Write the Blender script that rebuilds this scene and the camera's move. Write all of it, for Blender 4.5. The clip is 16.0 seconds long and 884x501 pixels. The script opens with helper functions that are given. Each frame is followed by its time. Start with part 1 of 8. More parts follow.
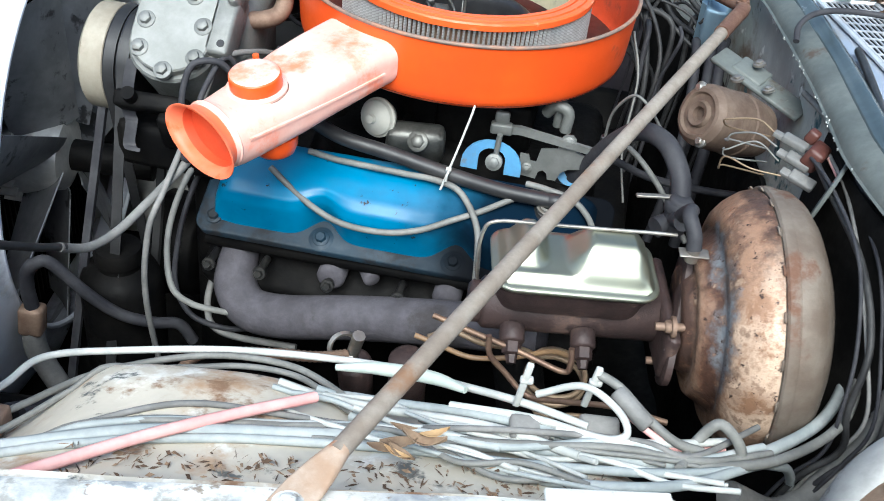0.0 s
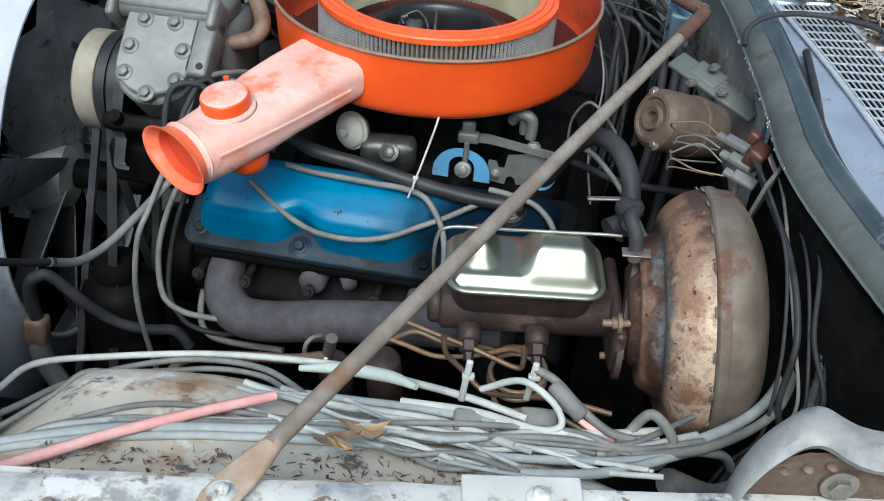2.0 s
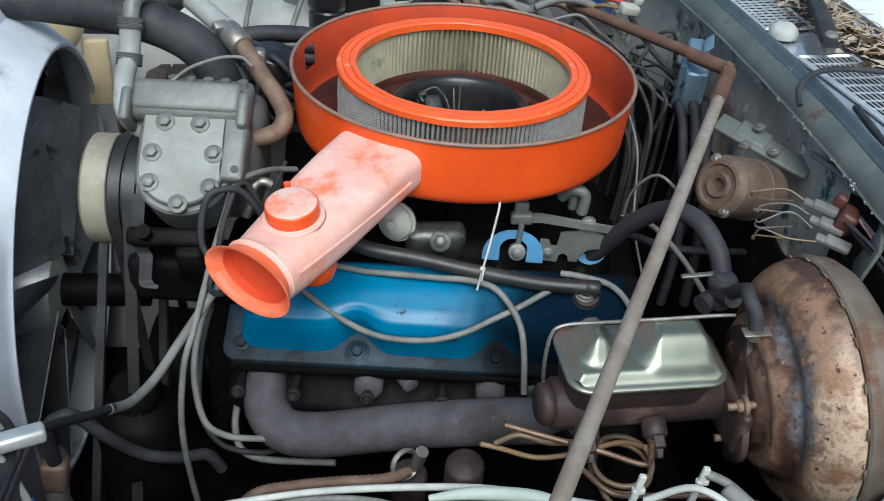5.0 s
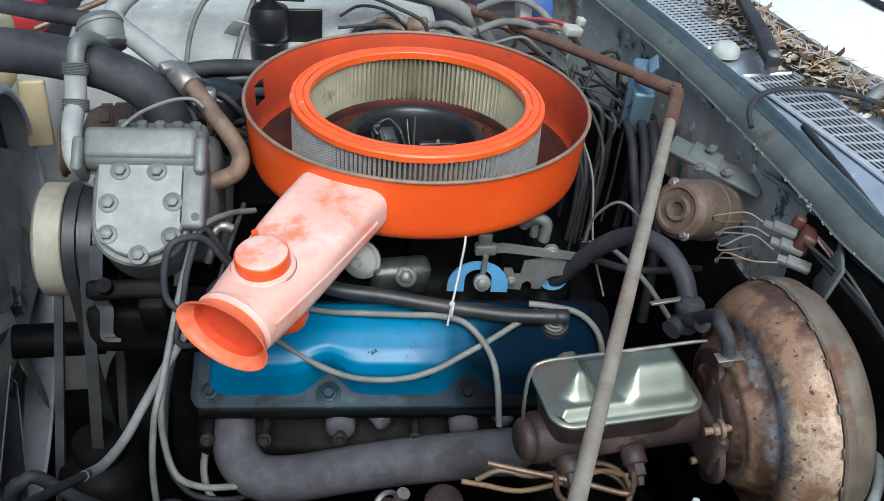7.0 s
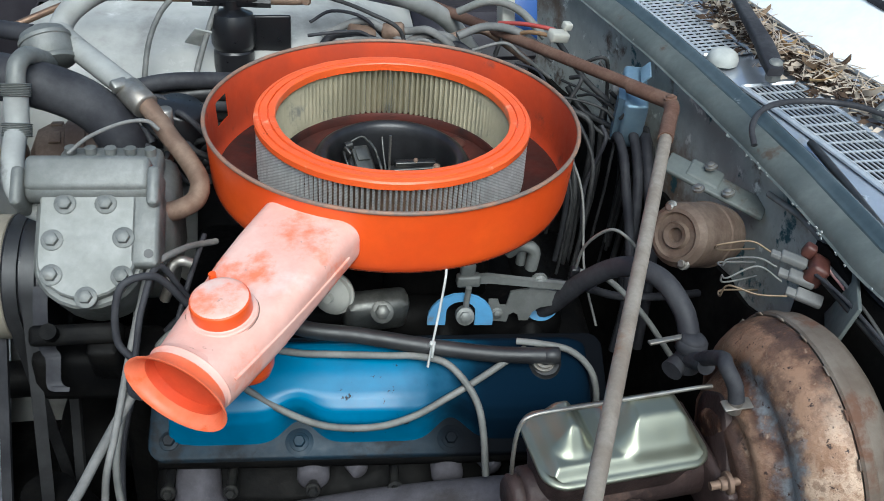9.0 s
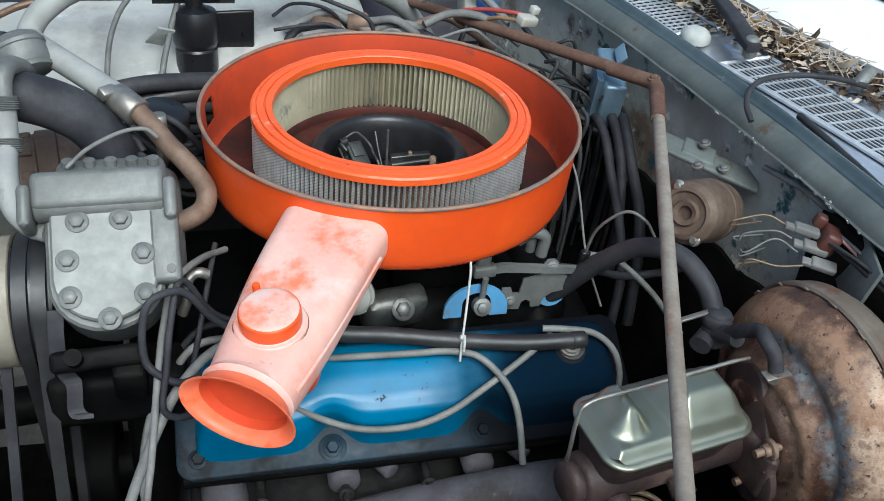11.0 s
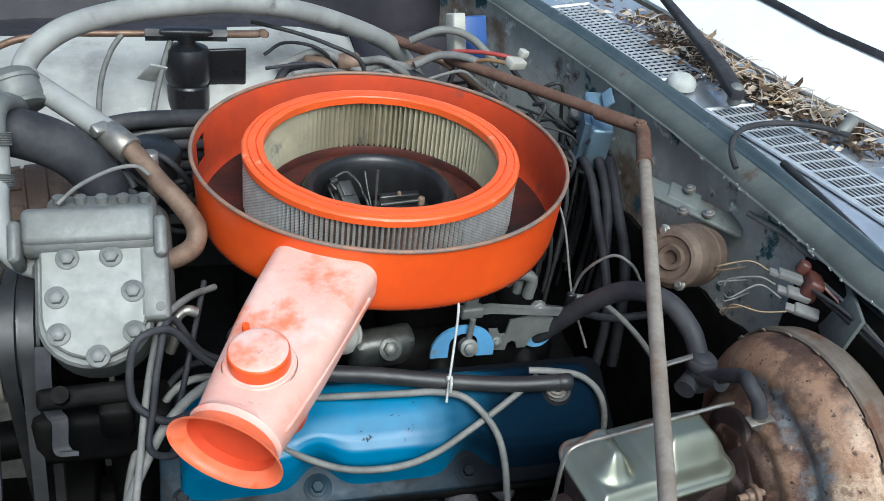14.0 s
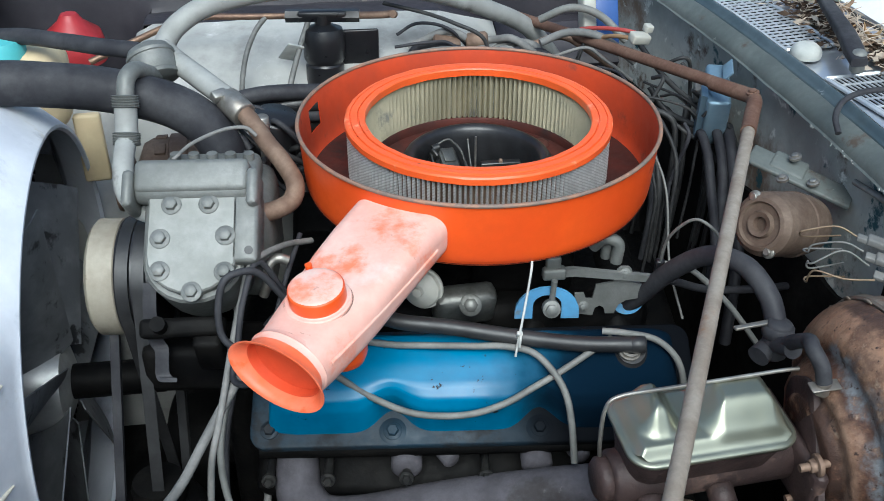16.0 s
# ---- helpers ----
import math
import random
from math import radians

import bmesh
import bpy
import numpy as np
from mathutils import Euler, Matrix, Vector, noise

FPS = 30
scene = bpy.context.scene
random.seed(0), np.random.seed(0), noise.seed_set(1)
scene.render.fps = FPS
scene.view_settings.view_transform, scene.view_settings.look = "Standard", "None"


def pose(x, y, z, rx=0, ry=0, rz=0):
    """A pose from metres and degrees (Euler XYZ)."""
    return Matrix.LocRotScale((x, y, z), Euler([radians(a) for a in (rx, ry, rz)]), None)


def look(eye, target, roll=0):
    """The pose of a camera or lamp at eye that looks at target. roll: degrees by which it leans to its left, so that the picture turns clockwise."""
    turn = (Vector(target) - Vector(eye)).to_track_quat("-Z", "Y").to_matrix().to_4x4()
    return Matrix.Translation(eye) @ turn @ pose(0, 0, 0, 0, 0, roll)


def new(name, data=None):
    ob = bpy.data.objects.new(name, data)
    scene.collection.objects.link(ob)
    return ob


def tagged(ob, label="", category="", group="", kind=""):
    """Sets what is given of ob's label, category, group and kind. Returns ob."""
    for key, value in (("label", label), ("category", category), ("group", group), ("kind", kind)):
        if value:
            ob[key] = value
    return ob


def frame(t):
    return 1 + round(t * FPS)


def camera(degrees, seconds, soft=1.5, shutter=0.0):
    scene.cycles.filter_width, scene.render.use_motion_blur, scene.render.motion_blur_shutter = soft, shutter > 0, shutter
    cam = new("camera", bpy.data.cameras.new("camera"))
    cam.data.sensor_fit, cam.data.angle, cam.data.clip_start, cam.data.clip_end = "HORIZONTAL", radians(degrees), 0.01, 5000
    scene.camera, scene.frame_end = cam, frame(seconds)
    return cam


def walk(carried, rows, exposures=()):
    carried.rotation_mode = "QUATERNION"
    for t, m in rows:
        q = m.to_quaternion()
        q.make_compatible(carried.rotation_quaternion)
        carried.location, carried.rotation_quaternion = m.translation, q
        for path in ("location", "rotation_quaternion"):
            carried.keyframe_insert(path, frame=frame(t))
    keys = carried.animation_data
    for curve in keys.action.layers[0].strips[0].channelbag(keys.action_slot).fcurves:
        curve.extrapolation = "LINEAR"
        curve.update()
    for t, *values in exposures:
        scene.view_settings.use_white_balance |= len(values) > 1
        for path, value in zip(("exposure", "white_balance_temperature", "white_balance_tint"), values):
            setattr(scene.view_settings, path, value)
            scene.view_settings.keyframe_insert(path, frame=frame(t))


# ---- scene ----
from mathutils.bvhtree import BVHTree
PATH = [
    (0, (0.148, -1.165, 0.437), (-0.043, 0.439, -0.742), 7.4),
    (0.5, (0.192, -1.175, 0.465), (-0.044, 0.411, -0.731), 6.8),
    (1, (0.21, -1.187, 0.469), (-0.044, 0.403, -0.718), 6.6),
    (1.5, (0.232, -1.189, 0.476), (-0.048, 0.388, -0.722), 5.4),
    (2, (0.241, -1.19, 0.481), (-0.044, 0.396, -0.704), 3.9),
    (2.5, (0.24, -1.194, 0.485), (-0.044, 0.44, -0.634), 3.1),
    (3, (0.21, -1.2, 0.485), (-0.116, 0.466, -0.572), 1.4),
    (3.5, (0.193, -1.182, 0.488), (-0.295, 0.438, -0.58), -2.2),
    (4, (0.163, -1.146, 0.474), (-0.303, 0.471, -0.606), -2.9),
    (4.5, (0.056, -1.134, 0.477), (-0.136, 0.519, -0.631), 2.1),
    (4.7, (0.005, -1.132, 0.48), (-0.058, 0.525, -0.638), 4.3),
    (7, (-0.074, -1.103, 0.515), (0.103, 0.552, -0.594), 4.6),
    (7.5, (-0.07, -1.083, 0.517), (0.115, 0.571, -0.593), 4.4),
    (8, (-0.068, -1.058, 0.515), (0.128, 0.59, -0.601), 4.6),
    (8.5, (-0.061, -1.026, 0.514), (0.136, 0.613, -0.616), 4.5),
    (9, (-0.061, -1.002, 0.504), (0.148, 0.637, -0.624), 4.5),
    (9.5, (-0.102, -0.988, 0.509), (0.183, 0.624, -0.639), 5.0),
    (12, (-0.228, -0.963, 0.497), (0.271, 0.607, -0.636), 6.1),
    (12.5, (-0.231, -0.962, 0.499), (0.276, 0.617, -0.619), 6.4),
    (13, (-0.232, -0.959, 0.503), (0.281, 0.626, -0.603), 6.8),
    (13.5, (-0.233, -0.957, 0.506), (0.287, 0.637, -0.584), 7.2),
    (14, (-0.215, -0.967, 0.513), (0.281, 0.638, -0.572), 7.1),
    (14.5, (-0.162, -0.999, 0.508), (0.25, 0.633, -0.572), 5.6),
    (15, (-0.112, -1.022, 0.496), (0.115, 0.642, -0.589), 2.6),
    (15.5, (-0.083, -1.044, 0.494), (-0.018, 0.633, -0.595), 0.3),
    (16, (-0.06, -1.048, 0.494), (-0.031, 0.629, -0.595), -0.0),
]
cam = camera(48.0, 16.0, soft=0.5, shutter=0.4)
walk(cam, [(t, look(e, g, r)) for t, e, g, r in PATH],
     exposures=[(0, 0.90, 5800, 2), (0.5, 0.36, 5800, 2), (1.5, 0.18, 5800, 2), (2.5, 0.22, 5750, 0), (3, 0.08, 5750, 0), (4, -0.36, 5750, 0), (4.7, 0.02, 5750, 0), (7, 0.20, 5700, 0), (8.5, 0.16, 5700, 0), (12, 0.18, 5700, 0), (13.5, 0.20, 5700, 0), (14.9, 0.38, 5700, 0), (16, 0.24, 5650, 0)])

# ---- light: bright overcast daylight from above ----
world = bpy.data.worlds.new("sky")
scene.world = world
world.use_nodes = True
wn = world.node_tree.nodes
sky = wn.new("ShaderNodeTexSky")
sky.sky_type = "NISHITA"
sky.sun_disc = False
sky.sun_elevation = radians(50)
sky.sun_rotation = radians(177)
sky.dust_density = 4.0
sky.air_density = 1.2
world.node_tree.links.new(sky.outputs[0], wn["Background"].inputs[0])
wn["Background"].inputs[1].default_value = 0.118
sun_data = bpy.data.lights.new("sun", "SUN")
sun_data.energy, sun_data.angle, sun_data.color = 2.9, radians(40), (1.0, 0.97, 0.93)
sun = new("sun", sun_data)
sun.matrix_world = look((0.08, -1.32, 1.60), (0, 0, 0))


# ---- helpers for things ----
def thing(name, at, label, category, group="", kind=""):
    ob = new(name)
    ob.location = at
    ob.empty_display_size = 0.05
    return tagged(ob, label, category, group, kind)


def origin_of(ob):
    loc = Vector((0, 0, 0))
    while ob is not None:
        loc += ob.location
        ob = ob.parent
    return loc


def part(name, bm, material, parent=None, label="", smooth=46):
    """One mesh object; its vertices are given in world metres, its origin is that of its parent."""
    me = bpy.data.meshes.new(name)
    if isinstance(bm, bmesh.types.BMesh):
        bmesh.ops.recalc_face_normals(bm, faces=bm.faces)
        bm.to_mesh(me)
        bm.free()
    else:
        me.from_pydata(bm[0], [], bm[1])
    base = origin_of(parent) if parent else Vector((0, 0, 0))
    if base.length:
        me.transform(Matrix.Translation(-base))
    if smooth:
        me.polygons.foreach_set("use_smooth", [True] * len(me.polygons))
        me.set_sharp_from_angle(angle=radians(smooth))
    me.materials.append(material)
    ob = new(name, me)
    if parent:
        ob.parent = parent
    if label:
        ob["label"] = label
    return ob


def single(name, bm, material, label, category, group="", kind="", smooth=46):
    return tagged(part(name, bm, material, None, "", smooth), label, category, group, kind)


def frame_of(axis, up=(0, 0, 1)):
    """A turn whose z axis is axis."""
    z = Vector(axis).normalized()
    u = Vector(up)
    if abs(z.dot(u.normalized())) > 0.98:
        u = Vector((1, 0, 0))
    x = u.cross(z).normalized()
    y = z.cross(x)
    return Matrix((x, y, z)).transposed().to_4x4()


def spline(pts, per=8):
    """A smooth way through points."""
    p = [Vector(q) for q in pts]
    if len(p) < 3:
        return p
    p = [2 * p[0] - p[1]] + p + [2 * p[-1] - p[-2]]
    out = []
    for i in range(1, len(p) - 2):
        a, b, c, d = p[i - 1:i + 3]
        for k in range(per):
            t = k / per
            out.append(0.5 * ((2 * b) + (c - a) * t + (2 * a - 5 * b + 4 * c - d) * t * t + (3 * b - a - 3 * c + d) * t ** 3))
    out.append(p[-2])
    return out


def tube(bm, pts, r, n=8, per=8, cap=True, ends=None, wave=0.0):
    """A hose or wire; r may be a function of the run 0..1."""
    path = spline(pts, per)
    m = len(path)
    rings = []
    side = None
    for i, c in enumerate(path):
        d = (path[min(i + 1, m - 1)] - path[max(i - 1, 0)])
        d = d.normalized() if d.length > 1e-9 else Vector((1, 0, 0))
        if side is None:
            side = d.orthogonal().normalized()
        else:
            side = (side - d * side.dot(d))
            side = side.normalized() if side.length > 1e-9 else d.orthogonal().normalized()
        up = d.cross(side)
        s = i / max(1, m - 1)
        rr = r(s) if callable(r) else r
        if wave:
            rr *= 1 + wave * (i % 2)
        rings.append([bm.verts.new(c + rr * (math.cos(6.28319 * k / n) * side + math.sin(6.28319 * k / n) * up)) for k in range(n)])
    for a, b in zip(rings, rings[1:]):
        for k in range(n):
            bm.faces.new((a[k], a[(k + 1) % n], b[(k + 1) % n], b[k]))
    if cap:
        bm.faces.new(rings[0][::-1])
        bm.faces.new(rings[-1])
    return bm


def lathe(bm, profile, m=None, n=32, cap0=True, cap1=True, a0=0.0, a1=360.0):
    """Turn a profile of (radius, height) about z of m."""
    m = m or Matrix.Identity(4)
    full = abs(a1 - a0 - 360) < 1e-6
    k = n if full else n + 1
    rings = []
    for r, h in profile:
        if r < 1e-6:
            rings.append([bm.verts.new(m @ Vector((0, 0, h)))])
        else:
            rings.append([bm.verts.new(m @ Vector((r * math.cos(radians(a0 + (a1 - a0) * i / n)), r * math.sin(radians(a0 + (a1 - a0) * i / n)), h))) for i in range(k)])
    for a, b in zip(rings, rings[1:]):
        for i in range(n):
            j = (i + 1) % k
            if len(a) == 1 and len(b) > 1:
                bm.faces.new((a[0], b[i], b[j]))
            elif len(b) == 1 and len(a) > 1:
                bm.faces.new((a[i], a[j], b[0]))
            elif len(a) > 1:
                bm.faces.new((a[i], a[j], b[j], b[i]))
    if full and cap0 and len(rings[0]) > 1:
        bm.faces.new(rings[0][::-1])
    if full and cap1 and len(rings[-1]) > 1:
        bm.faces.new(rings[-1])
    return bm


def cyl(bm, a, b, r, r2=None, n=16, bev=0.0):
    a, b = Vector(a), Vector(b)
    m = Matrix.Translation(a) @ frame_of(b - a)
    h = (b - a).length
    r2 = r if r2 is None else r2
    if bev:
        return lathe(bm, [(r - bev, 0), (r, bev), (r2, h - bev), (r2 - bev, h)], m, n)
    return lathe(bm, [(r, 0), (r2, h)], m, n)


def box(bm, m, size, bev=0.0, seg=2):
    """A bevelled block, centred on m."""
    r = bmesh.ops.create_cube(bm, size=1.0, matrix=m @ Matrix.Diagonal((*size, 1)))
    if bev:
        edges = list({e for v in r["verts"] for e in v.link_edges})
        bmesh.ops.bevel(bm, geom=edges, offset=bev, segments=seg, affect="EDGES", profile=0.5)
    return bm


def bolt(bm, at, axis, r=0.006, h=0.006, washer=True):
    m = Matrix.Translation(at) @ frame_of(axis)
    if washer:
        lathe(bm, [(r * 1.55, -0.002), (r * 1.55, h * 0.22), (r * 1.45, h * 0.3)], m, 16)
    lathe(bm, [(r, 0), (r, h * 0.85), (r * 0.82, h)], m, 6)
    return bm


def loft(bm, sections, cap=True):
    rings = [[bm.verts.new(p) for p in s] for s in sections]
    n = len(rings[0])
    for a, b in zip(rings, rings[1:]):
        for k in range(n):
            bm.faces.new((a[k], a[(k + 1) % n], b[(k + 1) % n], b[k]))
    if cap:
        bm.faces.new(rings[0][::-1])
        bm.faces.new(rings[-1])
    return bm


def rrect(c, ex, ey, w, h, r, n=5):
    """A rounded rectangle of points about c in the plane of ex, ey."""
    c, ex, ey = Vector(c), Vector(ex).normalized(), Vector(ey).normalized()
    r = min(r, w / 2 - 1e-5, h / 2 - 1e-5)
    out = []
    for q, (sx, sy) in enumerate(((1, 1), (-1, 1), (-1, -1), (1, -1))):
        for i in range(n + 1):
            a = radians(90 * q + 90 * i / n)
            out.append(c + ex * (sx * (w / 2 - r) + r * math.cos(a)) + ey * (sy * (h / 2 - r) + r * math.sin(a)))
    return out


def grid(bm, nu, nv, f):
    vs = [[bm.verts.new(f(i / nu, j / nv)) for j in range(nv + 1)] for i in range(nu + 1)]
    for i in range(nu):
        for j in range(nv):
            bm.faces.new((vs[i][j], vs[i + 1][j], vs[i + 1][j + 1], vs[i][j + 1]))
    return bm


def thicken(bm, d):
    """Give a sheet a real thickness."""
    bmesh.ops.recalc_face_normals(bm, faces=bm.faces)
    bmesh.ops.solidify(bm, geom=list(bm.faces), thickness=d)
    return bm


def B():
    return bmesh.new()


# ---- materials ----
def material(name, c1, c2, scale=25, rough=0.5, metal=0.0, bump=0.1, bump_scale=None, patches=(), detail=6, spread=(0.35, 0.65), coat=0.0, spec=0.5, grain=0.30):
    """Two-scale paint, metal or rubber. patches: rows of (colour, scale, threshold, softness, roughness, metal)."""
    mt = bpy.data.materials.new(name)
    mt.use_nodes = True
    nt = mt.node_tree
    nd, ln = nt.nodes, nt.links
    bs = nd["Principled BSDF"]
    tc = nd.new("ShaderNodeTexCoord")

    def nz(s, det=detail, rgh=0.6, shift=0.0):
        mp = nd.new("ShaderNodeMapping")
        mp.inputs["Location"].default_value = (shift, shift * 0.7, -shift)
        ln.new(tc.outputs["Object"], mp.inputs[0])
        t = nd.new("ShaderNodeTexNoise")
        t.inputs["Scale"].default_value, t.inputs["Detail"].default_value, t.inputs["Roughness"].default_value = s, det, rgh
        ln.new(mp.outputs[0], t.inputs["Vector"])
        return t.outputs["Fac"]

    def ramp(src, lo, hi):
        r = nd.new("ShaderNodeMapRange")
        r.inputs["From Min"].default_value, r.inputs["From Max"].default_value = lo, hi
        r.interpolation_type = "SMOOTHSTEP"
        ln.new(src, r.inputs["Value"])
        return r.outputs[0]

    def mix(fac, a, b):
        x = nd.new("ShaderNodeMix")
        x.data_type = "RGBA"
        ln.new(fac, x.inputs["Factor"])
        for sock, v in ((x.inputs["A"], a), (x.inputs["B"], b)):
            if isinstance(v, tuple):
                sock.default_value = (*v, 1)
            else:
                ln.new(v, sock)
        return x.outputs["Result"]

    def fmix(fac, a, b):
        x = nd.new("ShaderNodeMix")
        ln.new(fac, x.inputs["Factor"])
        for sock, v in ((x.inputs["A"], a), (x.inputs["B"], b)):
            if isinstance(v, (int, float)):
                sock.default_value = v
            else:
                ln.new(v, sock)
        return x.outputs["Result"]

    col = mix(ramp(nz(scale), *spread), c1, c2)
    fine = ramp(nz(scale * 6, 4, 0.7, 3.1), 0.3, 0.7)
    dark = tuple(v * 0.78 for v in c1)
    half = nd.new("ShaderNodeMath")
    half.operation = "MULTIPLY"
    half.inputs[1].default_value = grain
    ln.new(fine, half.inputs[0])
    col = mix(half.outputs[0], col, dark)
    rg = fmix(fine, rough * 0.9, min(1.0, rough * 1.15))
    me = None
    for k, (pc, ps, th, sf, pr, pm) in enumerate(patches):
        f = ramp(nz(ps, 8, 0.65, 5.3 * (k + 1)), th, th + sf)
        col = mix(f, col, pc)
        rg = fmix(f, rg, pr)
        me = fmix(f, metal if me is None else me, pm)
    ln.new(col, bs.inputs["Base Color"])
    ln.new(rg, bs.inputs["Roughness"])
    if me is None:
        bs.inputs["Metallic"].default_value = metal
    else:
        ln.new(me, bs.inputs["Metallic"])
    bs.inputs["Coat Weight"].default_value = coat
    bs.inputs["Specular IOR Level"].default_value = spec
    if bump:
        b = nd.new("ShaderNodeBump")
        b.inputs["Strength"].default_value = bump
        b.inputs["Distance"].default_value = 0.002
        ln.new(nz(bump_scale or scale * 4, 5, 0.6, 9.0), b.inputs["Height"])
        ln.new(b.outputs[0], bs.inputs["Normal"])
    return mt


ORANGE = material("orange_paint", (0.83, 0.100, 0.012), (0.74, 0.078, 0.010), 9, 0.34, 0, 0.05, 60,
                  [((0.42, 0.10, 0.05), 14, 0.63, 0.1, 0.7, 0), ((0.10, 0.05, 0.035), 55, 0.72, 0.04, 0.8, 0), ((0.80, 0.55, 0.45), 75, 0.73, 0.03, 0.6, 0)])
ORANGE_IN = material("orange_paint_darker_inside", (0.62, 0.07, 0.02), (0.45, 0.06, 0.025), 10, 0.5, 0, 0.08, 60,
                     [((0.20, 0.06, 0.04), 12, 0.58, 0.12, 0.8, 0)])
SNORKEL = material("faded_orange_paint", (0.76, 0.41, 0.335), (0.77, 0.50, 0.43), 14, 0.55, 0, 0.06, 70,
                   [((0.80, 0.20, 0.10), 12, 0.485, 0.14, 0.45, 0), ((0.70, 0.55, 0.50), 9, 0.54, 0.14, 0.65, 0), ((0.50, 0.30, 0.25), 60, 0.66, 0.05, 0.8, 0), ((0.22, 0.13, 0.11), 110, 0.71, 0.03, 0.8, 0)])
BELL = material("orange_paint_faded_inside", (0.84, 0.20, 0.10), (0.80, 0.13, 0.04), 22, 0.45, 0, 0.06, 70,
                [((0.80, 0.42, 0.34), 14, 0.57, 0.16, 0.6, 0), ((0.78, 0.11, 0.025), 26, 0.58, 0.08, 0.45, 0), ((0.16, 0.07, 0.05), 60, 0.70, 0.04, 0.8, 0)])
RIM = material("worn_rim_edge", (0.20, 0.155, 0.13), (0.36, 0.19, 0.12), 50, 0.6, 0.2, 0.1)
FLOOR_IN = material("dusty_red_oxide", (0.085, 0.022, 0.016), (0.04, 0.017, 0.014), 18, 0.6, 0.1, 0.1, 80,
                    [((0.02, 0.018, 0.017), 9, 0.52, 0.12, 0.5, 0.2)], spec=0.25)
THROAT = material("black_paint_oily", (0.012, 0.012, 0.013), (0.03, 0.03, 0.032), 20, 0.32, 0.2, 0.08, spec=0.5)
PAPER = material("filter_paper", (0.52, 0.475, 0.345), (0.42, 0.385, 0.275), 20, 0.9, 0, 0.08, 120,
                 [((0.22, 0.22, 0.20), 16, 0.58, 0.12, 0.9, 0)])
SCREEN = material("filter_screen", (0.74, 0.76, 0.76), (0.56, 0.58, 0.58), 90, 0.33, 0.55, 0.1, 300)
URETHANE = material("orange_urethane", (0.84, 0.125, 0.025), (0.80, 0.105, 0.02), 12, 0.34, 0, 0.12, 70,
                    [((0.30, 0.06, 0.025), 70, 0.68, 0.04, 0.6, 0), ((0.86, 0.36, 0.22), 22, 0.60, 0.12, 0.4, 0), ((0.55, 0.12, 0.05), 30, 0.66, 0.08, 0.6, 0)])
BLUE = material("blue_engine_enamel", (0.004, 0.170, 0.335), (0.003, 0.118, 0.245), 12, 0.34, 0, 0.06, 40,
                [((0.005, 0.05, 0.10), 7, 0.60, 0.12, 0.5, 0), ((0.012, 0.014, 0.018), 32, 0.67, 0.05, 0.7, 0), ((0.008, 0.010, 0.013), 85, 0.69, 0.03, 0.7, 0)])


def grimy_shade(mt, colour, axis, lo, hi, ragged, rough):
    """Oily grime and shade in one dark colour, with a ragged edge, over one end of a thing."""
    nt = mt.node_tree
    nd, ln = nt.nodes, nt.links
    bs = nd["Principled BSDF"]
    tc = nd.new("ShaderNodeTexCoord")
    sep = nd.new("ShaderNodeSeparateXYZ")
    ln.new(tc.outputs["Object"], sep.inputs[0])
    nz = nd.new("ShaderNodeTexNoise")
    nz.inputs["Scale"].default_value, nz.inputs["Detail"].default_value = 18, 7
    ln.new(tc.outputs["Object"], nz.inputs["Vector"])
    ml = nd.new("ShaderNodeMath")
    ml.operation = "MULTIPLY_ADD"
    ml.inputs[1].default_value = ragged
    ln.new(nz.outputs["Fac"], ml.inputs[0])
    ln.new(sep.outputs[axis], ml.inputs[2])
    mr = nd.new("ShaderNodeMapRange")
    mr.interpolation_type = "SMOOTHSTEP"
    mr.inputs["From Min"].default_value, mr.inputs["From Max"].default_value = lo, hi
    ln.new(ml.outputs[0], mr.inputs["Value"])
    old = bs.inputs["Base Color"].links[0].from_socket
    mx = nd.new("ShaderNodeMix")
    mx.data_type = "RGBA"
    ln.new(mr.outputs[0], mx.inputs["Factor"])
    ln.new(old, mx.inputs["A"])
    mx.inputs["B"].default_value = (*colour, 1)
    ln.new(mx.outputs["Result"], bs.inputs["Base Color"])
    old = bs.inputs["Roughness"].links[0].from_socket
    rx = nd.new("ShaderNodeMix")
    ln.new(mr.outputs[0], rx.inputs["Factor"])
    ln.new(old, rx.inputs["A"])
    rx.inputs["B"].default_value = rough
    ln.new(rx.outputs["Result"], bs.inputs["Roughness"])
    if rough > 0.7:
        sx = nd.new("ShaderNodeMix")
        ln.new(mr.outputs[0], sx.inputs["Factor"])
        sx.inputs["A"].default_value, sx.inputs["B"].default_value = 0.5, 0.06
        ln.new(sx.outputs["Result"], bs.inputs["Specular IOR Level"])


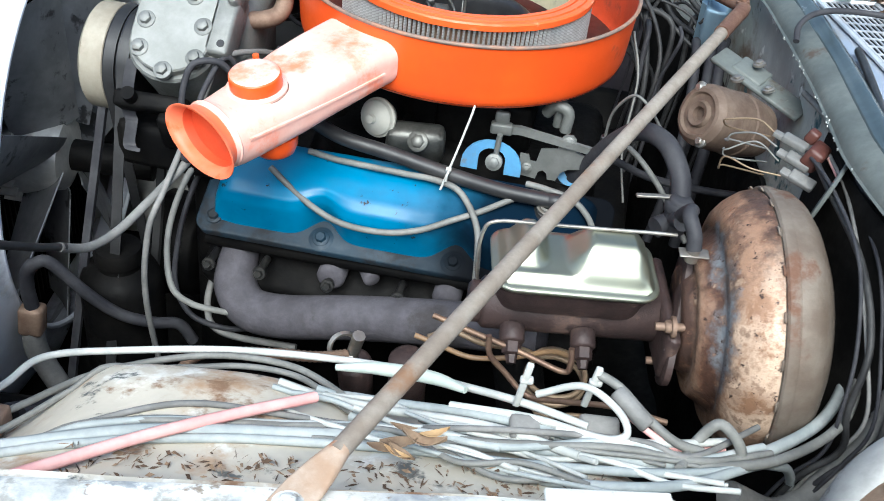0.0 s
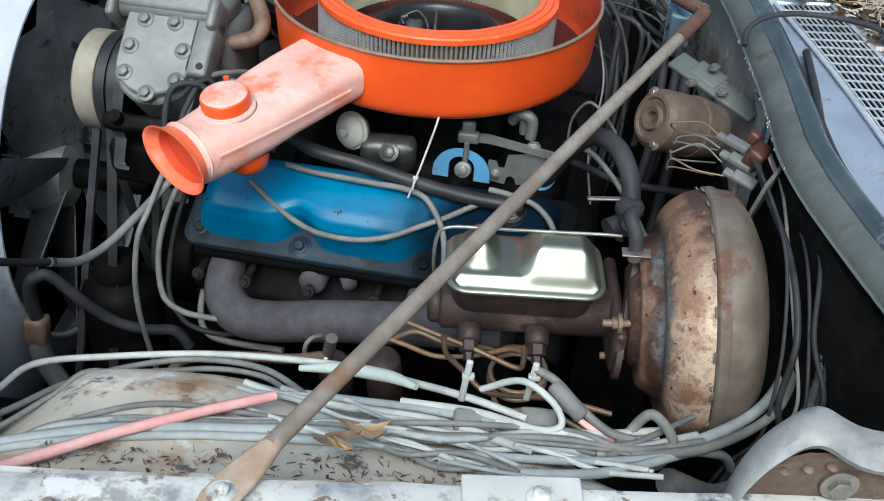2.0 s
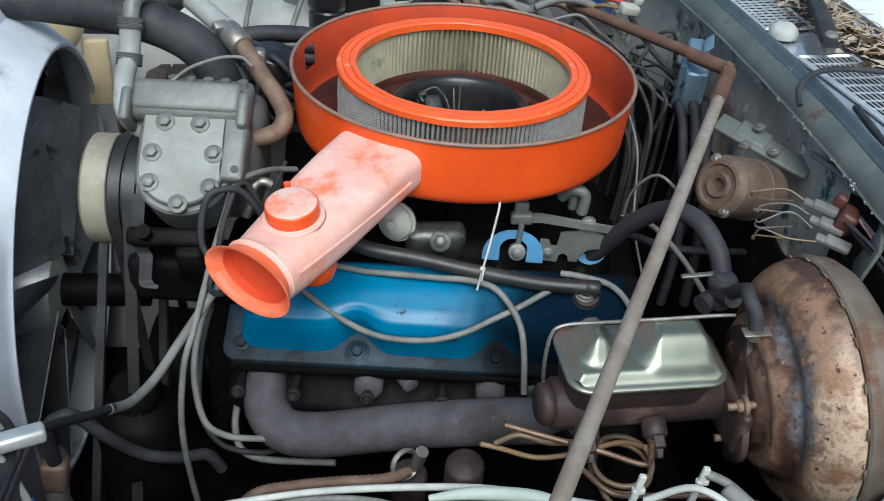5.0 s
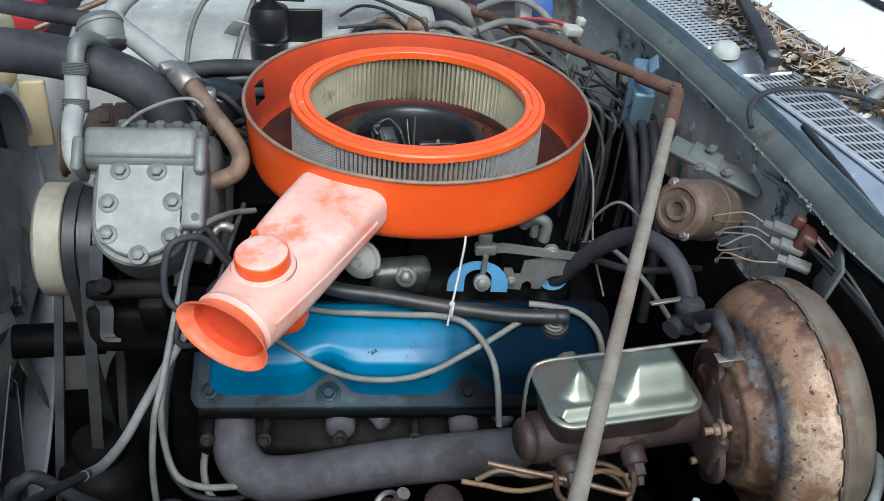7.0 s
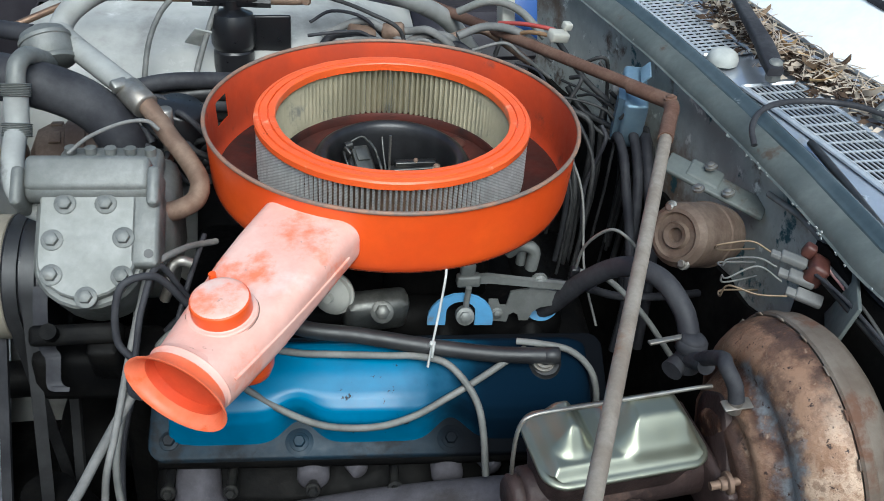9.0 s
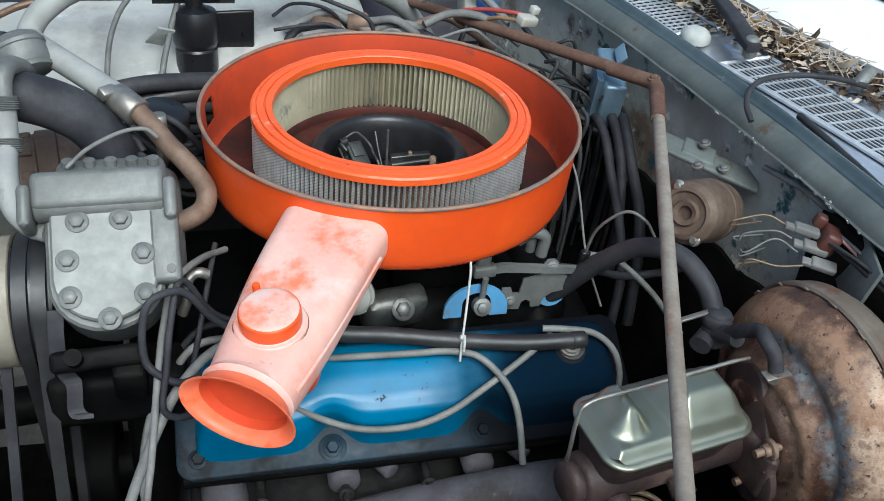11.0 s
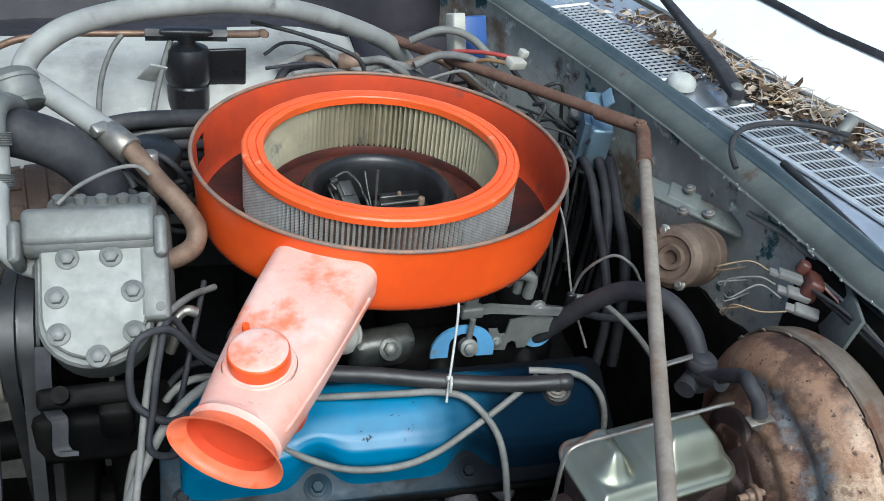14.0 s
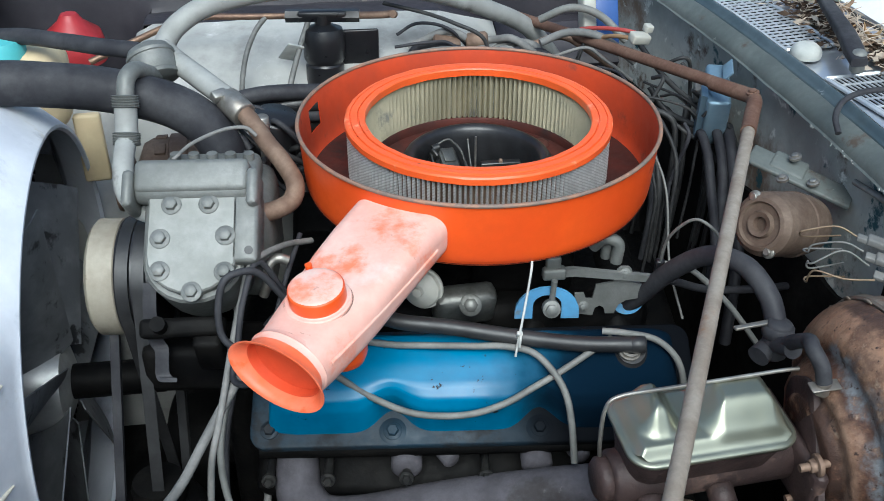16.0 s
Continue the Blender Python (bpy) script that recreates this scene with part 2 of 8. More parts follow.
def speckle(mt, colour, scale, th, soft, rough):
    """Flecks of rust or dirt over everything below."""
    nt = mt.node_tree
    nd, ln = nt.nodes, nt.links
    bs = nd["Principled BSDF"]
    tc = nd.new("ShaderNodeTexCoord")
    nz = nd.new("ShaderNodeTexNoise")
    nz.inputs["Scale"].default_value, nz.inputs["Detail"].default_value, nz.inputs["Roughness"].default_value = scale, 9, 0.7
    ln.new(tc.outputs["Object"], nz.inputs["Vector"])
    mr = nd.new("ShaderNodeMapRange")
    mr.interpolation_type = "SMOOTHSTEP"
    mr.inputs["From Min"].default_value, mr.inputs["From Max"].default_value = th, th + soft
    ln.new(nz.outputs["Fac"], mr.inputs["Value"])
    for sock, v, kind in (("Base Color", (*colour, 1), "RGBA"), ("Roughness", rough, "FLOAT")):
        old = bs.inputs[sock].links[0].from_socket
        mx = nd.new("ShaderNodeMix")
        mx.data_type = kind
        ln.new(mr.outputs[0], mx.inputs["Factor"])
        ln.new(old, mx.inputs["A"])
        mx.inputs["B"].default_value = v
        ln.new(mx.outputs["Result"], bs.inputs[sock])


def gauze(mt, pitch, colour):
    """Fine woven rows across a screen, dark between the wires."""
    nt = mt.node_tree
    nd, ln = nt.nodes, nt.links
    bs = nd["Principled BSDF"]
    tc = nd.new("ShaderNodeTexCoord")
    wv = nd.new("ShaderNodeTexWave")
    wv.bands_direction = "Z"
    wv.inputs["Scale"].default_value = 0.314 / pitch
    wv.inputs["Distortion"].default_value = 0.6
    wv.inputs["Detail"].default_value = 1.0
    ln.new(tc.outputs["Object"], wv.inputs["Vector"])
    mr = nd.new("ShaderNodeMapRange")
    mr.inputs["From Min"].default_value, mr.inputs["From Max"].default_value = 0.15, 0.55
    mr.inputs["To Min"].default_value, mr.inputs["To Max"].default_value = 0.45, 0.0
    ln.new(wv.outputs["Fac"], mr.inputs["Value"])
    old = bs.inputs["Base Color"].links[0].from_socket
    mx = nd.new("ShaderNodeMix")
    mx.data_type = "RGBA"
    ln.new(mr.outputs[0], mx.inputs["Factor"])
    ln.new(old, mx.inputs["A"])
    mx.inputs["B"].default_value = (*colour, 1)
    ln.new(mx.outputs["Result"], bs.inputs["Base Color"])


gauze(SCREEN, 0.0036, (0.24, 0.245, 0.245))
speckle(BLUE, (0.006, 0.010, 0.014), 42, 0.635, 0.025, 0.7)
# rear end of cover and flange darkened: grime with shade painted in
grimy_shade(BLUE, (0.002, 0.010, 0.022), 0, 0.055, 0.175, 0.12, 0.95)
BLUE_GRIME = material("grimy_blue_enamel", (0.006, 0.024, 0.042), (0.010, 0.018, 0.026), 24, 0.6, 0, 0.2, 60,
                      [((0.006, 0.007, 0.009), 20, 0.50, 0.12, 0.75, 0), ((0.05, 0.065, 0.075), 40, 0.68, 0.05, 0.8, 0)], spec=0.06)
grimy_shade(BLUE_GRIME, (0.004, 0.005, 0.007), 0, 0.02, 0.15, 0.12, 0.75)
BRACKET_BLUE = material("pale_blue_enamel", (0.12, 0.34, 0.60), (0.12, 0.28, 0.48), 30, 0.45, 0, 0.08, 60,
                        [((0.20, 0.22, 0.23), 25, 0.56, 0.1, 0.6, 0.2)])
IRON = material("rusty_cast_iron", (0.058, 0.038, 0.035), (0.032, 0.022, 0.021), 40, 0.5, 0.1, 0.35, 220,
                [((0.11, 0.070, 0.056), 30, 0.58, 0.12, 0.85, 0), ((0.20, 0.18, 0.17), 70, 0.70, 0.04, 0.7, 0)], spec=0.35)
MANIFOLD = material("heat_greyed_cast_iron", (0.085, 0.080, 0.092), (0.052, 0.048, 0.056), 35, 0.8, 0.05, 0.3, 260,
                    [((0.26, 0.24, 0.24), 14, 0.68, 0.06, 0.85, 0), ((0.030, 0.026, 0.026), 10, 0.56, 0.14, 0.8, 0)])
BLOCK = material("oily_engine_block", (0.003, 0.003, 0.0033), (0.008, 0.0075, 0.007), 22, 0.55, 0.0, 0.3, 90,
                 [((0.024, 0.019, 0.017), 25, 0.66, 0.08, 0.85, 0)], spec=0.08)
ZINC = material("gold_zinc_plate", (0.35, 0.36, 0.285), (0.28, 0.29, 0.225), 12, 0.35, 0.85, 0.0, 30,
                [((0.19, 0.19, 0.145), 9, 0.54, 0.22, 0.42, 0.75)], detail=2, grain=0.0)


def booster_rust(centre, axis):
    """Rust and old plating in rings about the booster's axis, with ragged borders and a grey worn patch."""
    mt = bpy.data.materials.new("heavy_rust_over_zinc")
    mt.use_nodes = True
    nt = mt.node_tree
    nd, ln = nt.nodes, nt.links
    bs = nd["Principled BSDF"]
    tc = nd.new("ShaderNodeTexCoord")

    def vmath(op, a, b=None):
        n = nd.new("ShaderNodeVectorMath")
        n.operation = op
        for k, v in enumerate((a, b)):
            if v is None:
                continue
            if isinstance(v, Vector):
                n.inputs[k].default_value = v
            else:
                ln.new(v, n.inputs[k])
        return n

    def fmath(op, *args):
        n = nd.new("ShaderNodeMath")
        n.operation = op
        for k, v in enumerate(args):
            if isinstance(v, (int, float)):
                n.inputs[k].default_value = v
            else:
                ln.new(v, n.inputs[k])
        return n.outputs[0]

    def nz(scale, det, rgh):
        t = nd.new("ShaderNodeTexNoise")
        t.inputs["Scale"].default_value, t.inputs["Detail"].default_value, t.inputs["Roughness"].default_value = scale, det, rgh
        ln.new(tc.outputs["Object"], t.inputs["Vector"])
        return t.outputs["Fac"]

    def ramp(src, stops):
        r = nd.new("ShaderNodeValToRGB")
        while len(r.color_ramp.elements) < len(stops):
            r.color_ramp.elements.new(0.5)
        for e, (at, c) in zip(r.color_ramp.elements, stops):
            e.position = at
            e.color = (*c, 1)
        ln.new(src, r.inputs[0])
        return r.outputs[0]

    def step(src, lo, hi):
        r = nd.new("ShaderNodeMapRange")
        r.interpolation_type = "SMOOTHSTEP"
        r.inputs["From Min"].default_value, r.inputs["From Max"].default_value = lo, hi
        ln.new(src, r.inputs["Value"])
        return r.outputs[0]

    def mix(fac, a, b):
        x = nd.new("ShaderNodeMix")
        x.data_type = "RGBA"
        ln.new(fac, x.inputs["Factor"])
        for sock, v in ((x.inputs["A"], a), (x.inputs["B"], b)):
            if isinstance(v, tuple):
                sock.default_value = (*v, 1)
            else:
                ln.new(v, sock)
        return x.outputs["Result"]

    rel = vmath("SUBTRACT", tc.outputs["Object"], centre).outputs[0]
    along = vmath("DOT_PRODUCT", rel, axis).outputs["Value"]
    sc = nd.new("ShaderNodeVectorMath")
    sc.operation = "SCALE"
    sc.inputs[0].default_value = axis
    ln.new(along, sc.inputs["Scale"])
    flat = vmath("SUBTRACT", rel, sc.outputs[0]).outputs[0]
    radius = vmath("LENGTH", flat).outputs["Value"]
    wob = fmath("MULTIPLY", fmath("SUBTRACT", nz(26, 6, 0.65), 0.5), 0.030)
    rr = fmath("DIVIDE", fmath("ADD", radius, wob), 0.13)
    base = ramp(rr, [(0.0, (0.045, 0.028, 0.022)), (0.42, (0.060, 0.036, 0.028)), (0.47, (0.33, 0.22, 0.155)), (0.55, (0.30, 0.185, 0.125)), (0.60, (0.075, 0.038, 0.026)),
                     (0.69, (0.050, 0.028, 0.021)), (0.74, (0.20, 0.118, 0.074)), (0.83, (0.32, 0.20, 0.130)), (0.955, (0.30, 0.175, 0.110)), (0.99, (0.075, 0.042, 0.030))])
    # paler ochre rust and painted sky sheen over the near side's outer band
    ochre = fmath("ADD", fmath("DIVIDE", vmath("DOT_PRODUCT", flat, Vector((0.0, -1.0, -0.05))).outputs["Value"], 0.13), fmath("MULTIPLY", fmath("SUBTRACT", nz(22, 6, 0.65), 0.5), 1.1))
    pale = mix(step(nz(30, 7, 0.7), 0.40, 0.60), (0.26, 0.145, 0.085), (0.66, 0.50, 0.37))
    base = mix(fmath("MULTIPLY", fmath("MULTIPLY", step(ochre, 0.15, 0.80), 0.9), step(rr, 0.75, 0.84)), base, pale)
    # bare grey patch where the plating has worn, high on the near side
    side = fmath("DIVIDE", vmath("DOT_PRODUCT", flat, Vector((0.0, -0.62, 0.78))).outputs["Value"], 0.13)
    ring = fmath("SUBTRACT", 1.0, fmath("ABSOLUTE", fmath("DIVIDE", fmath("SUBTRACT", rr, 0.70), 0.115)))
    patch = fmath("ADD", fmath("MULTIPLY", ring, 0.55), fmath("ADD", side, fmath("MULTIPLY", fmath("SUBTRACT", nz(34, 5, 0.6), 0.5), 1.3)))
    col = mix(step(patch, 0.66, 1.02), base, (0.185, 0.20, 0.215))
    col = mix(fmath("MULTIPLY", step(nz(60, 6, 0.7), 0.50, 0.62), 0.75), col, (0.17, 0.085, 0.050))
    col = mix(fmath("MULTIPLY", step(nz(18, 7, 0.7), 0.52, 0.64), 0.65), col, (0.075, 0.042, 0.031))
    col = mix(step(nz(130, 5, 0.7), 0.60, 0.66), col, (0.045, 0.026, 0.020))
    col = mix(fmath("MULTIPLY", step(nz(60, 6, 0.7), 0.57, 0.70), 0.5), col, (0.50, 0.38, 0.27))
    # outer shell turns darker brown towards the bottom
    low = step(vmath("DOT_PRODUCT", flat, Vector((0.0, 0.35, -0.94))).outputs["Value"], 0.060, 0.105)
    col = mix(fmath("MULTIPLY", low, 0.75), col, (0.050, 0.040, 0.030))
    ln.new(col, bs.inputs["Base Color"])
    ln.new(fmath("ADD", 0.23, fmath("MULTIPLY", nz(40, 6, 0.7), 0.42)), bs.inputs["Roughness"])
    bs.inputs["Metallic"].default_value = 0.12
    bs.inputs["Specular IOR Level"].default_value = 0.4
    b = nd.new("ShaderNodeBump")
    b.inputs["Strength"].default_value = 0.55
    b.inputs["Distance"].default_value = 0.003
    ln.new(fmath("ADD", nz(70, 7, 0.7), fmath("MULTIPLY", nz(190, 4, 0.6), 0.5)), b.inputs["Height"])
    ln.new(b.outputs[0], bs.inputs["Normal"])
    return mt


RUST_GREY = material("rust_speckled_grey_steel", (0.205, 0.172, 0.14), (0.125, 0.093, 0.070), 20, 0.6, 0.2, 0.3, 140,
                     [((0.13, 0.065, 0.04), 14, 0.55, 0.12, 0.85, 0.1)])
ROD = material("dusty_rusted_rod", (0.215, 0.175, 0.14), (0.30, 0.265, 0.225), 28, 0.75, 0.15, 0.25, 160,
               [((0.20, 0.11, 0.06), 9, 0.58, 0.12, 0.85, 0)])
ROD_DARK = material("rust_brown_rod", (0.12, 0.06, 0.04), (0.17, 0.10, 0.07), 30, 0.75, 0.15, 0.25, 160)
ALU = material("dusty_cast_aluminium", (0.215, 0.22, 0.21), (0.145, 0.15, 0.14), 26, 0.55, 0.35, 0.22, 240,
               [((0.15, 0.14, 0.12), 20, 0.62, 0.1, 0.85, 0.1)])
ALU_BRIGHT = material("pale_cast_aluminium", (0.28, 0.285, 0.27), (0.19, 0.195, 0.18), 14, 0.55, 0.35, 0.12, 260,
                      [((0.18, 0.175, 0.155), 30, 0.67, 0.08, 0.8, 0.1)])
STEEL = material("dull_steel", (0.38, 0.37, 0.34), (0.25, 0.22, 0.19), 40, 0.45, 0.8, 0.1)
STEEL_RUST = material("rusting_steel", (0.26, 0.18, 0.13), (0.16, 0.10, 0.07), 40, 0.65, 0.4, 0.2)
BEIGE = material("beige_clutch_paint", (0.33, 0.30, 0.24), (0.23, 0.20, 0.155), 24, 0.6, 0.1, 0.15, 120,
                 [((0.17, 0.12, 0.08), 20, 0.6, 0.1, 0.85, 0.1)])
BLACK_RUBBER = material("black_rubber", (0.016, 0.016, 0.017), (0.035, 0.035, 0.036), 20, 0.42, 0, 0.08)
HOSE_DUSTY = material("dusty_black_hose", (0.024, 0.024, 0.029), (0.052, 0.052, 0.057), 18, 0.6, 0, 0.1, 90, spec=0.25)
HOSE_GREY = material("grey_dusty_hose", (0.13, 0.13, 0.125), (0.22, 0.215, 0.205), 22, 0.7, 0, 0.12, 120)
HOSE_PALE = material("pale_dusty_hose", (0.33, 0.335, 0.32), (0.23, 0.23, 0.22), 16, 0.6, 0, 0.12, 90,
                     [((0.12, 0.115, 0.11), 12, 0.57, 0.12, 0.7, 0)])
WIRE_GREY = material("grey_wire_insulation", (0.14, 0.14, 0.13), (0.21, 0.21, 0.195), 30, 0.6, 0, 0.05)
WIRE_WHITE = material("dusty_white_wire", (0.54, 0.55, 0.52), (0.37, 0.38, 0.36), 24, 0.6, 0, 0.06)
WIRE_BLUEGREY = material("blue_grey_loom_tape", (0.27, 0.30, 0.30), (0.40, 0.425, 0.42), 16, 0.65, 0, 0.15, 80)
WIRE_BLACK = material("black_wire_insulation", (0.02, 0.02, 0.021), (0.05, 0.05, 0.05), 25, 0.5, 0, 0.05, spec=0.25)
WIRE_YELLOW = material("yellow_wire_insulation", (0.27, 0.17, 0.085), (0.21, 0.13, 0.075), 25, 0.5, 0, 0.05)
WIRE_RED = material("red_wire_insulation", (0.45, 0.06, 0.05), (0.35, 0.07, 0.06), 25, 0.5, 0, 0.05)
PINK = material("faded_pink_hose", (0.70, 0.33, 0.31), (0.76, 0.46, 0.43), 14, 0.55, 0, 0.08)
COPPER = material("brown_brake_line", (0.16, 0.10, 0.075), (0.26, 0.17, 0.11), 30, 0.5, 0.6, 0.15)
TAN_LINE = material("tan_brake_line", (0.27, 0.20, 0.13), (0.20, 0.14, 0.09), 30, 0.5, 0.4, 0.1)
PLASTIC_BLACK = material("black_plastic", (0.012, 0.012, 0.014), (0.022, 0.022, 0.024), 16, 0.3, 0, 0.05)
SHROUD = material("chalky_grey_plastic", (0.70, 0.725, 0.78), (0.54, 0.565, 0.63), 7, 0.6, 0, 0.12, 60,
                  [((0.19, 0.205, 0.265), 9, 0.52, 0.20, 0.65, 0), ((0.52, 0.51, 0.48), 16, 0.58, 0.14, 0.85, 0)])
SHROUD_RIB = material("dust_yellowed_plastic", (0.60, 0.57, 0.47), (0.48, 0.46, 0.41), 14, 0.75, 0, 0.1, 60)
TANK = material("oxidised_black_radiator_paint", (0.20, 0.21, 0.21), (0.36, 0.365, 0.365), 12, 0.65, 0.05, 0.2, 60,
                [((0.05, 0.16, 0.14), 18, 0.58, 0.06, 0.8, 0), ((0.06, 0.06, 0.062), 14, 0.56, 0.10, 0.8, 0)])
BRASS = material("tarnished_brass", (0.33, 0.27, 0.16), (0.20, 0.20, 0.15), 30, 0.45, 0.8, 0.1)
TEAL = material("faded_dark_teal_paint", (0.050, 0.070, 0.080), (0.085, 0.108, 0.118), 9, 0.17, 0.1, 0.08, 60,
                [((0.22, 0.24, 0.24), 14, 0.60, 0.14, 0.7, 0), ((0.10, 0.06, 0.045), 22, 0.66, 0.06, 0.85, 0)])
FIREWALL = material("grimy_grey_green_paint", (0.43, 0.445, 0.42), (0.30, 0.315, 0.295), 13, 0.65, 0, 0.12, 50,
                    [((0.17, 0.125, 0.095), 7, 0.50, 0.16, 0.8, 0), ((0.10, 0.075, 0.06), 17, 0.56, 0.12, 0.85, 0), ((0.035, 0.085, 0.10), 13, 0.57, 0.05, 0.8, 0), ((0.66, 0.67, 0.63), 26, 0.60, 0.08, 0.7, 0)], spec=0.25)
FENDER = material("chalked_pale_paint", (0.58, 0.53, 0.44), (0.44, 0.41, 0.345), 9, 0.65, 0, 0.15, 60,
                  [((0.36, 0.235, 0.14), 9, 0.50, 0.16, 0.85, 0), ((0.20, 0.115, 0.065), 14, 0.56, 0.10, 0.85, 0), ((0.66, 0.65, 0.60), 14, 0.55, 0.10, 0.7, 0), ((0.10, 0.105, 0.10), 20, 0.58, 0.07, 0.8, 0)])
RAIL = material("weathered_white_paint", (0.72, 0.71, 0.67), (0.54, 0.54, 0.51), 11, 0.55, 0, 0.35, 60,
                [((0.34, 0.33, 0.30), 30, 0.52, 0.10, 0.7, 0), ((0.24, 0.26, 0.28), 7, 0.56, 0.12, 0.7, 0), ((0.22, 0.16, 0.12), 48, 0.60, 0.05, 0.8, 0), ((0.27, 0.22, 0.17), 26, 0.59, 0.06, 0.8, 0), ((0.13, 0.14, 0.15), 11, 0.60, 0.08, 0.7, 0), ((0.75, 0.75, 0.72), 18, 0.58, 0.06, 0.6, 0)])
FAR_FENDER = material("dusty_white_inner_fender", (0.45, 0.45, 0.425), (0.33, 0.33, 0.31), 5, 0.7, 0, 0.1, 50,
                      [((0.16, 0.155, 0.145), 5, 0.52, 0.26, 0.8, 0), ((0.62, 0.62, 0.60), 12, 0.60, 0.12, 0.7, 0)])
LEAF = material("dry_brown_leaf", (0.15, 0.092, 0.055), (0.26, 0.18, 0.115), 30, 0.75, 0, 0.2)
LEAF_TAN = material("tan_dry_leaf", (0.48, 0.33, 0.17), (0.36, 0.22, 0.10), 30, 0.7, 0, 0.2)
LEAF_DARK = material("dark_leaf_litter", (0.055, 0.038, 0.028), (0.12, 0.08, 0.055), 40, 0.85, 0, 0.2, spec=0.1)
# white base colour stands in for bright sky reflected in the dusty glass
GLASS_SKY_WHITE = material("dusty_sky_white_windscreen", (0.90, 0.91, 0.92), (0.94, 0.945, 0.945), 6, 0.12, 0, 0.02, 40, coat=0.6)
GREY_METAL = material("grey_plated_metal", (0.22, 0.33, 0.42), (0.28, 0.36, 0.43), 18, 0.4, 0.5, 0.08)
BLUE_PLASTIC = material("blue_plastic", (0.03, 0.08, 0.26), (0.04, 0.10, 0.30), 18, 0.4, 0, 0.05)
BLUE_LABEL = material("blue_battery_label", (0.01, 0.08, 0.55), (0.012, 0.07, 0.48), 18, 0.35, 0, 0.02)
WHITE_PLASTIC = material("off_white_plastic", (0.46, 0.45, 0.40), (0.34, 0.33, 0.29), 18, 0.5, 0, 0.05)
YELLOW_PLASTIC = material("yellow_print", (0.80, 0.62, 0.04), (0.75, 0.55, 0.04), 18, 0.4, 0, 0.02)
CREAM = material("cream_bottle_plastic", (0.66, 0.55, 0.34), (0.58, 0.46, 0.28), 12, 0.5, 0, 0.05)
TURQUOISE = material("turquoise_cap", (0.12, 0.48, 0.50), (0.10, 0.42, 0.45), 15, 0.5, 0, 0.05)
RED_PLASTIC = material("red_plastic", (0.36, 0.025, 0.03), (0.28, 0.02, 0.025), 15, 0.45, 0, 0.05)
BROWN_BAKELITE = material("brown_bakelite", (0.085, 0.028, 0.02), (0.06, 0.022, 0.017), 25, 0.5, 0, 0.1)
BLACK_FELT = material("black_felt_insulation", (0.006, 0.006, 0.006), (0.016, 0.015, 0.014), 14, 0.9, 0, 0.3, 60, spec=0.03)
DIRT = material("oily_dirt_ground", (0.030, 0.027, 0.024), (0.05, 0.044, 0.038), 12, 0.9, 0, 0.3, 40, spec=0.05)
RUST_BROWN = material("brown_rusted_can", (0.10, 0.066, 0.048), (0.165, 0.12, 0.09), 24, 0.7, 0.2, 0.3, 120,
                      [((0.24, 0.20, 0.17), 16, 0.60, 0.1, 0.6, 0.2)])
MINT = material("pale_mint_tape", (0.50, 0.56, 0.50), (0.42, 0.48, 0.43), 20, 0.6, 0, 0.1)
LEAD = material("bright_lead", (0.62, 0.62, 0.60), (0.48, 0.48, 0.47), 40, 0.4, 0.6, 0.15)
COWL_TOP = material("pale_grey_cowl_paint", (0.66, 0.70, 0.76), (0.52, 0.56, 0.62), 10, 0.10, 0.6, 0.05, 60,
                    [((0.12, 0.13, 0.14), 20, 0.60, 0.08, 0.7, 0)], coat=0.8)
FLANGE = material("olive_grey_primer", (0.080, 0.092, 0.088), (0.125, 0.138, 0.130), 12, 0.6, 0, 0.12, 60,
                  [((0.08, 0.06, 0.045), 18, 0.58, 0.10, 0.8, 0), ((0.40, 0.41, 0.38), 40, 0.68, 0.05, 0.7, 0)])
GRILLE = material("dull_grey_grille_paint", (0.74, 0.77, 0.80), (0.62, 0.65, 0.68), 30, 0.22, 0.45, 0.08)
FAN_PAINT = material("dusty_fan_paint", (0.27, 0.275, 0.285), (0.16, 0.165, 0.175), 14, 0.5, 0.2, 0.1, 80,
                     [((0.03, 0.03, 0.032), 16, 0.56, 0.08, 0.6, 0)])
DARK_STEEL = material("oily_dark_steel", (0.035, 0.035, 0.036), (0.08, 0.078, 0.072), 40, 0.35, 0.7, 0.12)
CARB_METAL = material("dull_grey_carburettor_metal", (0.075, 0.075, 0.068), (0.13, 0.13, 0.12), 50, 0.4, 0.6, 0.15)
LEAF_PALE = material("bleached_dry_leaf", (0.55, 0.47, 0.38), (0.42, 0.34, 0.26), 30, 0.7, 0, 0.2)
ROD_END = material("orange_rusted_steel", (0.36, 0.24, 0.16), (0.46, 0.38, 0.31), 22, 0.75, 0.1, 0.3, 120,
                   [((0.30, 0.13, 0.06), 16, 0.52, 0.14, 0.85, 0)])
HINGE = material("weathered_grey_hinge", (0.33, 0.33, 0.32), (0.16, 0.16, 0.16), 24, 0.6, 0.1, 0.2, 80,
                 [((0.60, 0.60, 0.57), 14, 0.56, 0.08, 0.6, 0), ((0.07, 0.06, 0.055), 20, 0.56, 0.08, 0.8, 0)])
DARK_PAINT = material("dark_purple_black_paint", (0.020, 0.018, 0.024), (0.040, 0.036, 0.044), 8, 0.5, 0, 0.15, 50,
                      [((0.12, 0.105, 0.095), 24, 0.66, 0.06, 0.8, 0)])
BODY = material("faded_body_paint", (0.16, 0.20, 0.22), (0.20, 0.24, 0.26), 6, 0.4, 0.1, 0.05)

# ---- the setting: ground and the bay of the car ----
TURN = radians(8)


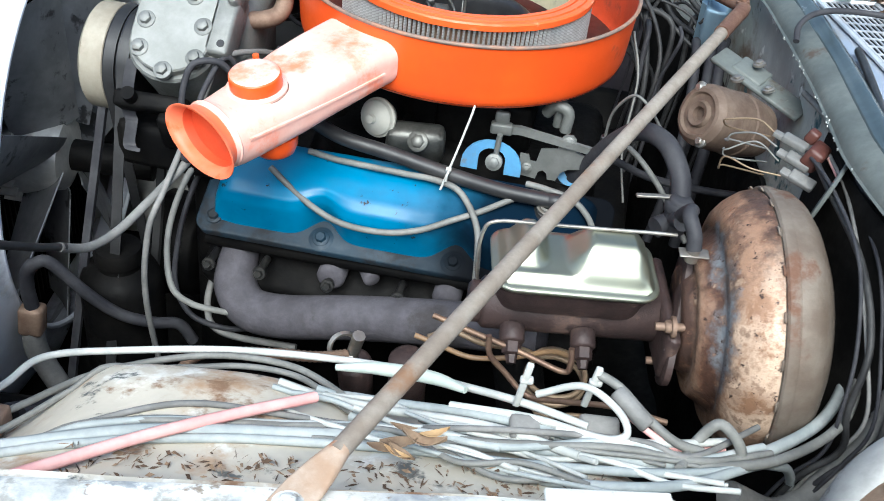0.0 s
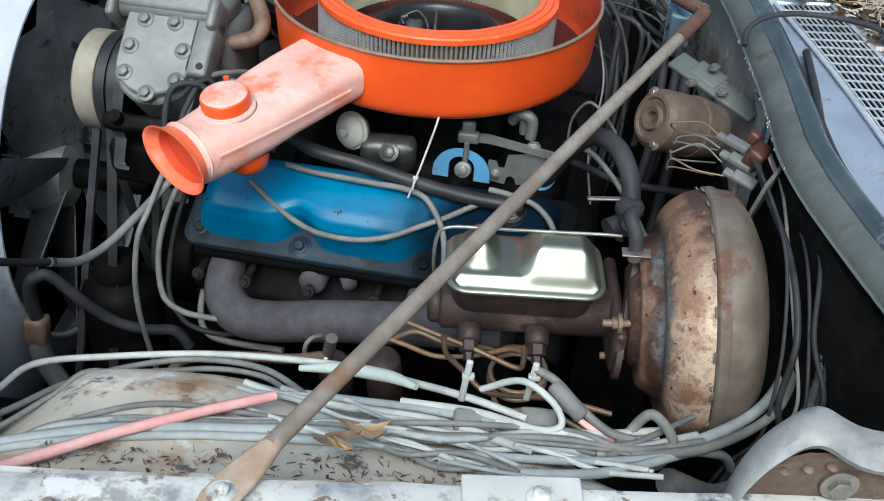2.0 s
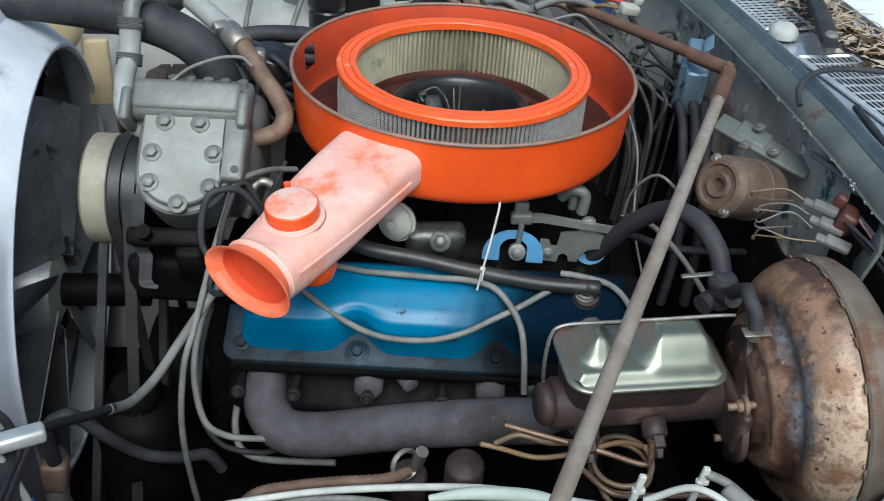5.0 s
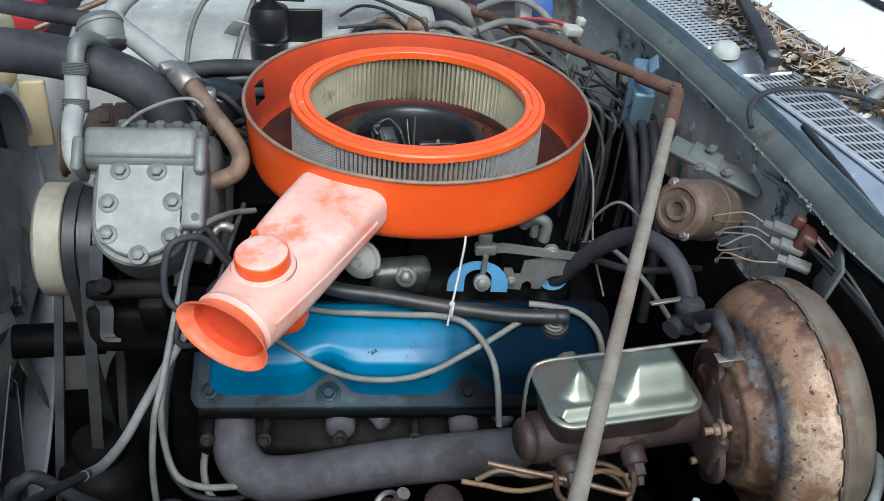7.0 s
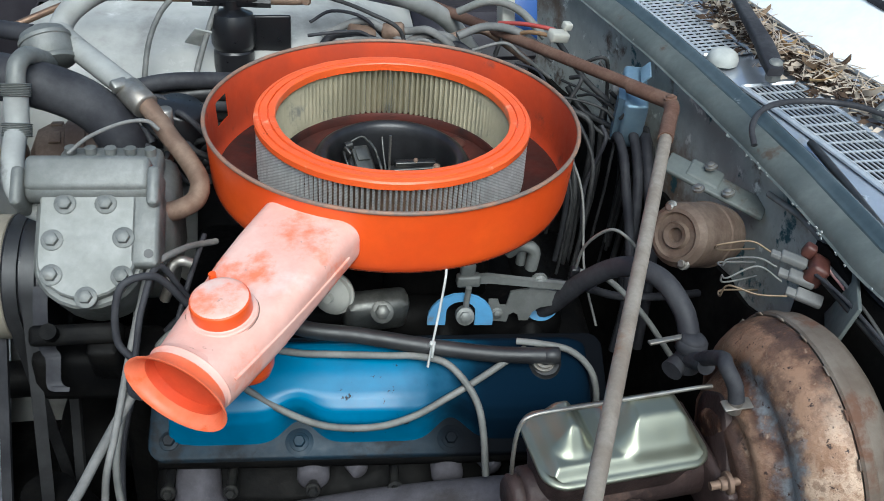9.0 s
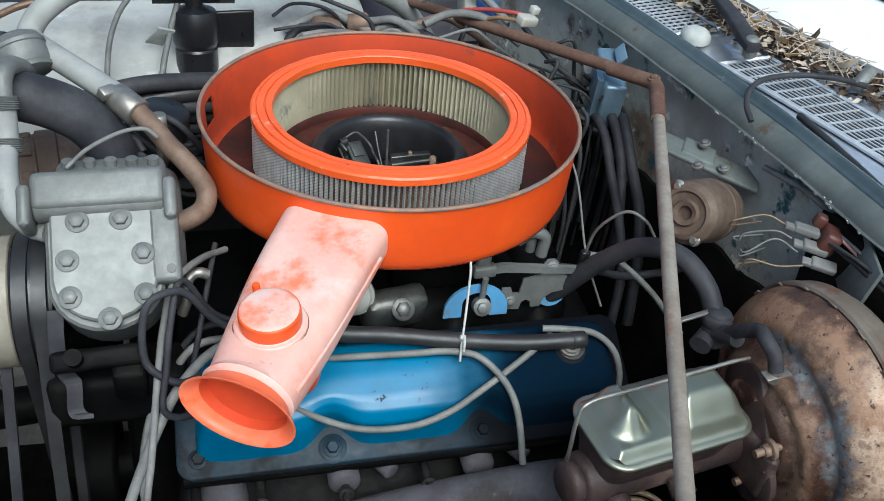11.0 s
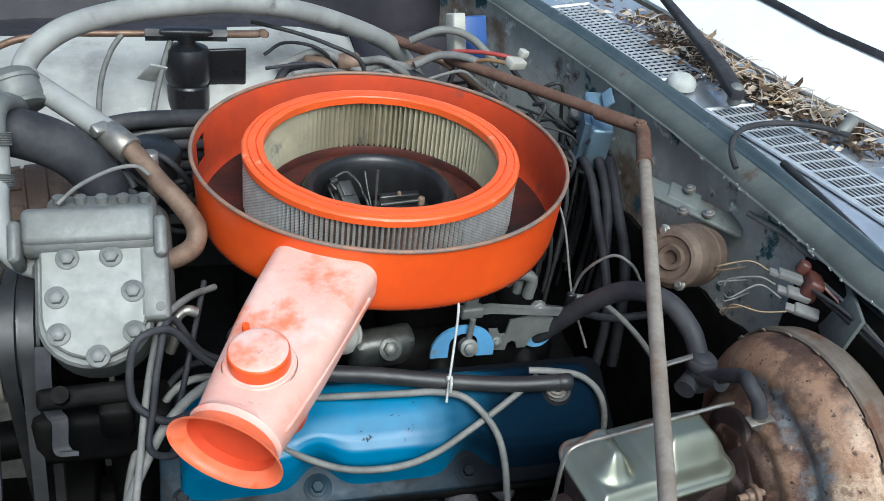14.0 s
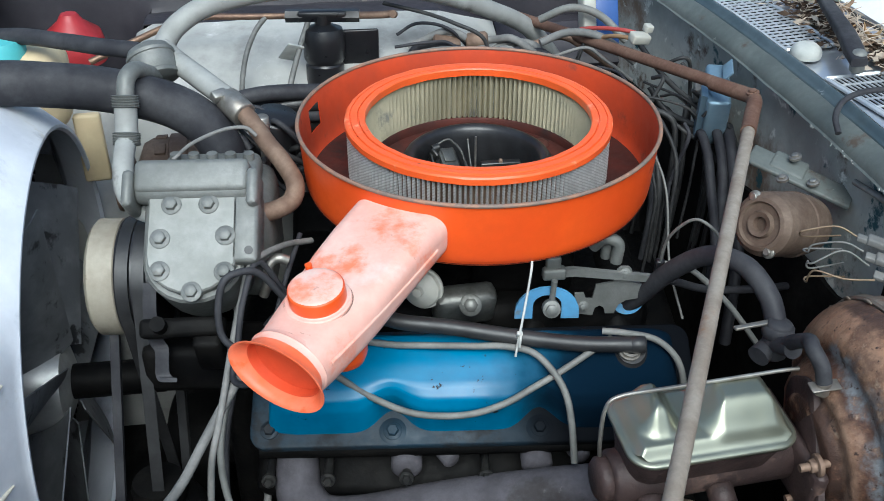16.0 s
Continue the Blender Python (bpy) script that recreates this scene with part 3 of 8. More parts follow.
def car(u, v, z):
    """The car's own axes: u to the rear, v across, turned a little against the engine's."""
    return Vector((u * math.cos(TURN) - v * math.sin(TURN), u * math.sin(TURN) + v * math.cos(TURN), z))


NC, NS = math.cos(radians(12)), math.sin(radians(12))


def near(u, v, z):
    """Along the fender that the camera leans over."""
    return Vector((0.235 + u * NC - v * NS, -0.71 + u * NS + v * NC, z))


def cowl_x(y):
    return 0.376 - 0.165 * y - 0.15 * y * y + 0.55 * max(0.0, -0.30 - y) ** 1.5


bm = B()
grid(bm, 40, 40, lambda i, j: Vector((80 * (i - 0.5) * abs(2 * i - 1), 80 * (j - 0.5) * abs(2 * j - 1), -0.88 + 0.01 * noise.noise(Vector((i * 60, j * 60, 0))))))
single("ground", bm, DIRT, "oily bare dirt under the car", "ground", kind="structure")

# unseen black sheet added to stop light leaking in under the bay
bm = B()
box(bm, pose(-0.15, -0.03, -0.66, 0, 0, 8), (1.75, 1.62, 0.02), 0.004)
single("bay_floor_light_block", bm, BLACK_FELT, "added black sheet that blocks light from under the engine bay", "splash shield", kind="structure")
# black rails added to close the pit beside the engine and darken it
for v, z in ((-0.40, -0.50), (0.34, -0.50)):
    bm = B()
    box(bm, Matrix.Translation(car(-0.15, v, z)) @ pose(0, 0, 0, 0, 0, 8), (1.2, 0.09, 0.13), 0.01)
    single("pit_cover_rail", bm, BLOCK, "added black rail that keeps the pit beside the engine dark", "chassis rail", "chassis rails", kind="structure")

# near fender: folded apron with its wheel hump
bm = B()


def apron(i, j):
    u = -0.50 + 0.74 * i
    edge = 0.23 if u < 0 else 0.23 - 1.0 * u
    edge = max(0.07, edge)
    hump = 0.046 * math.exp(-((u + 0.33) / 0.15) ** 2)
    prof = [(-0.034, -0.079), (0.004, -0.081), (0.020, -0.115), (0.05, -0.135), (0.30 * edge + 0.02, -0.150), (0.55 * edge + 0.015, -0.182 + 0.5 * hump),
            (0.80 * edge, -0.212 + hump), (0.93 * edge, -0.226 + hump), (edge, -0.240 + hump * 0.8), (edge + 0.012, -0.27), (edge + 0.02, -0.40), (edge + 0.03, -0.62)]
    x = j * (len(prof) - 1)
    k = min(int(x), len(prof) - 2)
    f = x - k
    v, z = (prof[k][q] * (1 - f) + prof[k + 1][q] * f for q in (0, 1))
    z -= 0.06 * max(0.0, (-0.40 - u) / 0.1) * (1 if v > 0.1 else 0.3)
    z += 0.004 * noise.noise(Vector((u * 14, v * 14, 0)))
    return near(u, v, z)


grid(bm, 48, 44, apron)
thicken(bm, 0.002)
single("inner_fender_near", bm, FENDER, "chalky pale inner fender with rust and a wheel hump", "inner fender", kind="structure")

def rail_at(u, v, z):
    """The flange runs a little nearer and steeper than the apron."""
    p = near(u, v - 0.019, z)
    return p + Vector((0, 0.016 * u, 0))


bm = B()
loft(bm, [[rail_at(u, v, z + 0.002 * noise.noise(Vector((u * 9, v * 9, 4)))) for v, z in
           ((0.014, -0.078), (0.016, -0.068), (0.006, -0.064), (-0.03, -0.064), (-0.058, -0.066), (-0.066, -0.075), (-0.066, -0.17), (-0.06, -0.17), (-0.058, -0.082), (-0.03, -0.078))]
          for u in [-0.9 + 0.05 * k for k in range(25)]])
rail = single("fender_rail", bm, RAIL, "weathered white fender flange with chipped paint", "fender flange", kind="structure")
bm = B()
loft(bm, [[rail_at(u, v, z) for v, z in ((-0.066, -0.068), (-0.10, -0.06), (-0.16, -0.075), (-0.20, -0.12), (-0.215, -0.30), (-0.215, -0.70), (-0.20, -0.70), (-0.20, -0.30), (-0.185, -0.13), (-0.15, -0.09), (-0.10, -0.075), (-0.07, -0.08))]
          for u in [-0.9 + 0.1 * k for k in range(15)]])
single("fender_skin", bm, BODY, "outer fender skin in faded paint", "fender", kind="structure")

# far inner fender and flange
bm = B()


def far_apron(i, j):
    u = -0.85 + 1.30 * i
    hump = math.exp(-((u + 0.15) / 0.26) ** 2)
    prof = [(0.24, -0.66), (0.26, -0.34), (0.27, -0.20), (0.28, -0.15), (0.30, -0.118 + 0.02 * hump), (0.34, -0.085 + 0.02 * hump), (0.40, -0.055 + 0.012 * hump), (0.47, -0.040), (0.54, -0.045), (0.585, -0.06), (0.60, -0.02), (0.605, 0.02), (0.66, 0.028)]
    x = j * (len(prof) - 1)
    k = min(int(x), len(prof) - 2)
    f = x - k
    f = f * f * (3 - 2 * f) if 0 < k < 8 else f
    v, z = (prof[k][q] * (1 - f) + prof[k + 1][q] * f for q in (0, 1))
    z += 0.004 * noise.noise(Vector((u * 10, v * 10, 2)))
    z -= 0.13 * min(1.0, max(0.0, (-0.43 - u) / 0.06)) * (1.0 if 0.2 < v < 0.595 else 0.0)
    back = min(1.0, max(0.0, (u - 0.02) / 0.12))
    v += 0.02 * (1 - hump) if z < -0.1 else 0
    v = v + back * 0.22 * max(0.0, 1 - (v - 0.18) / 0.42)
    z -= back * 0.06 * max(0.0, 1 - abs(z + 0.06) / 0.2)
    return car(u, v, z)


grid(bm, 40, 32, lambda i, j: far_apron(i * 0.75, j * 7 / 12))
thicken(bm, 0.002)
single("inner_fender_far", bm, FAR_FENDER, "dusty white inner fender with a wheel hump", "inner fender", kind="structure")
# same sheet carried on to the firewall in a much darker colour
bm = B()
grid(bm, 14, 32, lambda i, j: far_apron(0.752 + i * 0.248, j * 7 / 12))
thicken(bm, 0.002)
single("inner_fender_rear", bm, DARK_PAINT, "rear end of the far inner fender in a darker colour", "inner fender", kind="structure")
bm = B()
grid(bm, 52, 20, lambda i, j: far_apron(i, (7 + 5 * j) / 12))
thicken(bm, 0.002)
single("fender_gutter_far", bm, DARK_PAINT, "dark purple black gutter outside the far wheel hump", "fender gutter", kind="structure")
bm = B()
loft(bm, [[car(u, v, z) for v, z in ((0.655, 0.030), (0.70, 0.035), (0.80, 0.03), (0.86, -0.04), (0.88, -0.25), (0.88, -0.70), (0.86, -0.70), (0.86, -0.25), (0.84, -0.05), (0.79, 0.018), (0.70, 0.024), (0.655, 0.024))]
          for u in [-0.9 + 0.1 * k for k in range(15)]])
single("fender_skin_far", bm, DARK_PAINT, "outer fender skin in faded paint", "fender", kind="structure")

# firewall and cowl, curved across the car
YS = [-0.80 + 1.7 * k / 68 for k in range(69)]


def sweep(bm, prof, ys=YS, close=True, jitter=0.0):
    secs = []
    for y in ys:
        secs.append([Vector((cowl_x(y) + s, y, z + jitter * noise.noise(Vector((y * 20, s * 40, z * 30))))) for s, z in prof])
    return loft(bm, secs, cap=close)


bm = B()
sweep(bm, [(0.006, 0.014), (0.010, -0.02), (0.012, -0.06), (0.010, -0.14), (0.004, -0.18), (0.004, -0.62), (0.03, -0.62), (0.03, -0.18), (0.034, -0.05), (0.030, 0.004)], jitter=0.004)
single("firewall", bm, FIREWALL, "grimy grey green painted firewall", "firewall", kind="structure")
bm = B()
sweep(bm, [(0.0125, 0.0250), (0.0135, 0.0272), (0.0165, 0.0282), (0.0185, 0.0296), (0.0205, 0.0325), (0.0240, 0.0342), (0.0280, 0.0338), (0.0315, 0.0310), (0.0338, 0.0262), (0.0350, 0.0180), (0.036, 0.010), (0.030, 0.008), (0.016, 0.018)], jitter=0.0010)
cowl = single("cowl_lip", bm, TEAL, "faded dark teal rolled cowl lip with worn edges", "cowl", kind="structure")
bm = B()
sweep(bm, [(-0.009, 0.004), (-0.007, 0.0035), (-0.006, 0.0090), (-0.003, 0.0150), (0.002, 0.0195), (0.008, 0.0232), (0.0145, 0.0262), (0.0150, 0.0225), (0.006, 0.016), (-0.002, 0.008)], jitter=0.0014)
single("cowl_flange", bm, FLANGE, "olive grey flange with chipped paint below the cowl lip", "flange", kind="structure")


def spread(y):
    """The windscreen's base draws away from the lip towards the near side."""
    return 0.20 * max(0.0, 0.10 - y)


bm = B()
loft(bm, [[Vector((cowl_x(y) + s0 + k * spread(y), y, z)) for s0, k, z in ((0.034, 0, 0.0145), (0.040, 0, 0.0165), (0.150, 1, 0.030), (0.165, 1, 0.042), (0.165, 1, 0.030), (0.150, 1, 0.018), (0.034, 0, 0.006))] for y in YS])
single("cowl_panel", bm, COWL_TOP, "pale grey weathered cowl panel below the windscreen", "cowl", kind="structure")
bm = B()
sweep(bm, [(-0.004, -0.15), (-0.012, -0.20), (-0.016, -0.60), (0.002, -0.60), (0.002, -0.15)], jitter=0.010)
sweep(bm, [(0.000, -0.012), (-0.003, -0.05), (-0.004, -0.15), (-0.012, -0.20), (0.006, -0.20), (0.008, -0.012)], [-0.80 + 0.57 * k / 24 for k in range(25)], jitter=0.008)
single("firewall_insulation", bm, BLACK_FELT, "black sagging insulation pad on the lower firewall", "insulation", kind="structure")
# rubber seal along the lip
bm = B()
tube(bm, [(cowl_x(y) + 0.0375, y, 0.0165) for y in YS[::4]], 0.0042, 8, 3)
single("cowl_seal", bm, BLACK_RUBBER, "black rubber seal along the cowl lip", "seal", kind="structure")
# flaking paint seam under the lip
bm = B()
random.seed(5)
for k in range(22):
    y = random.choice((random.uniform(-0.40, 0.05), random.gauss(-0.12, 0.04), random.gauss(-0.28, 0.03)))
    c = Vector((cowl_x(y) - 0.0088, y, 0.005 + random.uniform(-0.003, 0.003)))
    s = random.uniform(0.0008, 0.003)
    vs = [bm.verts.new(c + Vector((random.uniform(-0.3, 0.1) * s, s * math.cos(a), s * 0.5 * math.sin(a)))) for a in (0, 1.4, 2.7, 4.1, 5.3)]
    bm.faces.new(vs)
thicken(bm, 0.0008)
single("paint_flakes", bm, WIRE_WHITE, "pale paint flakes along the seam under the cowl lip", "paint flakes", kind="stuff", smooth=0)

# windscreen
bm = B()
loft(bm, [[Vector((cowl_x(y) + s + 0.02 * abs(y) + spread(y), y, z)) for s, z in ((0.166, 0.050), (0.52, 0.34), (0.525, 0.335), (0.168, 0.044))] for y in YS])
single("windscreen", bm, GLASS_SKY_WHITE, "dusty windscreen glass painted white for the sky it reflects", "windscreen", kind="structure")
bm = B()
loft(bm, [[Vector((cowl_x(y) + s + 0.02 * abs(y) + spread(y), y, z)) for s, z in ((0.515, 0.335), (0.535, 0.352), (0.70, 0.40), (1.3, 0.42), (1.3, 0.38), (0.72, 0.36), (0.53, 0.33))] for y in YS])
single("roof", bm, BODY, "faded painted roof edge above the windscreen", "roof", kind="structure")


def grille(y0, y1, s0, s1, cell, louvre):
    """A vent in the cowl: bars one by one."""
    top = thing("cowl_vent_grille", (cowl_x((y0 + y1) / 2) + (s0 + s1) / 2, (y0 + y1) / 2, 0.024), "dull grey cowl vent grille with dark openings", "vent grille", "cowl vent grilles")

    def at(y, s, h=0.0):
        f = 0.65 * spread(y)
        return Vector((cowl_x(y) + s + f, y, 0.0165 + (s + f - 0.03) * 0.0135 / (0.11 + spread(y)) + 0.001 + h))
    # flat black sheet stands in for the shade inside the vent
    bm = B()
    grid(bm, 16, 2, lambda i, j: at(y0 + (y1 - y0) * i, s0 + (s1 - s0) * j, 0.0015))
    part("backing", bm, BLOCK, top, "black sheet standing in for the shaded hollow under the bars")
    bm = B()
    ring = [(y0, s0), (y1, s0), (y1, s1), (y0, s1)]
    for a, b in zip(ring, ring[1:] + ring[:1]):
        n = 10
        tube(bm, [at(a[0] + (b[0] - a[0]) * k / n, a[1] + (b[1] - a[1]) * k / n, 0.003) for k in range(n + 1)], 0.003, 6, 1)
    part("frame", bm, GRILLE, top)
    n = int((y1 - y0) / cell)
    for k in range(1, n):
        y = y0 + (y1 - y0) * k / n
        bm = B()
        loft(bm, [[at(y + w, s, h) for w, h in ((-0.0012, 0.002), (0.0012, 0.002), (0.0012, 0.0036), (-0.0012, 0.0036))] for s in (s0, s1)])
        part("bar", bm, GRILLE, top, smooth=0)
    m = louvre
    for k in range(1, m):
        s = s0 + (s1 - s0) * k / m
        bm = B()
        loft(bm, [[at(y0 + (y1 - y0) * q / 8, s + w, h) for w, h in ((-0.0008, 0.002), (0.0008, 0.002), (0.0008, 0.0034), (-0.0008, 0.0034))] for q in range(9)])
        part("crossbar", bm, GRILLE, top, smooth=0)


grille(0.135, 0.40, 0.045, 0.105, 0.0098, 6)
grille(-0.42, 0.045, 0.040, 0.105, 0.020, 11)

# radiator support and header in front
bm = B()
loft(bm, [[car(u, v, z) for u, z in ((-0.70, -0.62), (-0.70, 0.02), (-0.72, 0.045), (-0.90, 0.03), (-1.02, -0.05), (-1.05, -0.62), (-1.03, -0.62), (-1.0, -0.06), (-0.89, 0.015), (-0.73, 0.03), (-0.715, 0.01), (-0.715, -0.62))] for v in [-0.80 + 0.08 * k for k in range(21)]])
single("radiator_support", bm, TEAL, "dark blue grey front header panel", "header panel", kind="structure")

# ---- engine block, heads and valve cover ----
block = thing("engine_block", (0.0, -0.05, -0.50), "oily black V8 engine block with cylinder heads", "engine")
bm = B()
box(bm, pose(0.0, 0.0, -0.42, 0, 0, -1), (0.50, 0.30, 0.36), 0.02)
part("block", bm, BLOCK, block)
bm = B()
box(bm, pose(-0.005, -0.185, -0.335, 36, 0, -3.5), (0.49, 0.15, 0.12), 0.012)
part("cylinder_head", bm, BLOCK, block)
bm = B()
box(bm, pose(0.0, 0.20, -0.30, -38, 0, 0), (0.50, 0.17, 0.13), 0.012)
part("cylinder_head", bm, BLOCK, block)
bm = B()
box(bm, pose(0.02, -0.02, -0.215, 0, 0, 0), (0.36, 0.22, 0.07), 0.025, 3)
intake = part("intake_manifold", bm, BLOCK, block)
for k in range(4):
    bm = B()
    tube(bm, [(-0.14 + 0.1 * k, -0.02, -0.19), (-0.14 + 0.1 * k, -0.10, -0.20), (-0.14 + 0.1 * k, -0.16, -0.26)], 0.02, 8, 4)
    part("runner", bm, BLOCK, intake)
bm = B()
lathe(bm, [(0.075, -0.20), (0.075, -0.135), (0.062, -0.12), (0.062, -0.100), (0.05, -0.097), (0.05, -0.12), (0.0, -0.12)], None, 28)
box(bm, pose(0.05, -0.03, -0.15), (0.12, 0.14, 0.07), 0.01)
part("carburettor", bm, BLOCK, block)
# choke tower with its plate, levers and wire links
CH = pose(-0.032, 0.014, -0.070, 30, 6, 22) @ Matrix.Scale(0.82, 4)
bm = B()
box(bm, CH, (0.026, 0.052, 0.006), 0.0015)
box(bm, CH @ pose(0, -0.026, -0.004), (0.028, 0.004, 0.014), 0.001)
box(bm, CH @ pose(0, 0.010, 0.004), (0.018, 0.020, 0.003), 0.001)
part("choke_plate", bm, CARB_METAL, block, "dull grey choke plate in the throat")
bm = B()
box(bm, CH @ pose(0, 0.002, -0.018), (0.040, 0.054, 0.026), 0.004)
box(bm, CH @ pose(-0.021, 0.016, 0.000, 0, 0, 20), (0.006, 0.016, 0.020), 0.002)
cyl(bm, CH @ Vector((-0.022, 0.024, 0.004)), CH @ Vector((-0.012, 0.026, 0.006)), 0.005, n=12)
part("choke_housing", bm, DARK_STEEL, block, "oily choke tower")
for pts, r in (([(0.016, 0.030, 0.006), (0.019, 0.012, 0.010), (0.022, 0.000, 0.004), (0.019, -0.014, 0.010), (0.021, -0.028, 0.004)], 0.0016),
               ([(-0.014, 0.030, 0.006), (0.004, 0.034, 0.012), (0.015, 0.026, 0.008)], 0.0015),
               ([(0.034, 0.030, 0.014), (0.032, 0.004, 0.004), (0.030, -0.018, -0.002), (0.022, -0.022, 0.0)], 0.0014),
               ([(-0.024, 0.020, 0.0), (-0.027, 0.002, 0.004), (-0.022, -0.014, 0.0), (-0.014, -0.022, 0.004)], 0.0014)):
    bm = B()
    tube(bm, [CH @ Vector(c) for c in pts], r, 8, 5)
    part("choke_link", bm, CARB_METAL, block, "bent wire choke link")
bm = B()
box(bm, pose(0.032, 0.004, -0.088, 0, 0, 6), (0.066, 0.050, 0.016), 0.004)
box(bm, pose(0.030, 0.026, -0.080, 0, 0, 6), (0.050, 0.010, 0.012), 0.002)
part("air_horn", bm, DARK_STEEL, block, "oily dark air horn of the carburettor")
bm = B()
cyl(bm, (0.004, 0.004, -0.076), (0.050, 0.010, -0.075), 0.0022, n=10)
part("choke_shaft", bm, CARB_METAL, block)
bm = B()
cyl(bm, (0.054, 0.010, -0.092), (0.054, 0.010, -0.070), 0.0042, n=14, bev=0.0015)
cyl(bm, (0.030, 0.024, -0.08), (0.030, 0.024, -0.070), 0.0026, n=12, bev=0.001)
part("vent_tube", bm, STEEL_RUST, block, "stained vent tube in the air horn")
bm = B()
cyl(bm, (-0.002, 0.004, -0.11), (-0.002, 0.004, -0.03), 0.0014, n=8)
part("air_cleaner_stud", bm, STEEL, block)
# front of the engine: timing cover, pump, pulleys in the dark
bm = B()
box(bm, pose(-0.275, -0.05, -0.42), (0.06, 0.24, 0.32), 0.03, 3)
cyl(bm, (-0.31, -0.05, -0.24), (-0.40, -0.05, -0.24), 0.05, n=20, bev=0.006)
part("timing_cover", bm, BLOCK, block)


# valve cover: flange frame of reference, long axis ax, across ay, up az
VX = Vector((0.318, -0.008, 0.013)).normalized()
VN = Vector((0.0, -0.50, 0.866))
VN = (VN - VX * VN.dot(VX)).normalized()
VY = VN.cross(VX)
V0 = Vector((-0.243, -0.268, -0.251))


def vc(x, y, z):
    return V0 + VX * x + VY * y + VN * z


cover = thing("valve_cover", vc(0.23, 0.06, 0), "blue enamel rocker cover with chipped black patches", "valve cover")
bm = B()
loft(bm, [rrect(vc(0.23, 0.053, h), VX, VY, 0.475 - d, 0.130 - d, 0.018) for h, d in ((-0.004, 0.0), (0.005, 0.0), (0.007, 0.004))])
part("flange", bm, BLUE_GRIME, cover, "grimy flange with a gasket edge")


def cover_top(i, j):
    x = 0.012 + 0.436 * i
    w = 0.126
    # scalloped near side between the bolts
    dip = 0.024 * sum(math.exp(-((x - c) / 0.021) ** 2) for c in (0.145, 0.30))
    t = j
    prof = [(0.0, 0.0), (0.006, 0.018), (0.013, 0.034), (0.022, 0.044), (0.034, 0.048), (0.060, 0.049), (0.082, 0.047), (0.094, 0.041), (0.101, 0.028), (0.106, 0.0)]
    q = t * (len(prof) - 1)
    k = min(int(q), len(prof) - 2)
    f = q - k
    y, z = (prof[k][n] * (1 - f) + prof[k + 1][n] * f for n in (0, 1))
    y = y + dip * max(0.0, 1 - y / 0.05)
    e = min(x - 0.012, 0.448 - x)
    s = min(1.0, e / 0.03)
    z *= math.sqrt(max(0.0, 1 - (1 - s) ** 2.4)) if s < 1 else 1
    y = 0.053 + (y - 0.053) * (0.93 + 0.07 * s)
    return vc(x, y + 0.002, z + 0.005)


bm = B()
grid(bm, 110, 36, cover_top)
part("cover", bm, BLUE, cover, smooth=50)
for x in (0.014, 0.145, 0.30, 0.44):
    bm = B()
    if x in (0.145, 0.30):
        lathe(bm, [(0.016, 0), (0.016, 0.006), (0.013, 0.008)], Matrix.Translation(vc(x, 0.004, 0)) @ frame_of(VN), 20)
    bolt(bm, vc(x, 0.004 if x in (0.145, 0.30) else 0.008, 0.007), VN, 0.0065, 0.007)
    part("bolt", bm, BLUE_GRIME, cover)
bm = B()
g = Vector((0.150, -0.245, -0.158))
lathe(bm, [(0.022, -0.02), (0.022, 0.0), (0.016, 0.004), (0.014, 0.008)], Matrix.Translation(g) @ frame_of(VN), 20)
part("grommet", bm, BLACK_RUBBER, cover, "black rubber grommet")

# exhaust manifold under the cover
man = thing("exhaust_manifold", (-0.05, -0.30, -0.33), "heat greyed cast iron exhaust manifold log", "exhaust manifold")
bm = B()
tube(bm, [(-0.208, -0.215, -0.300), (-0.207, -0.245, -0.308), (-0.203, -0.270, -0.332), (-0.180, -0.287, -0.350), (-0.135, -0.295, -0.345), (-0.07, -0.300, -0.325), (0.0, -0.306, -0.305), (0.10, -0.322, -0.275), (0.17, -0.335, -0.26)],
     lambda s: 0.0205 + 0.006 * min(1, s * 4), 18, 6)
part("log", bm, MANIFOLD, man)
for x, w in ((-0.085, 0.05), (0.055, 0.06)):
    bm = B()
    y0, z0 = -0.268 - 0.07 * (x + 0.2), -0.300 + 0.09 * (x + 0.2)
    cyl(bm, (x, y0 + 0.05, z0 + 0.0), (x, y0, z0), 0.017, n=18, bev=0.004)
    cyl(bm, (x + 0.022, y0 + 0.05, z0 + 0.01), (x + 0.05, y0 + 0.004, z0 + 0.008), 0.010, n=14, bev=0.002)
    part("port_stub", bm, MANIFOLD, man)
for x in (-0.235, -0.17, -0.085, 0.0):
    bm = B()
    p = Vector((x, -0.275 - 0.07 * (x + 0.235), -0.305 + 0.085 * (x + 0.235)))
    cyl(bm, p + Vector((0, 0.03, 0.0)), p, 0.005, n=10)
    bolt(bm, p, (0, -0.9, 0.35), 0.0052, 0.007)
    part("stud", bm, DARK_STEEL, man)
bm = B()
tube(bm, [(-0.245, -0.25, -0.285), (-0.1, -0.262, -0.272), (0.1, -0.275, -0.255), (0.2, -0.282, -0.245)], 0.008, 8, 4)
part("heat_shield_lip", bm, BLOCK, man, "black lip of the cylinder head below the cover")

# ---- air cleaner ----
ac = thing("air_cleaner", (0, 0, -0.085), "open orange air cleaner housing without its lid", "air cleaner")
NSEG = 120


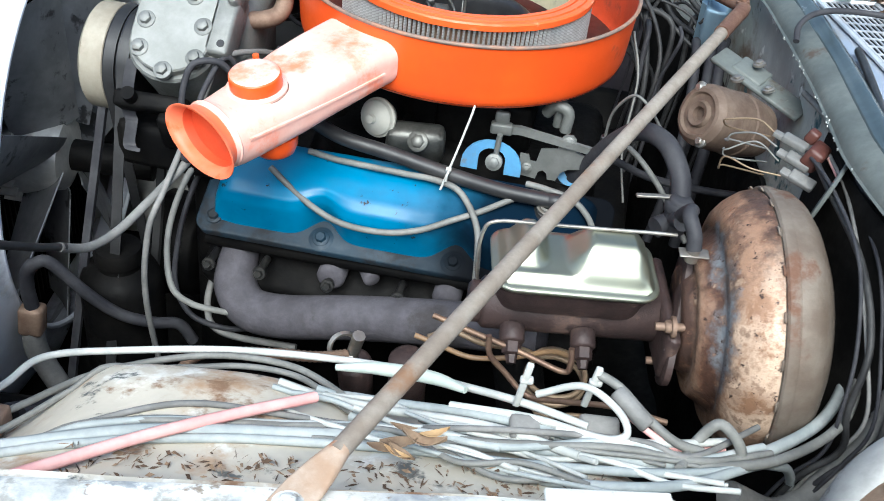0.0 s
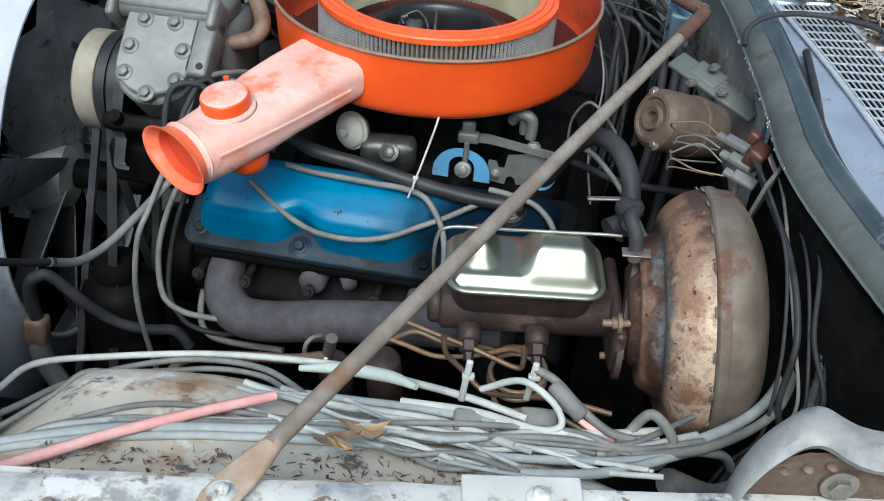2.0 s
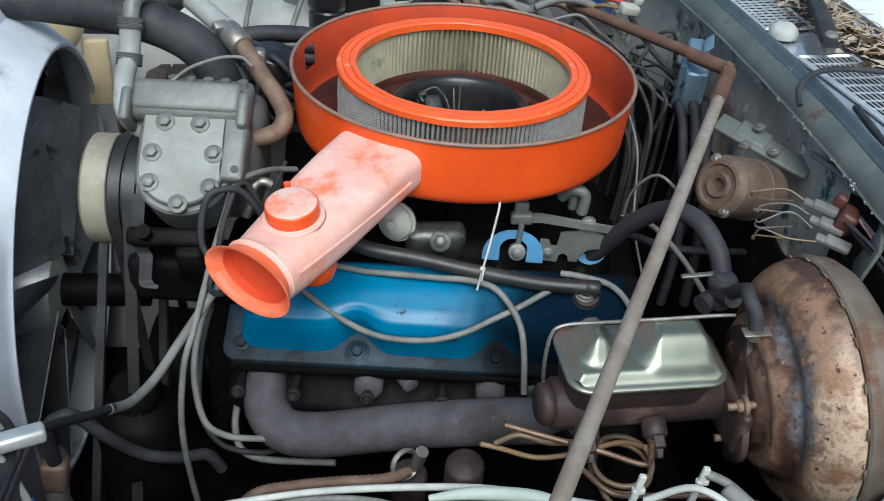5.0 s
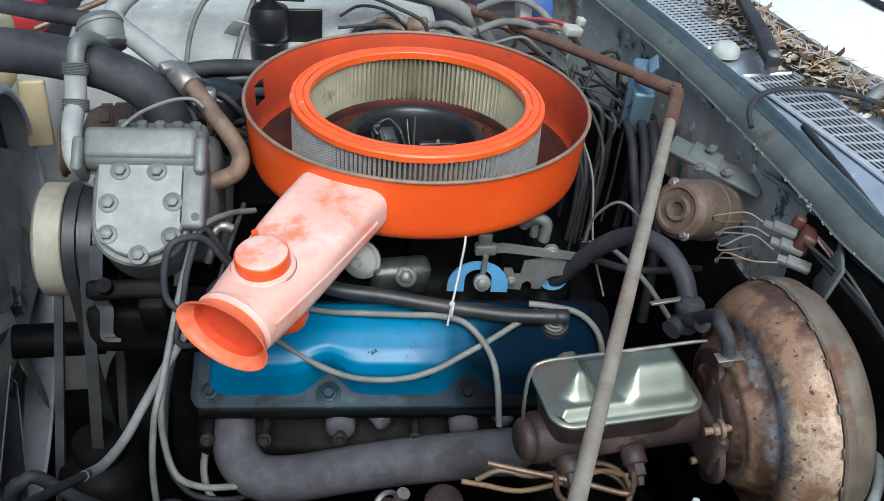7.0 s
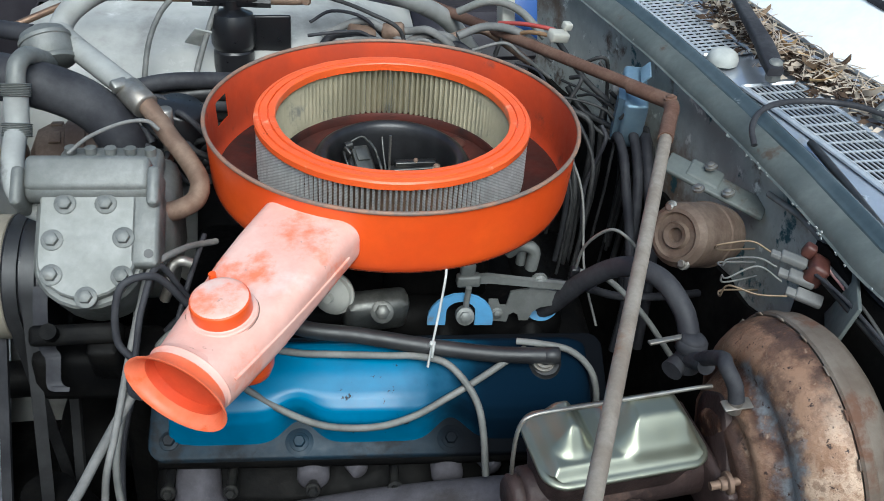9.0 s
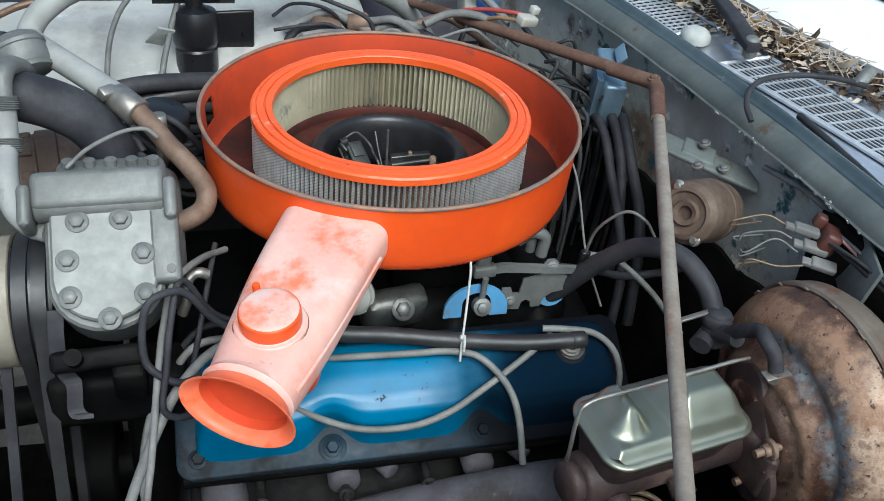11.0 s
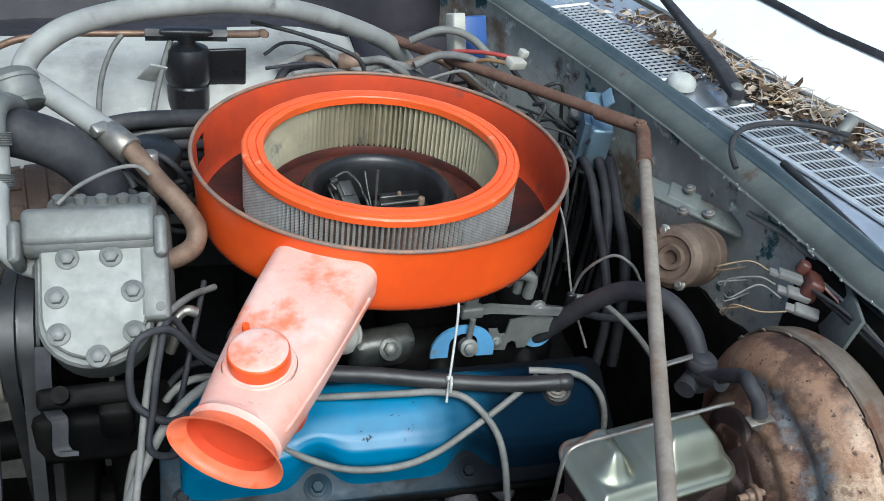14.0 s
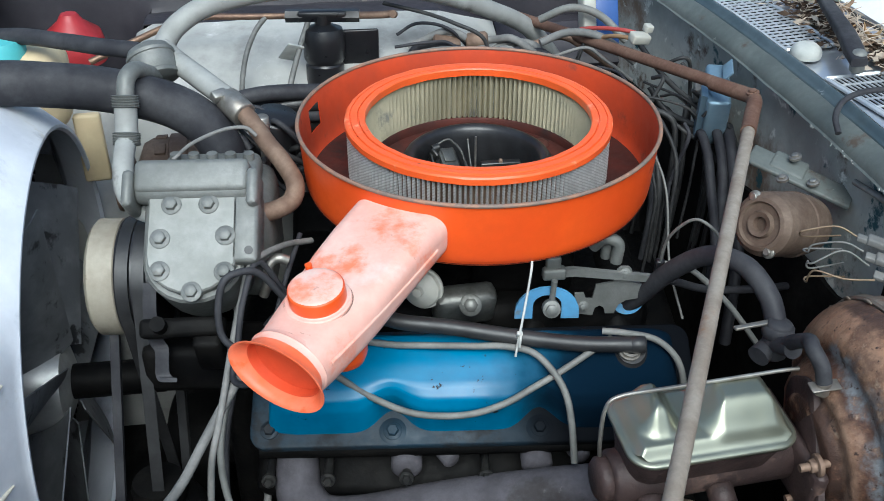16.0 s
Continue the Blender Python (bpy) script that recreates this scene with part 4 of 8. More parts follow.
def pan_wall(rows_out, hole):
    """Side of the housing as a sheet with a rectangular hole."""
    bm = B()
    vs = [[bm.verts.new((r * math.cos(6.283185 * k / NSEG), r * math.sin(6.283185 * k / NSEG), z)) for k in range(NSEG)] for r, z in rows_out]
    for j in range(len(vs) - 1):
        for k in range(NSEG):
            if hole and hole[0] <= k < hole[1] and hole[2] <= j < hole[3]:
                continue
            bm.faces.new((vs[j][k], vs[j][(k + 1) % NSEG], vs[j + 1][(k + 1) % NSEG], vs[j + 1][k]))
    bmesh.ops.remove_doubles(bm, verts=bm.verts, dist=1e-6)
    return bm


HOLE = (53, 56, 2, 4)
out = [(0.2085, -0.001), (0.2078, -0.006), (0.2070, -0.014), (0.2060, -0.030), (0.2050, -0.044), (0.2040, -0.060), (0.2030, -0.068), (0.2000, -0.0755), (0.1940, -0.080), (0.1800, -0.0815), (0.12, -0.0815)]
part("outer_shell", pan_wall(out, HOLE), ORANGE, ac, smooth=60)
part("inner_shell", pan_wall([(r - 0.0014, max(z + 0.0, -0.0745) if r > 0.197 else -0.0765) for r, z in out[:8]], HOLE), ORANGE_IN, ac, "darker orange inner wall with dull red brown patches", smooth=60)
bm = B()
m = 10
vs = [[bm.verts.new(((0.2082 + 0.0024 * math.cos(6.283 * q / m)) * math.cos(6.283185 * k / NSEG), (0.2082 + 0.0024 * math.cos(6.283 * q / m)) * math.sin(6.283185 * k / NSEG), -0.0005 + 0.0024 * math.sin(6.283 * q / m))) for q in range(m)] for k in range(NSEG)]
for k in range(NSEG):
    for q in range(m):
        bm.faces.new((vs[k][q], vs[(k + 1) % NSEG][q], vs[(k + 1) % NSEG][(q + 1) % m], vs[k][(q + 1) % m]))
part("rolled_rim", bm, RIM, ac, "rolled rim worn to brown metal", smooth=60)
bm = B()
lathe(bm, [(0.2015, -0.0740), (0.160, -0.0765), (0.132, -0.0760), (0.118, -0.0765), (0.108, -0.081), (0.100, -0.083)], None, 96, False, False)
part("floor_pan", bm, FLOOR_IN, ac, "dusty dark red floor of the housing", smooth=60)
bm = B()
lathe(bm, [(0.103, -0.080), (0.097, -0.071), (0.0915, -0.061), (0.0865, -0.0530), (0.0815, -0.0495), (0.0765, -0.0500), (0.0725, -0.055), (0.070, -0.065), (0.068, -0.085), (0.066, -0.112)], None, 72, False, False)
part("throat", bm, THROAT, ac, "black oily throat over the carburettor", smooth=60)
bm = B()
lathe(bm, [(0, 0.004), (0.008, 0.004), (0.012, 0.001), (0.013, 0)], Matrix.Translation((0.082, 0.074, -0.0750)), 20)
part("red_plug", bm, BROWN_BAKELITE, ac, "small dull red plug")

# snorkel: a tapering pressed box from the housing to an oval bellmouth
NA = Vector((-0.478, -0.878, 0)).normalized()
NE = Vector((-NA.y, NA.x, 0))
NE = NE if NE.x > 0 else -NE
NU = Vector((0, 0, 1))
N0, N1 = Vector((-0.0885, -0.181, 0)), Vector((-0.1840, -0.3640, 0.006))
secs = []
for f, w, zt, h, r in ((0.0, 0.106, -0.0150, 0.052, 0.020), (0.10, 0.104, -0.0175, 0.052, 0.019), (0.25, 0.101, -0.0225, 0.051, 0.017), (0.45, 0.097, -0.030, 0.050, 0.017), (0.60, 0.093, -0.0385, 0.049, 0.018), (0.75, 0.088, -0.0435, 0.050, 0.020), (0.86, 0.083, -0.0455, 0.054, 0.023), (0.94, 0.0795, -0.0465, 0.057, 0.026), (1.0, 0.0785, -0.0465, 0.058, 0.0285)):
    c = N0.lerp(N1, f) + NU * (zt - h / 2)
    ring = rrect(c, NE, NU, w, h, r, 8)
    if f == 0.0:
        fitted = []
        for q in ring:
            k = 0.0
            while (q + NA * k).to_2d().length < 0.2064:
                k += 0.0005
            while (q + NA * k).to_2d().length > 0.2066:
                k -= 0.0003
            fitted.append(q + NA * k)
        ring = fitted
    secs.append(ring)
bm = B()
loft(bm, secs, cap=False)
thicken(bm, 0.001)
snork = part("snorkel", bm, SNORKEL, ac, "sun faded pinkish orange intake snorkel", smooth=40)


def oval(c, a, b, n=56):
    ea, eb = NE * 0.99 - NU * 0.14, NU * 0.99 + NE * 0.14
    return [c + ea * (a * math.cos(6.283185 * k / n)) + eb * (b * math.sin(6.283185 * k / n)) for k in range(n)]


HC = Vector((-0.1930, -0.3815, -0.0680))
HA = Vector((-0.471, -0.877, -0.06)).normalized()
bm = B()
loft(bm, [oval(HC - HA * d, a, b) for d, a, b in ((0.026, 0.0385, 0.0290), (0.021, 0.0395, 0.0298), (0.0195, 0.0408, 0.0308), (0.0180, 0.0395, 0.0298), (0.013, 0.0395, 0.0292))], cap=False)
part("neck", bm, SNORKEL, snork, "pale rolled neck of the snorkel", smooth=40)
bm = B()
loft(bm, [oval(HC - HA * d, a, b) for d, a, b in ((0.014, 0.0393, 0.0290), (0.009, 0.0412, 0.0290), (0.0045, 0.0448, 0.0300), (0.0012, 0.0488, 0.0314), (0.0, 0.0505, 0.0325), (-0.0012, 0.0505, 0.0325), (-0.0010, 0.0488, 0.0309), (0.0015, 0.0465, 0.0278), (0.006, 0.0418, 0.0272), (0.011, 0.0388, 0.0269), (0.0112, 0.0392, 0.0273))], cap=False)
part("bellmouth", bm, BELL, snork, "bright orange flared oval bellmouth", smooth=60)
# shade inside the bore painted as a darker orange liner
bm = B()
loft(bm, [oval(HC - HA * d, a, b) for d, a, b in ((0.0108, 0.0388, 0.0269), (0.013, 0.0380, 0.0266), (0.0215, 0.0364, 0.0258))], cap=False)
part("bore", bm, ORANGE_IN, snork, "bore behind the bellmouth, its shade put into a darker orange", smooth=60)
# plate added to close the bore in the same shaded orange
bm = B()
loft(bm, [oval(HC - HA * d, a, b) for d, a, b in ((0.0205, 0.0364, 0.0258), (0.0215, 0.0364, 0.0258))])
part("bore_end_plate", bm, ORANGE_IN, snork, "added plate in the same darker orange that closes the bore")
cu = (NU - NA * -0.16).normalized()
cm = Matrix.Translation(Vector((-0.1600, -0.3120, -0.0360))) @ frame_of(cu)
bm = B()
lathe(bm, [(0.0310, -0.006), (0.0312, 0.0), (0.0300, 0.0012), (0.0275, 0.0012), (0.0266, 0.002)], cm, 44)
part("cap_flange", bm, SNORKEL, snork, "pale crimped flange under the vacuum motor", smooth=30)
bm = B()
lathe(bm, [(0.0318, -0.0062), (0.0326, -0.0040), (0.0318, -0.0020), (0.0308, -0.0030)], cm, 44, False, False)
part("cap_gap", bm, RIM, snork, "dark gap round the vacuum motor's flange", smooth=30)
bm = B()
lathe(bm, [(0.0262, 0.0), (0.0266, 0.002), (0.0266, 0.0125), (0.0262, 0.0150), (0.0250, 0.0163)], cm, 44)
motor = part("vacuum_motor", bm, ORANGE, snork, "round orange vacuum motor cap, faded on top", smooth=30)
bm = B()
lathe(bm, [(0.0256, 0.0155), (0.0246, 0.0168), (0.0215, 0.0178), (0.0, 0.0186)], cm, 44, False, False)
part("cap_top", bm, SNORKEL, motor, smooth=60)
bm = B()
cyl(bm, cm @ (cm.to_3x3().inverted() @ (NE * -0.020 - NA * 0.020) + Vector((0, 0, 0.006))), cm @ (cm.to_3x3().inverted() @ (NE * -0.021 - NA * 0.021) + Vector((0, 0, 0.022))), 0.0034, n=10)
part("nipple", bm, ORANGE, motor)
bm = B()
lathe(bm, [(0.0, -0.026), (0.018, -0.025), (0.024, -0.019), (0.026, -0.010), (0.025, 0.0)], Matrix.Translation((-0.142, -0.311, -0.083)) @ frame_of((0.1, 0.0, 1)), 28)
part("lower_motor_bulge", bm, ORANGE, snork)
bm = B()
tube(bm, [N0.lerp(N1, f) + NE * (w / 2 - 0.0005) + NU * z for f, w, z in ((0.08, 0.105, -0.044), (0.3, 0.100, -0.050), (0.6, 0.093, -0.057), (0.8, 0.086, -0.062), (0.95, 0.079, -0.066))], 0.0022, 6, 4)
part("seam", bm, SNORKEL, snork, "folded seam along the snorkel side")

# ---- air filter element lying in the housing ----
fil = thing("air_filter", (0, 0, -0.076), "round pleated paper air filter with orange end rings", "air filter")


def ring_prof(z, r0, r1, h):
    return [(r0, z), (r0, z + h - 0.0012), (r0 + 0.001, z + h), (r0 + 0.0070, z + h + 0.0003), (r0 + 0.0076, z + h - 0.0022), (r0 + 0.0086, z + h - 0.0022),
            (r0 + 0.0092, z + h), (r1 - 0.0075, z + h + 0.0002), (r1 - 0.0068, z + h - 0.0020), (r1 - 0.0060, z + h - 0.0020), (r1 - 0.0055, z + h - 0.0007), (r1 - 0.0018, z + h - 0.0012), (r1, z + h - 0.003), (r1, z), (r0, z)]


bm = B()
lathe(bm, ring_prof(-0.0070, 0.1305, 0.1545, 0.0095), None, 224, False, False)
for v in bm.verts:
    v.co += Vector((v.co.x, v.co.y, 0)).normalized() * 0.0006 * noise.noise(v.co * 60) + Vector((0, 0, 0.0005 * noise.noise(v.co * 45)))
part("top_ring", bm, URETHANE, fil, smooth=34)
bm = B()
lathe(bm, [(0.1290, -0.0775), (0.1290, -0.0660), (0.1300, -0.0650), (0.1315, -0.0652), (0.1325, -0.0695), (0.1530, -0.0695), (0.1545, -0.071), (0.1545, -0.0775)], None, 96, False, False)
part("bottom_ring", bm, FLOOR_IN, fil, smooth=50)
NP = 132
verts, faces = [], []
for k in range(2 * NP):
    a = math.pi * k / NP + 0.006 * math.sin(k * 12.9898)
    r = 0.1325 if k % 2 else 0.1470
    for z in (-0.0790, -0.005):
        verts.append((r * math.cos(a), r * math.sin(a), z))
for k in range(2 * NP):
    j = (k + 1) % (2 * NP)
    faces.append((2 * k, 2 * j, 2 * j + 1, 2 * k + 1))
tagged(part("pleats", (verts, faces), PAPER, fil, "tan pleated filter paper", smooth=0), kind="stuff")
verts, faces = [], []
NW, WS = 164, 10
for k in range(NW * WS):
    a = 6.283185 * k / (NW * WS)
    r = 0.1440 + 0.0088 * abs(math.sin(math.pi * k / WS)) ** 1.5
    for z in (-0.0735, -0.052, -0.030, -0.006):
        verts.append(((r - 0.0004 * math.sin(z * 900 + k)) * math.cos(a), (r - 0.0004 * math.sin(z * 900 + k)) * math.sin(a), z))
for k in range(NW * WS):
    j = (k + 1) % (NW * WS)
    for q in range(3):
        faces.append((4 * k + q, 4 * j + q, 4 * j + q + 1, 4 * k + q + 1))
# dark sleeve puts dirt and shade of the fold gaps into one colour
bm = B()
lathe(bm, [(0.1487, -0.0735), (0.1487, -0.006)], None, 160, False, False)
part("dark_fold_gaps", bm, LEAF_DARK, fil, "dark sleeve for the dirt and the shade between the folds", smooth=60)
tagged(part("wire_screen", (verts, faces), SCREEN, fil, "silver corrugated wire screen round the paper", smooth=0), kind="stuff")

# ---- brake booster and master cylinder ----
BN = Vector((-1.0, -0.12, -0.105)).normalized()
BC = Vector((0.361, -0.368, -0.159))
bf = Matrix.Translation(BC) @ frame_of(BN)
BOOSTER_AT = Vector((0.40, -0.37, -0.29))
booster = thing("brake_booster", BOOSTER_AT, "round rusted vacuum brake booster on the firewall", "brake booster")
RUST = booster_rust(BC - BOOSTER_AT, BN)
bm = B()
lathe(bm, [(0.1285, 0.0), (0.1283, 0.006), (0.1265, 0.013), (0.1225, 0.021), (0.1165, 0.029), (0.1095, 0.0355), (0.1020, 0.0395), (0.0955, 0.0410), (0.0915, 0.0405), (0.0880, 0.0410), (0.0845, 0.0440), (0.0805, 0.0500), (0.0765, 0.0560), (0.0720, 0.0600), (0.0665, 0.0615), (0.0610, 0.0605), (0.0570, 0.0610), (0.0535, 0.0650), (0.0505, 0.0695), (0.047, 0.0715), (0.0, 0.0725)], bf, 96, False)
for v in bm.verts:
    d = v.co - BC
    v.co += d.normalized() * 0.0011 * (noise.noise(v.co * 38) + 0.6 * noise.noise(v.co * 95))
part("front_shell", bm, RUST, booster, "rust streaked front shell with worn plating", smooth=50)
bm = B()
lathe(bm, [(0.1255, 0.001), (0.1265, -0.002), (0.1300, -0.001), (0.1322, -0.003), (0.1325, -0.010), (0.1312, -0.013), (0.126, -0.014)], bf, 96, False, False)
seam = part("crimp_seam", bm, RUST_GREY, booster, "pale crimped rim with folded tabs", smooth=40)
for k in range(20):
    bm = B()
    box(bm, bf @ pose(0.1305 * math.cos(radians(18 * k + 5)), 0.1305 * math.sin(radians(18 * k + 5)), 0.0005, 0, 0, 18 * k + 5) @ pose(0, 0, 0, 0, -35, 0), (0.0050, 0.010, 0.0018), 0.0006, 1)
    part("crimp_tab", bm, RUST_GREY, seam)
bm = B()
lathe(bm, [(0.1300, -0.012), (0.1285, -0.026), (0.1210, -0.036), (0.108, -0.045), (0.088, -0.054), (0.06, -0.060), (0.0, -0.062)], bf, 72, False)
part("rear_shell", bm, RUST_GREY, booster, "grey rust speckled rear shell", smooth=50)
bm = B()
for z0, z1, w, h in ((0.068, 0.076, 0.135, 0.070),):
    loft(bm, [rrect(BC + BN * z, Vector((0, -0.62, -0.78)), Vector((0, 0.78, -0.62)), w - g, h - g, 0.024, 6) for z, g in ((z0, 0.0), (z1 - 0.002, 0.0), (z1, 0.004))])
part("mounting_flange", bm, IRON, booster, "dark rusty flange under the master cylinder")
for p in ((0.268, -0.420, -0.148), (0.272, -0.402, -0.206)):
    bm = B()
    p = Vector(p)
    cyl(bm, p, p - BN * 0.05, 0.0040, n=12)
    bolt(bm, p - BN * 0.017, BN, 0.0068, 0.008)
    part("stud", bm, STEEL_RUST, booster)

MX = Vector((0.978, 0.208, -0.02)).normalized()
MZ = Vector((0.02, -0.10, 0.99))
MZ = (MZ - MX * MZ.dot(MX)).normalized()
MY = MZ.cross(MX)
M0 = Vector((0.172, -0.392, -0.121))


def mc(x, y, z):
    return M0 + MX * (0.87 * x + 0.011) + MY * y + MZ * z


mcyl = thing("master_cylinder", mc(0, 0, -0.07), "rusted cast iron brake master cylinder with a plated lid", "master cylinder")
bm = B()
loft(bm, [rrect(mc(0.0, 0, z), MX, MY, 0.87 * w, d, r, 6) for z, w, d, r in ((-0.001, 0.172, 0.074, 0.02), (-0.012, 0.170, 0.072, 0.02), (-0.026, 0.166, 0.066, 0.024), (-0.036, 0.166, 0.060, 0.024))])
cyl(bm, mc(-0.095, -0.004, -0.052), mc(0.118, -0.004, -0.052), 0.026, n=24, bev=0.004)
cyl(bm, mc(-0.108, -0.004, -0.052), mc(-0.09, -0.004, -0.052), 0.021, n=24, bev=0.004)
box(bm, Matrix.Translation(mc(0.112, -0.004, -0.052)) @ Matrix((MX, MY, MZ)).transposed().to_4x4(), (0.014, 0.12, 0.055), 0.006)
for x in (-0.058, 0.022):
    cyl(bm, mc(x, -0.026, -0.058), mc(x, -0.044, -0.066), 0.0125, n=16, bev=0.002)
part("body", bm, IRON, mcyl, "rusty brown cast body")
for x in (-0.058, 0.022):
    bm = B()
    p, q = mc(x, -0.042, -0.065), mc(x, -0.058, -0.074)
    m = Matrix.Translation(p) @ frame_of(q - p)
    lathe(bm, [(0.0095, 0), (0.0095, 0.012), (0.006, 0.014), (0.0045, 0.022)], m, 6)
    part("fitting", bm, IRON, mcyl)
bm = B()
loft(bm, [rrect(mc(0.0, 0, z), MX, MY, 0.87 * w, d, 0.022, 8) for z, w, d in ((0.0, 0.182, 0.086), (0.0035, 0.184, 0.088), (0.005, 0.181, 0.085), (0.006, 0.172, 0.076))])


def lid_height(x, y):
    """A shallow tray with a narrow and a wide pressed dome."""
    def rise(d, w):
        f = min(1.0, max(0.0, d / w))
        return f * f * (3 - 2 * f)

    def inside(cx, cy, hx, hy, r):
        qx, qy = abs(x - cx) - hx + r, abs(y - cy) - hy + r
        return r - math.hypot(max(qx, 0.0), max(qy, 0.0)) - min(max(qx, qy), 0.0)

    tray = rise(min(0.087 - abs(x), 0.039 - abs(y)), 0.012)
    narrow = rise(inside(-0.053, 0.010, 0.026, 0.036, 0.022), 0.026)
    wide = rise(inside(0.037, 0.003, 0.052, 0.039, 0.026), 0.032)
    return tray * 0.009 + min(1.0, tray * 1.3) * (0.021 * narrow + 0.024 * wide)


def lid_sheet(i, j):
    x, y = (i - 0.5) * 0.174, (j - 0.5) * 0.078
    over = max(0.0, (abs(x) - 0.067) / 0.020), max(0.0, (abs(y) - 0.019) / 0.020)
    q = math.hypot(*over)
    if q > 1:
        x -= math.copysign((over[0] - over[0] / q) * 0.020, x)
        y -= math.copysign((over[1] - over[1] / q) * 0.020, y)
    return mc(x, y, 0.0058 + lid_height(x, y))


grid(bm, 96, 48, lid_sheet)
lid = part("lid", bm, ZINC, mcyl, "gold green plated pressed lid with two domes", smooth=85)
bm = B()
tube(bm, [mc(-0.098, 0.01, -0.045), mc(-0.105, 0.006, -0.01), mc(-0.104, 0.010, 0.026), mc(-0.090, 0.012, 0.0380), mc(-0.04, 0.012, 0.0395), mc(0.03, 0.012, 0.0405), mc(0.085, 0.012, 0.0415), mc(0.106, 0.011, 0.042)], 0.0020, 8, 6)
part("bail_wire", bm, STEEL, mcyl, "bent steel bail wire over the lid")

# ---- vacuum hose and check valve on the booster ----
bm = B()
tube(bm, [(0.150, -0.115, -0.190), (0.175, -0.130, -0.172), (0.200, -0.168, -0.108), (0.226, -0.203, -0.064), (0.253, -0.237, -0.053), (0.272, -0.265, -0.070), (0.278, -0.286, -0.092)], 0.0105, 14, 8)
single("vacuum_hose", bm, HOSE_DUSTY, "thick dusty black vacuum hose to the booster", "hose")
cv = thing("check_valve", (0.275, -0.295, -0.106), "grey plastic check valve with a short elbow hose", "valve")
bm = B()
cyl(bm, (0.278, -0.293, -0.081), (0.275, -0.296, -0.121), 0.013, n=18, bev=0.003)
cyl(bm, (0.277, -0.292, -0.086), (0.277, -0.294, -0.098), 0.0155, n=18, bev=0.002)
cyl(bm, (0.275, -0.29, -0.109), (0.258, -0.305, -0.114), 0.009, 0.011, n=16)
cyl(bm, (0.275, -0.296, -0.104), (0.279, -0.33, -0.086), 0.009, n=14)
part("valve_body", bm, HOSE_DUSTY, cv)
bm = B()
tube(bm, [(0.277, -0.318, -0.089), (0.278, -0.335, -0.072), (0.280, -0.355, -0.056), (0.277, -0.370, -0.052), (0.284, -0.381, -0.064), (0.287, -0.386, -0.078)], 0.0072, 12, 6)
part("elbow_hose", bm, HOSE_DUSTY, cv)
bm = B()
box(bm, pose(0.288, -0.387, -0.081, 10, 0, 10), (0.028, 0.012, 0.002), 0.0008)
cyl(bm, (0.287, -0.386, -0.090), (0.287, -0.386, -0.076), 0.0065, n=12)
part("clip", bm, STEEL, cv, "steel hose clip")
bm = B()
box(bm, pose(0.256, -0.293, -0.084, 0, 0, 15), (0.05, 0.006, 0.003), 0.001)
part("tab", bm, STEEL, cv)

# ---- compressor ----
comp = thing("ac_compressor", (-0.30, -0.13, -0.16), "dusty cast aluminium twin cylinder air conditioning compressor", "compressor")
CN = Vector((0.0, -0.66, 0.75)).normalized()
CX = Vector((0.999, 0.02, 0.0))
CX = (CX - CN * CX.dot(CN)).normalized()
CY = CN.cross(CX)
C0 = Vector((-0.299, -0.196, -0.049))


def cp(x, y, z):
    return C0 + CX * x + CY * y + CN * z


CM = Matrix((CX, CY, CN)).transposed().to_4x4()


def plate(hw, top, bot, z0, z1, bev):
    """A plate, square above and round below."""
    def outline(g):
        o = [(hw - g, top - g), (-hw + g, top - g)]
        for k in range(13):
            a = radians(180 + 15 * k)
            o.append(((hw - g) * math.cos(a), bot + (hw - g) * 0.9 * math.sin(a)))
        return o
    b = B()
    loft(b, [[cp(x, y, z) for x, y in outline(g)] for z, g in ((z0, 0), (z1 - bev, 0), (z1, bev))])
    return b


part("body", plate(0.052, 0.055, -0.012, -0.075, -0.010, 0.003), ALU, comp, smooth=30)
part("head_plate", plate(0.046, 0.052, -0.010, -0.010, 0.002, 0.002), ALU_BRIGHT, comp, "pale cast head plate", smooth=30)
for x, y in ((-0.022, 0.042), (0.016, 0.042), (0.034, 0.008), (0.034, -0.030), (0.002, -0.050), (-0.031, -0.028), (-0.032, 0.006)):
    bm = B()
    lathe(bm, [(0.0105, -0.002), (0.0105, 0.003), (0.009, 0.004)], Matrix.Translation(cp(x, y, 0)) @ CM, 18)
    bolt(bm, cp(x, y, 0.004), CN, 0.0068, 0.0065, False)
    part("bolt", bm, ALU, comp)
bm = B()
box(bm, Matrix.Translation(cp(-0.002, 0.072, -0.008)) @ CM, (0.118, 0.036, 0.038), 0.007, 3)
cyl(bm, cp(-0.06, 0.060, -0.006), cp(0.056, 0.060, -0.006), 0.014, n=18, bev=0.003)
for x in (-0.066, 0.061):
    box(bm, Matrix.Translation(cp(x, 0.058, -0.008)) @ CM, (0.012, 0.040, 0.044), 0.005, 2)
part("manifold_block", bm, ALU, comp)
bm = B()
box(bm, Matrix.Translation(cp(0.052, 0.02, -0.018)) @ CM, (0.030, 0.080, 0.040), 0.005, 2)
part("side_lug", bm, ALU, comp)
for y in (0.046, -0.008):
    bm = B()
    cyl(bm, cp(0.058, y, 0.001), cp(0.058, y, 0.003), 0.0045, n=14)
    part("tapped_hole", bm, PLASTIC_BLACK, comp)
bm = B()
box(bm, pose(-0.295, -0.090, -0.030, 0, 0, 2), (0.105, 0.07, 0.030), 0.010, 3)
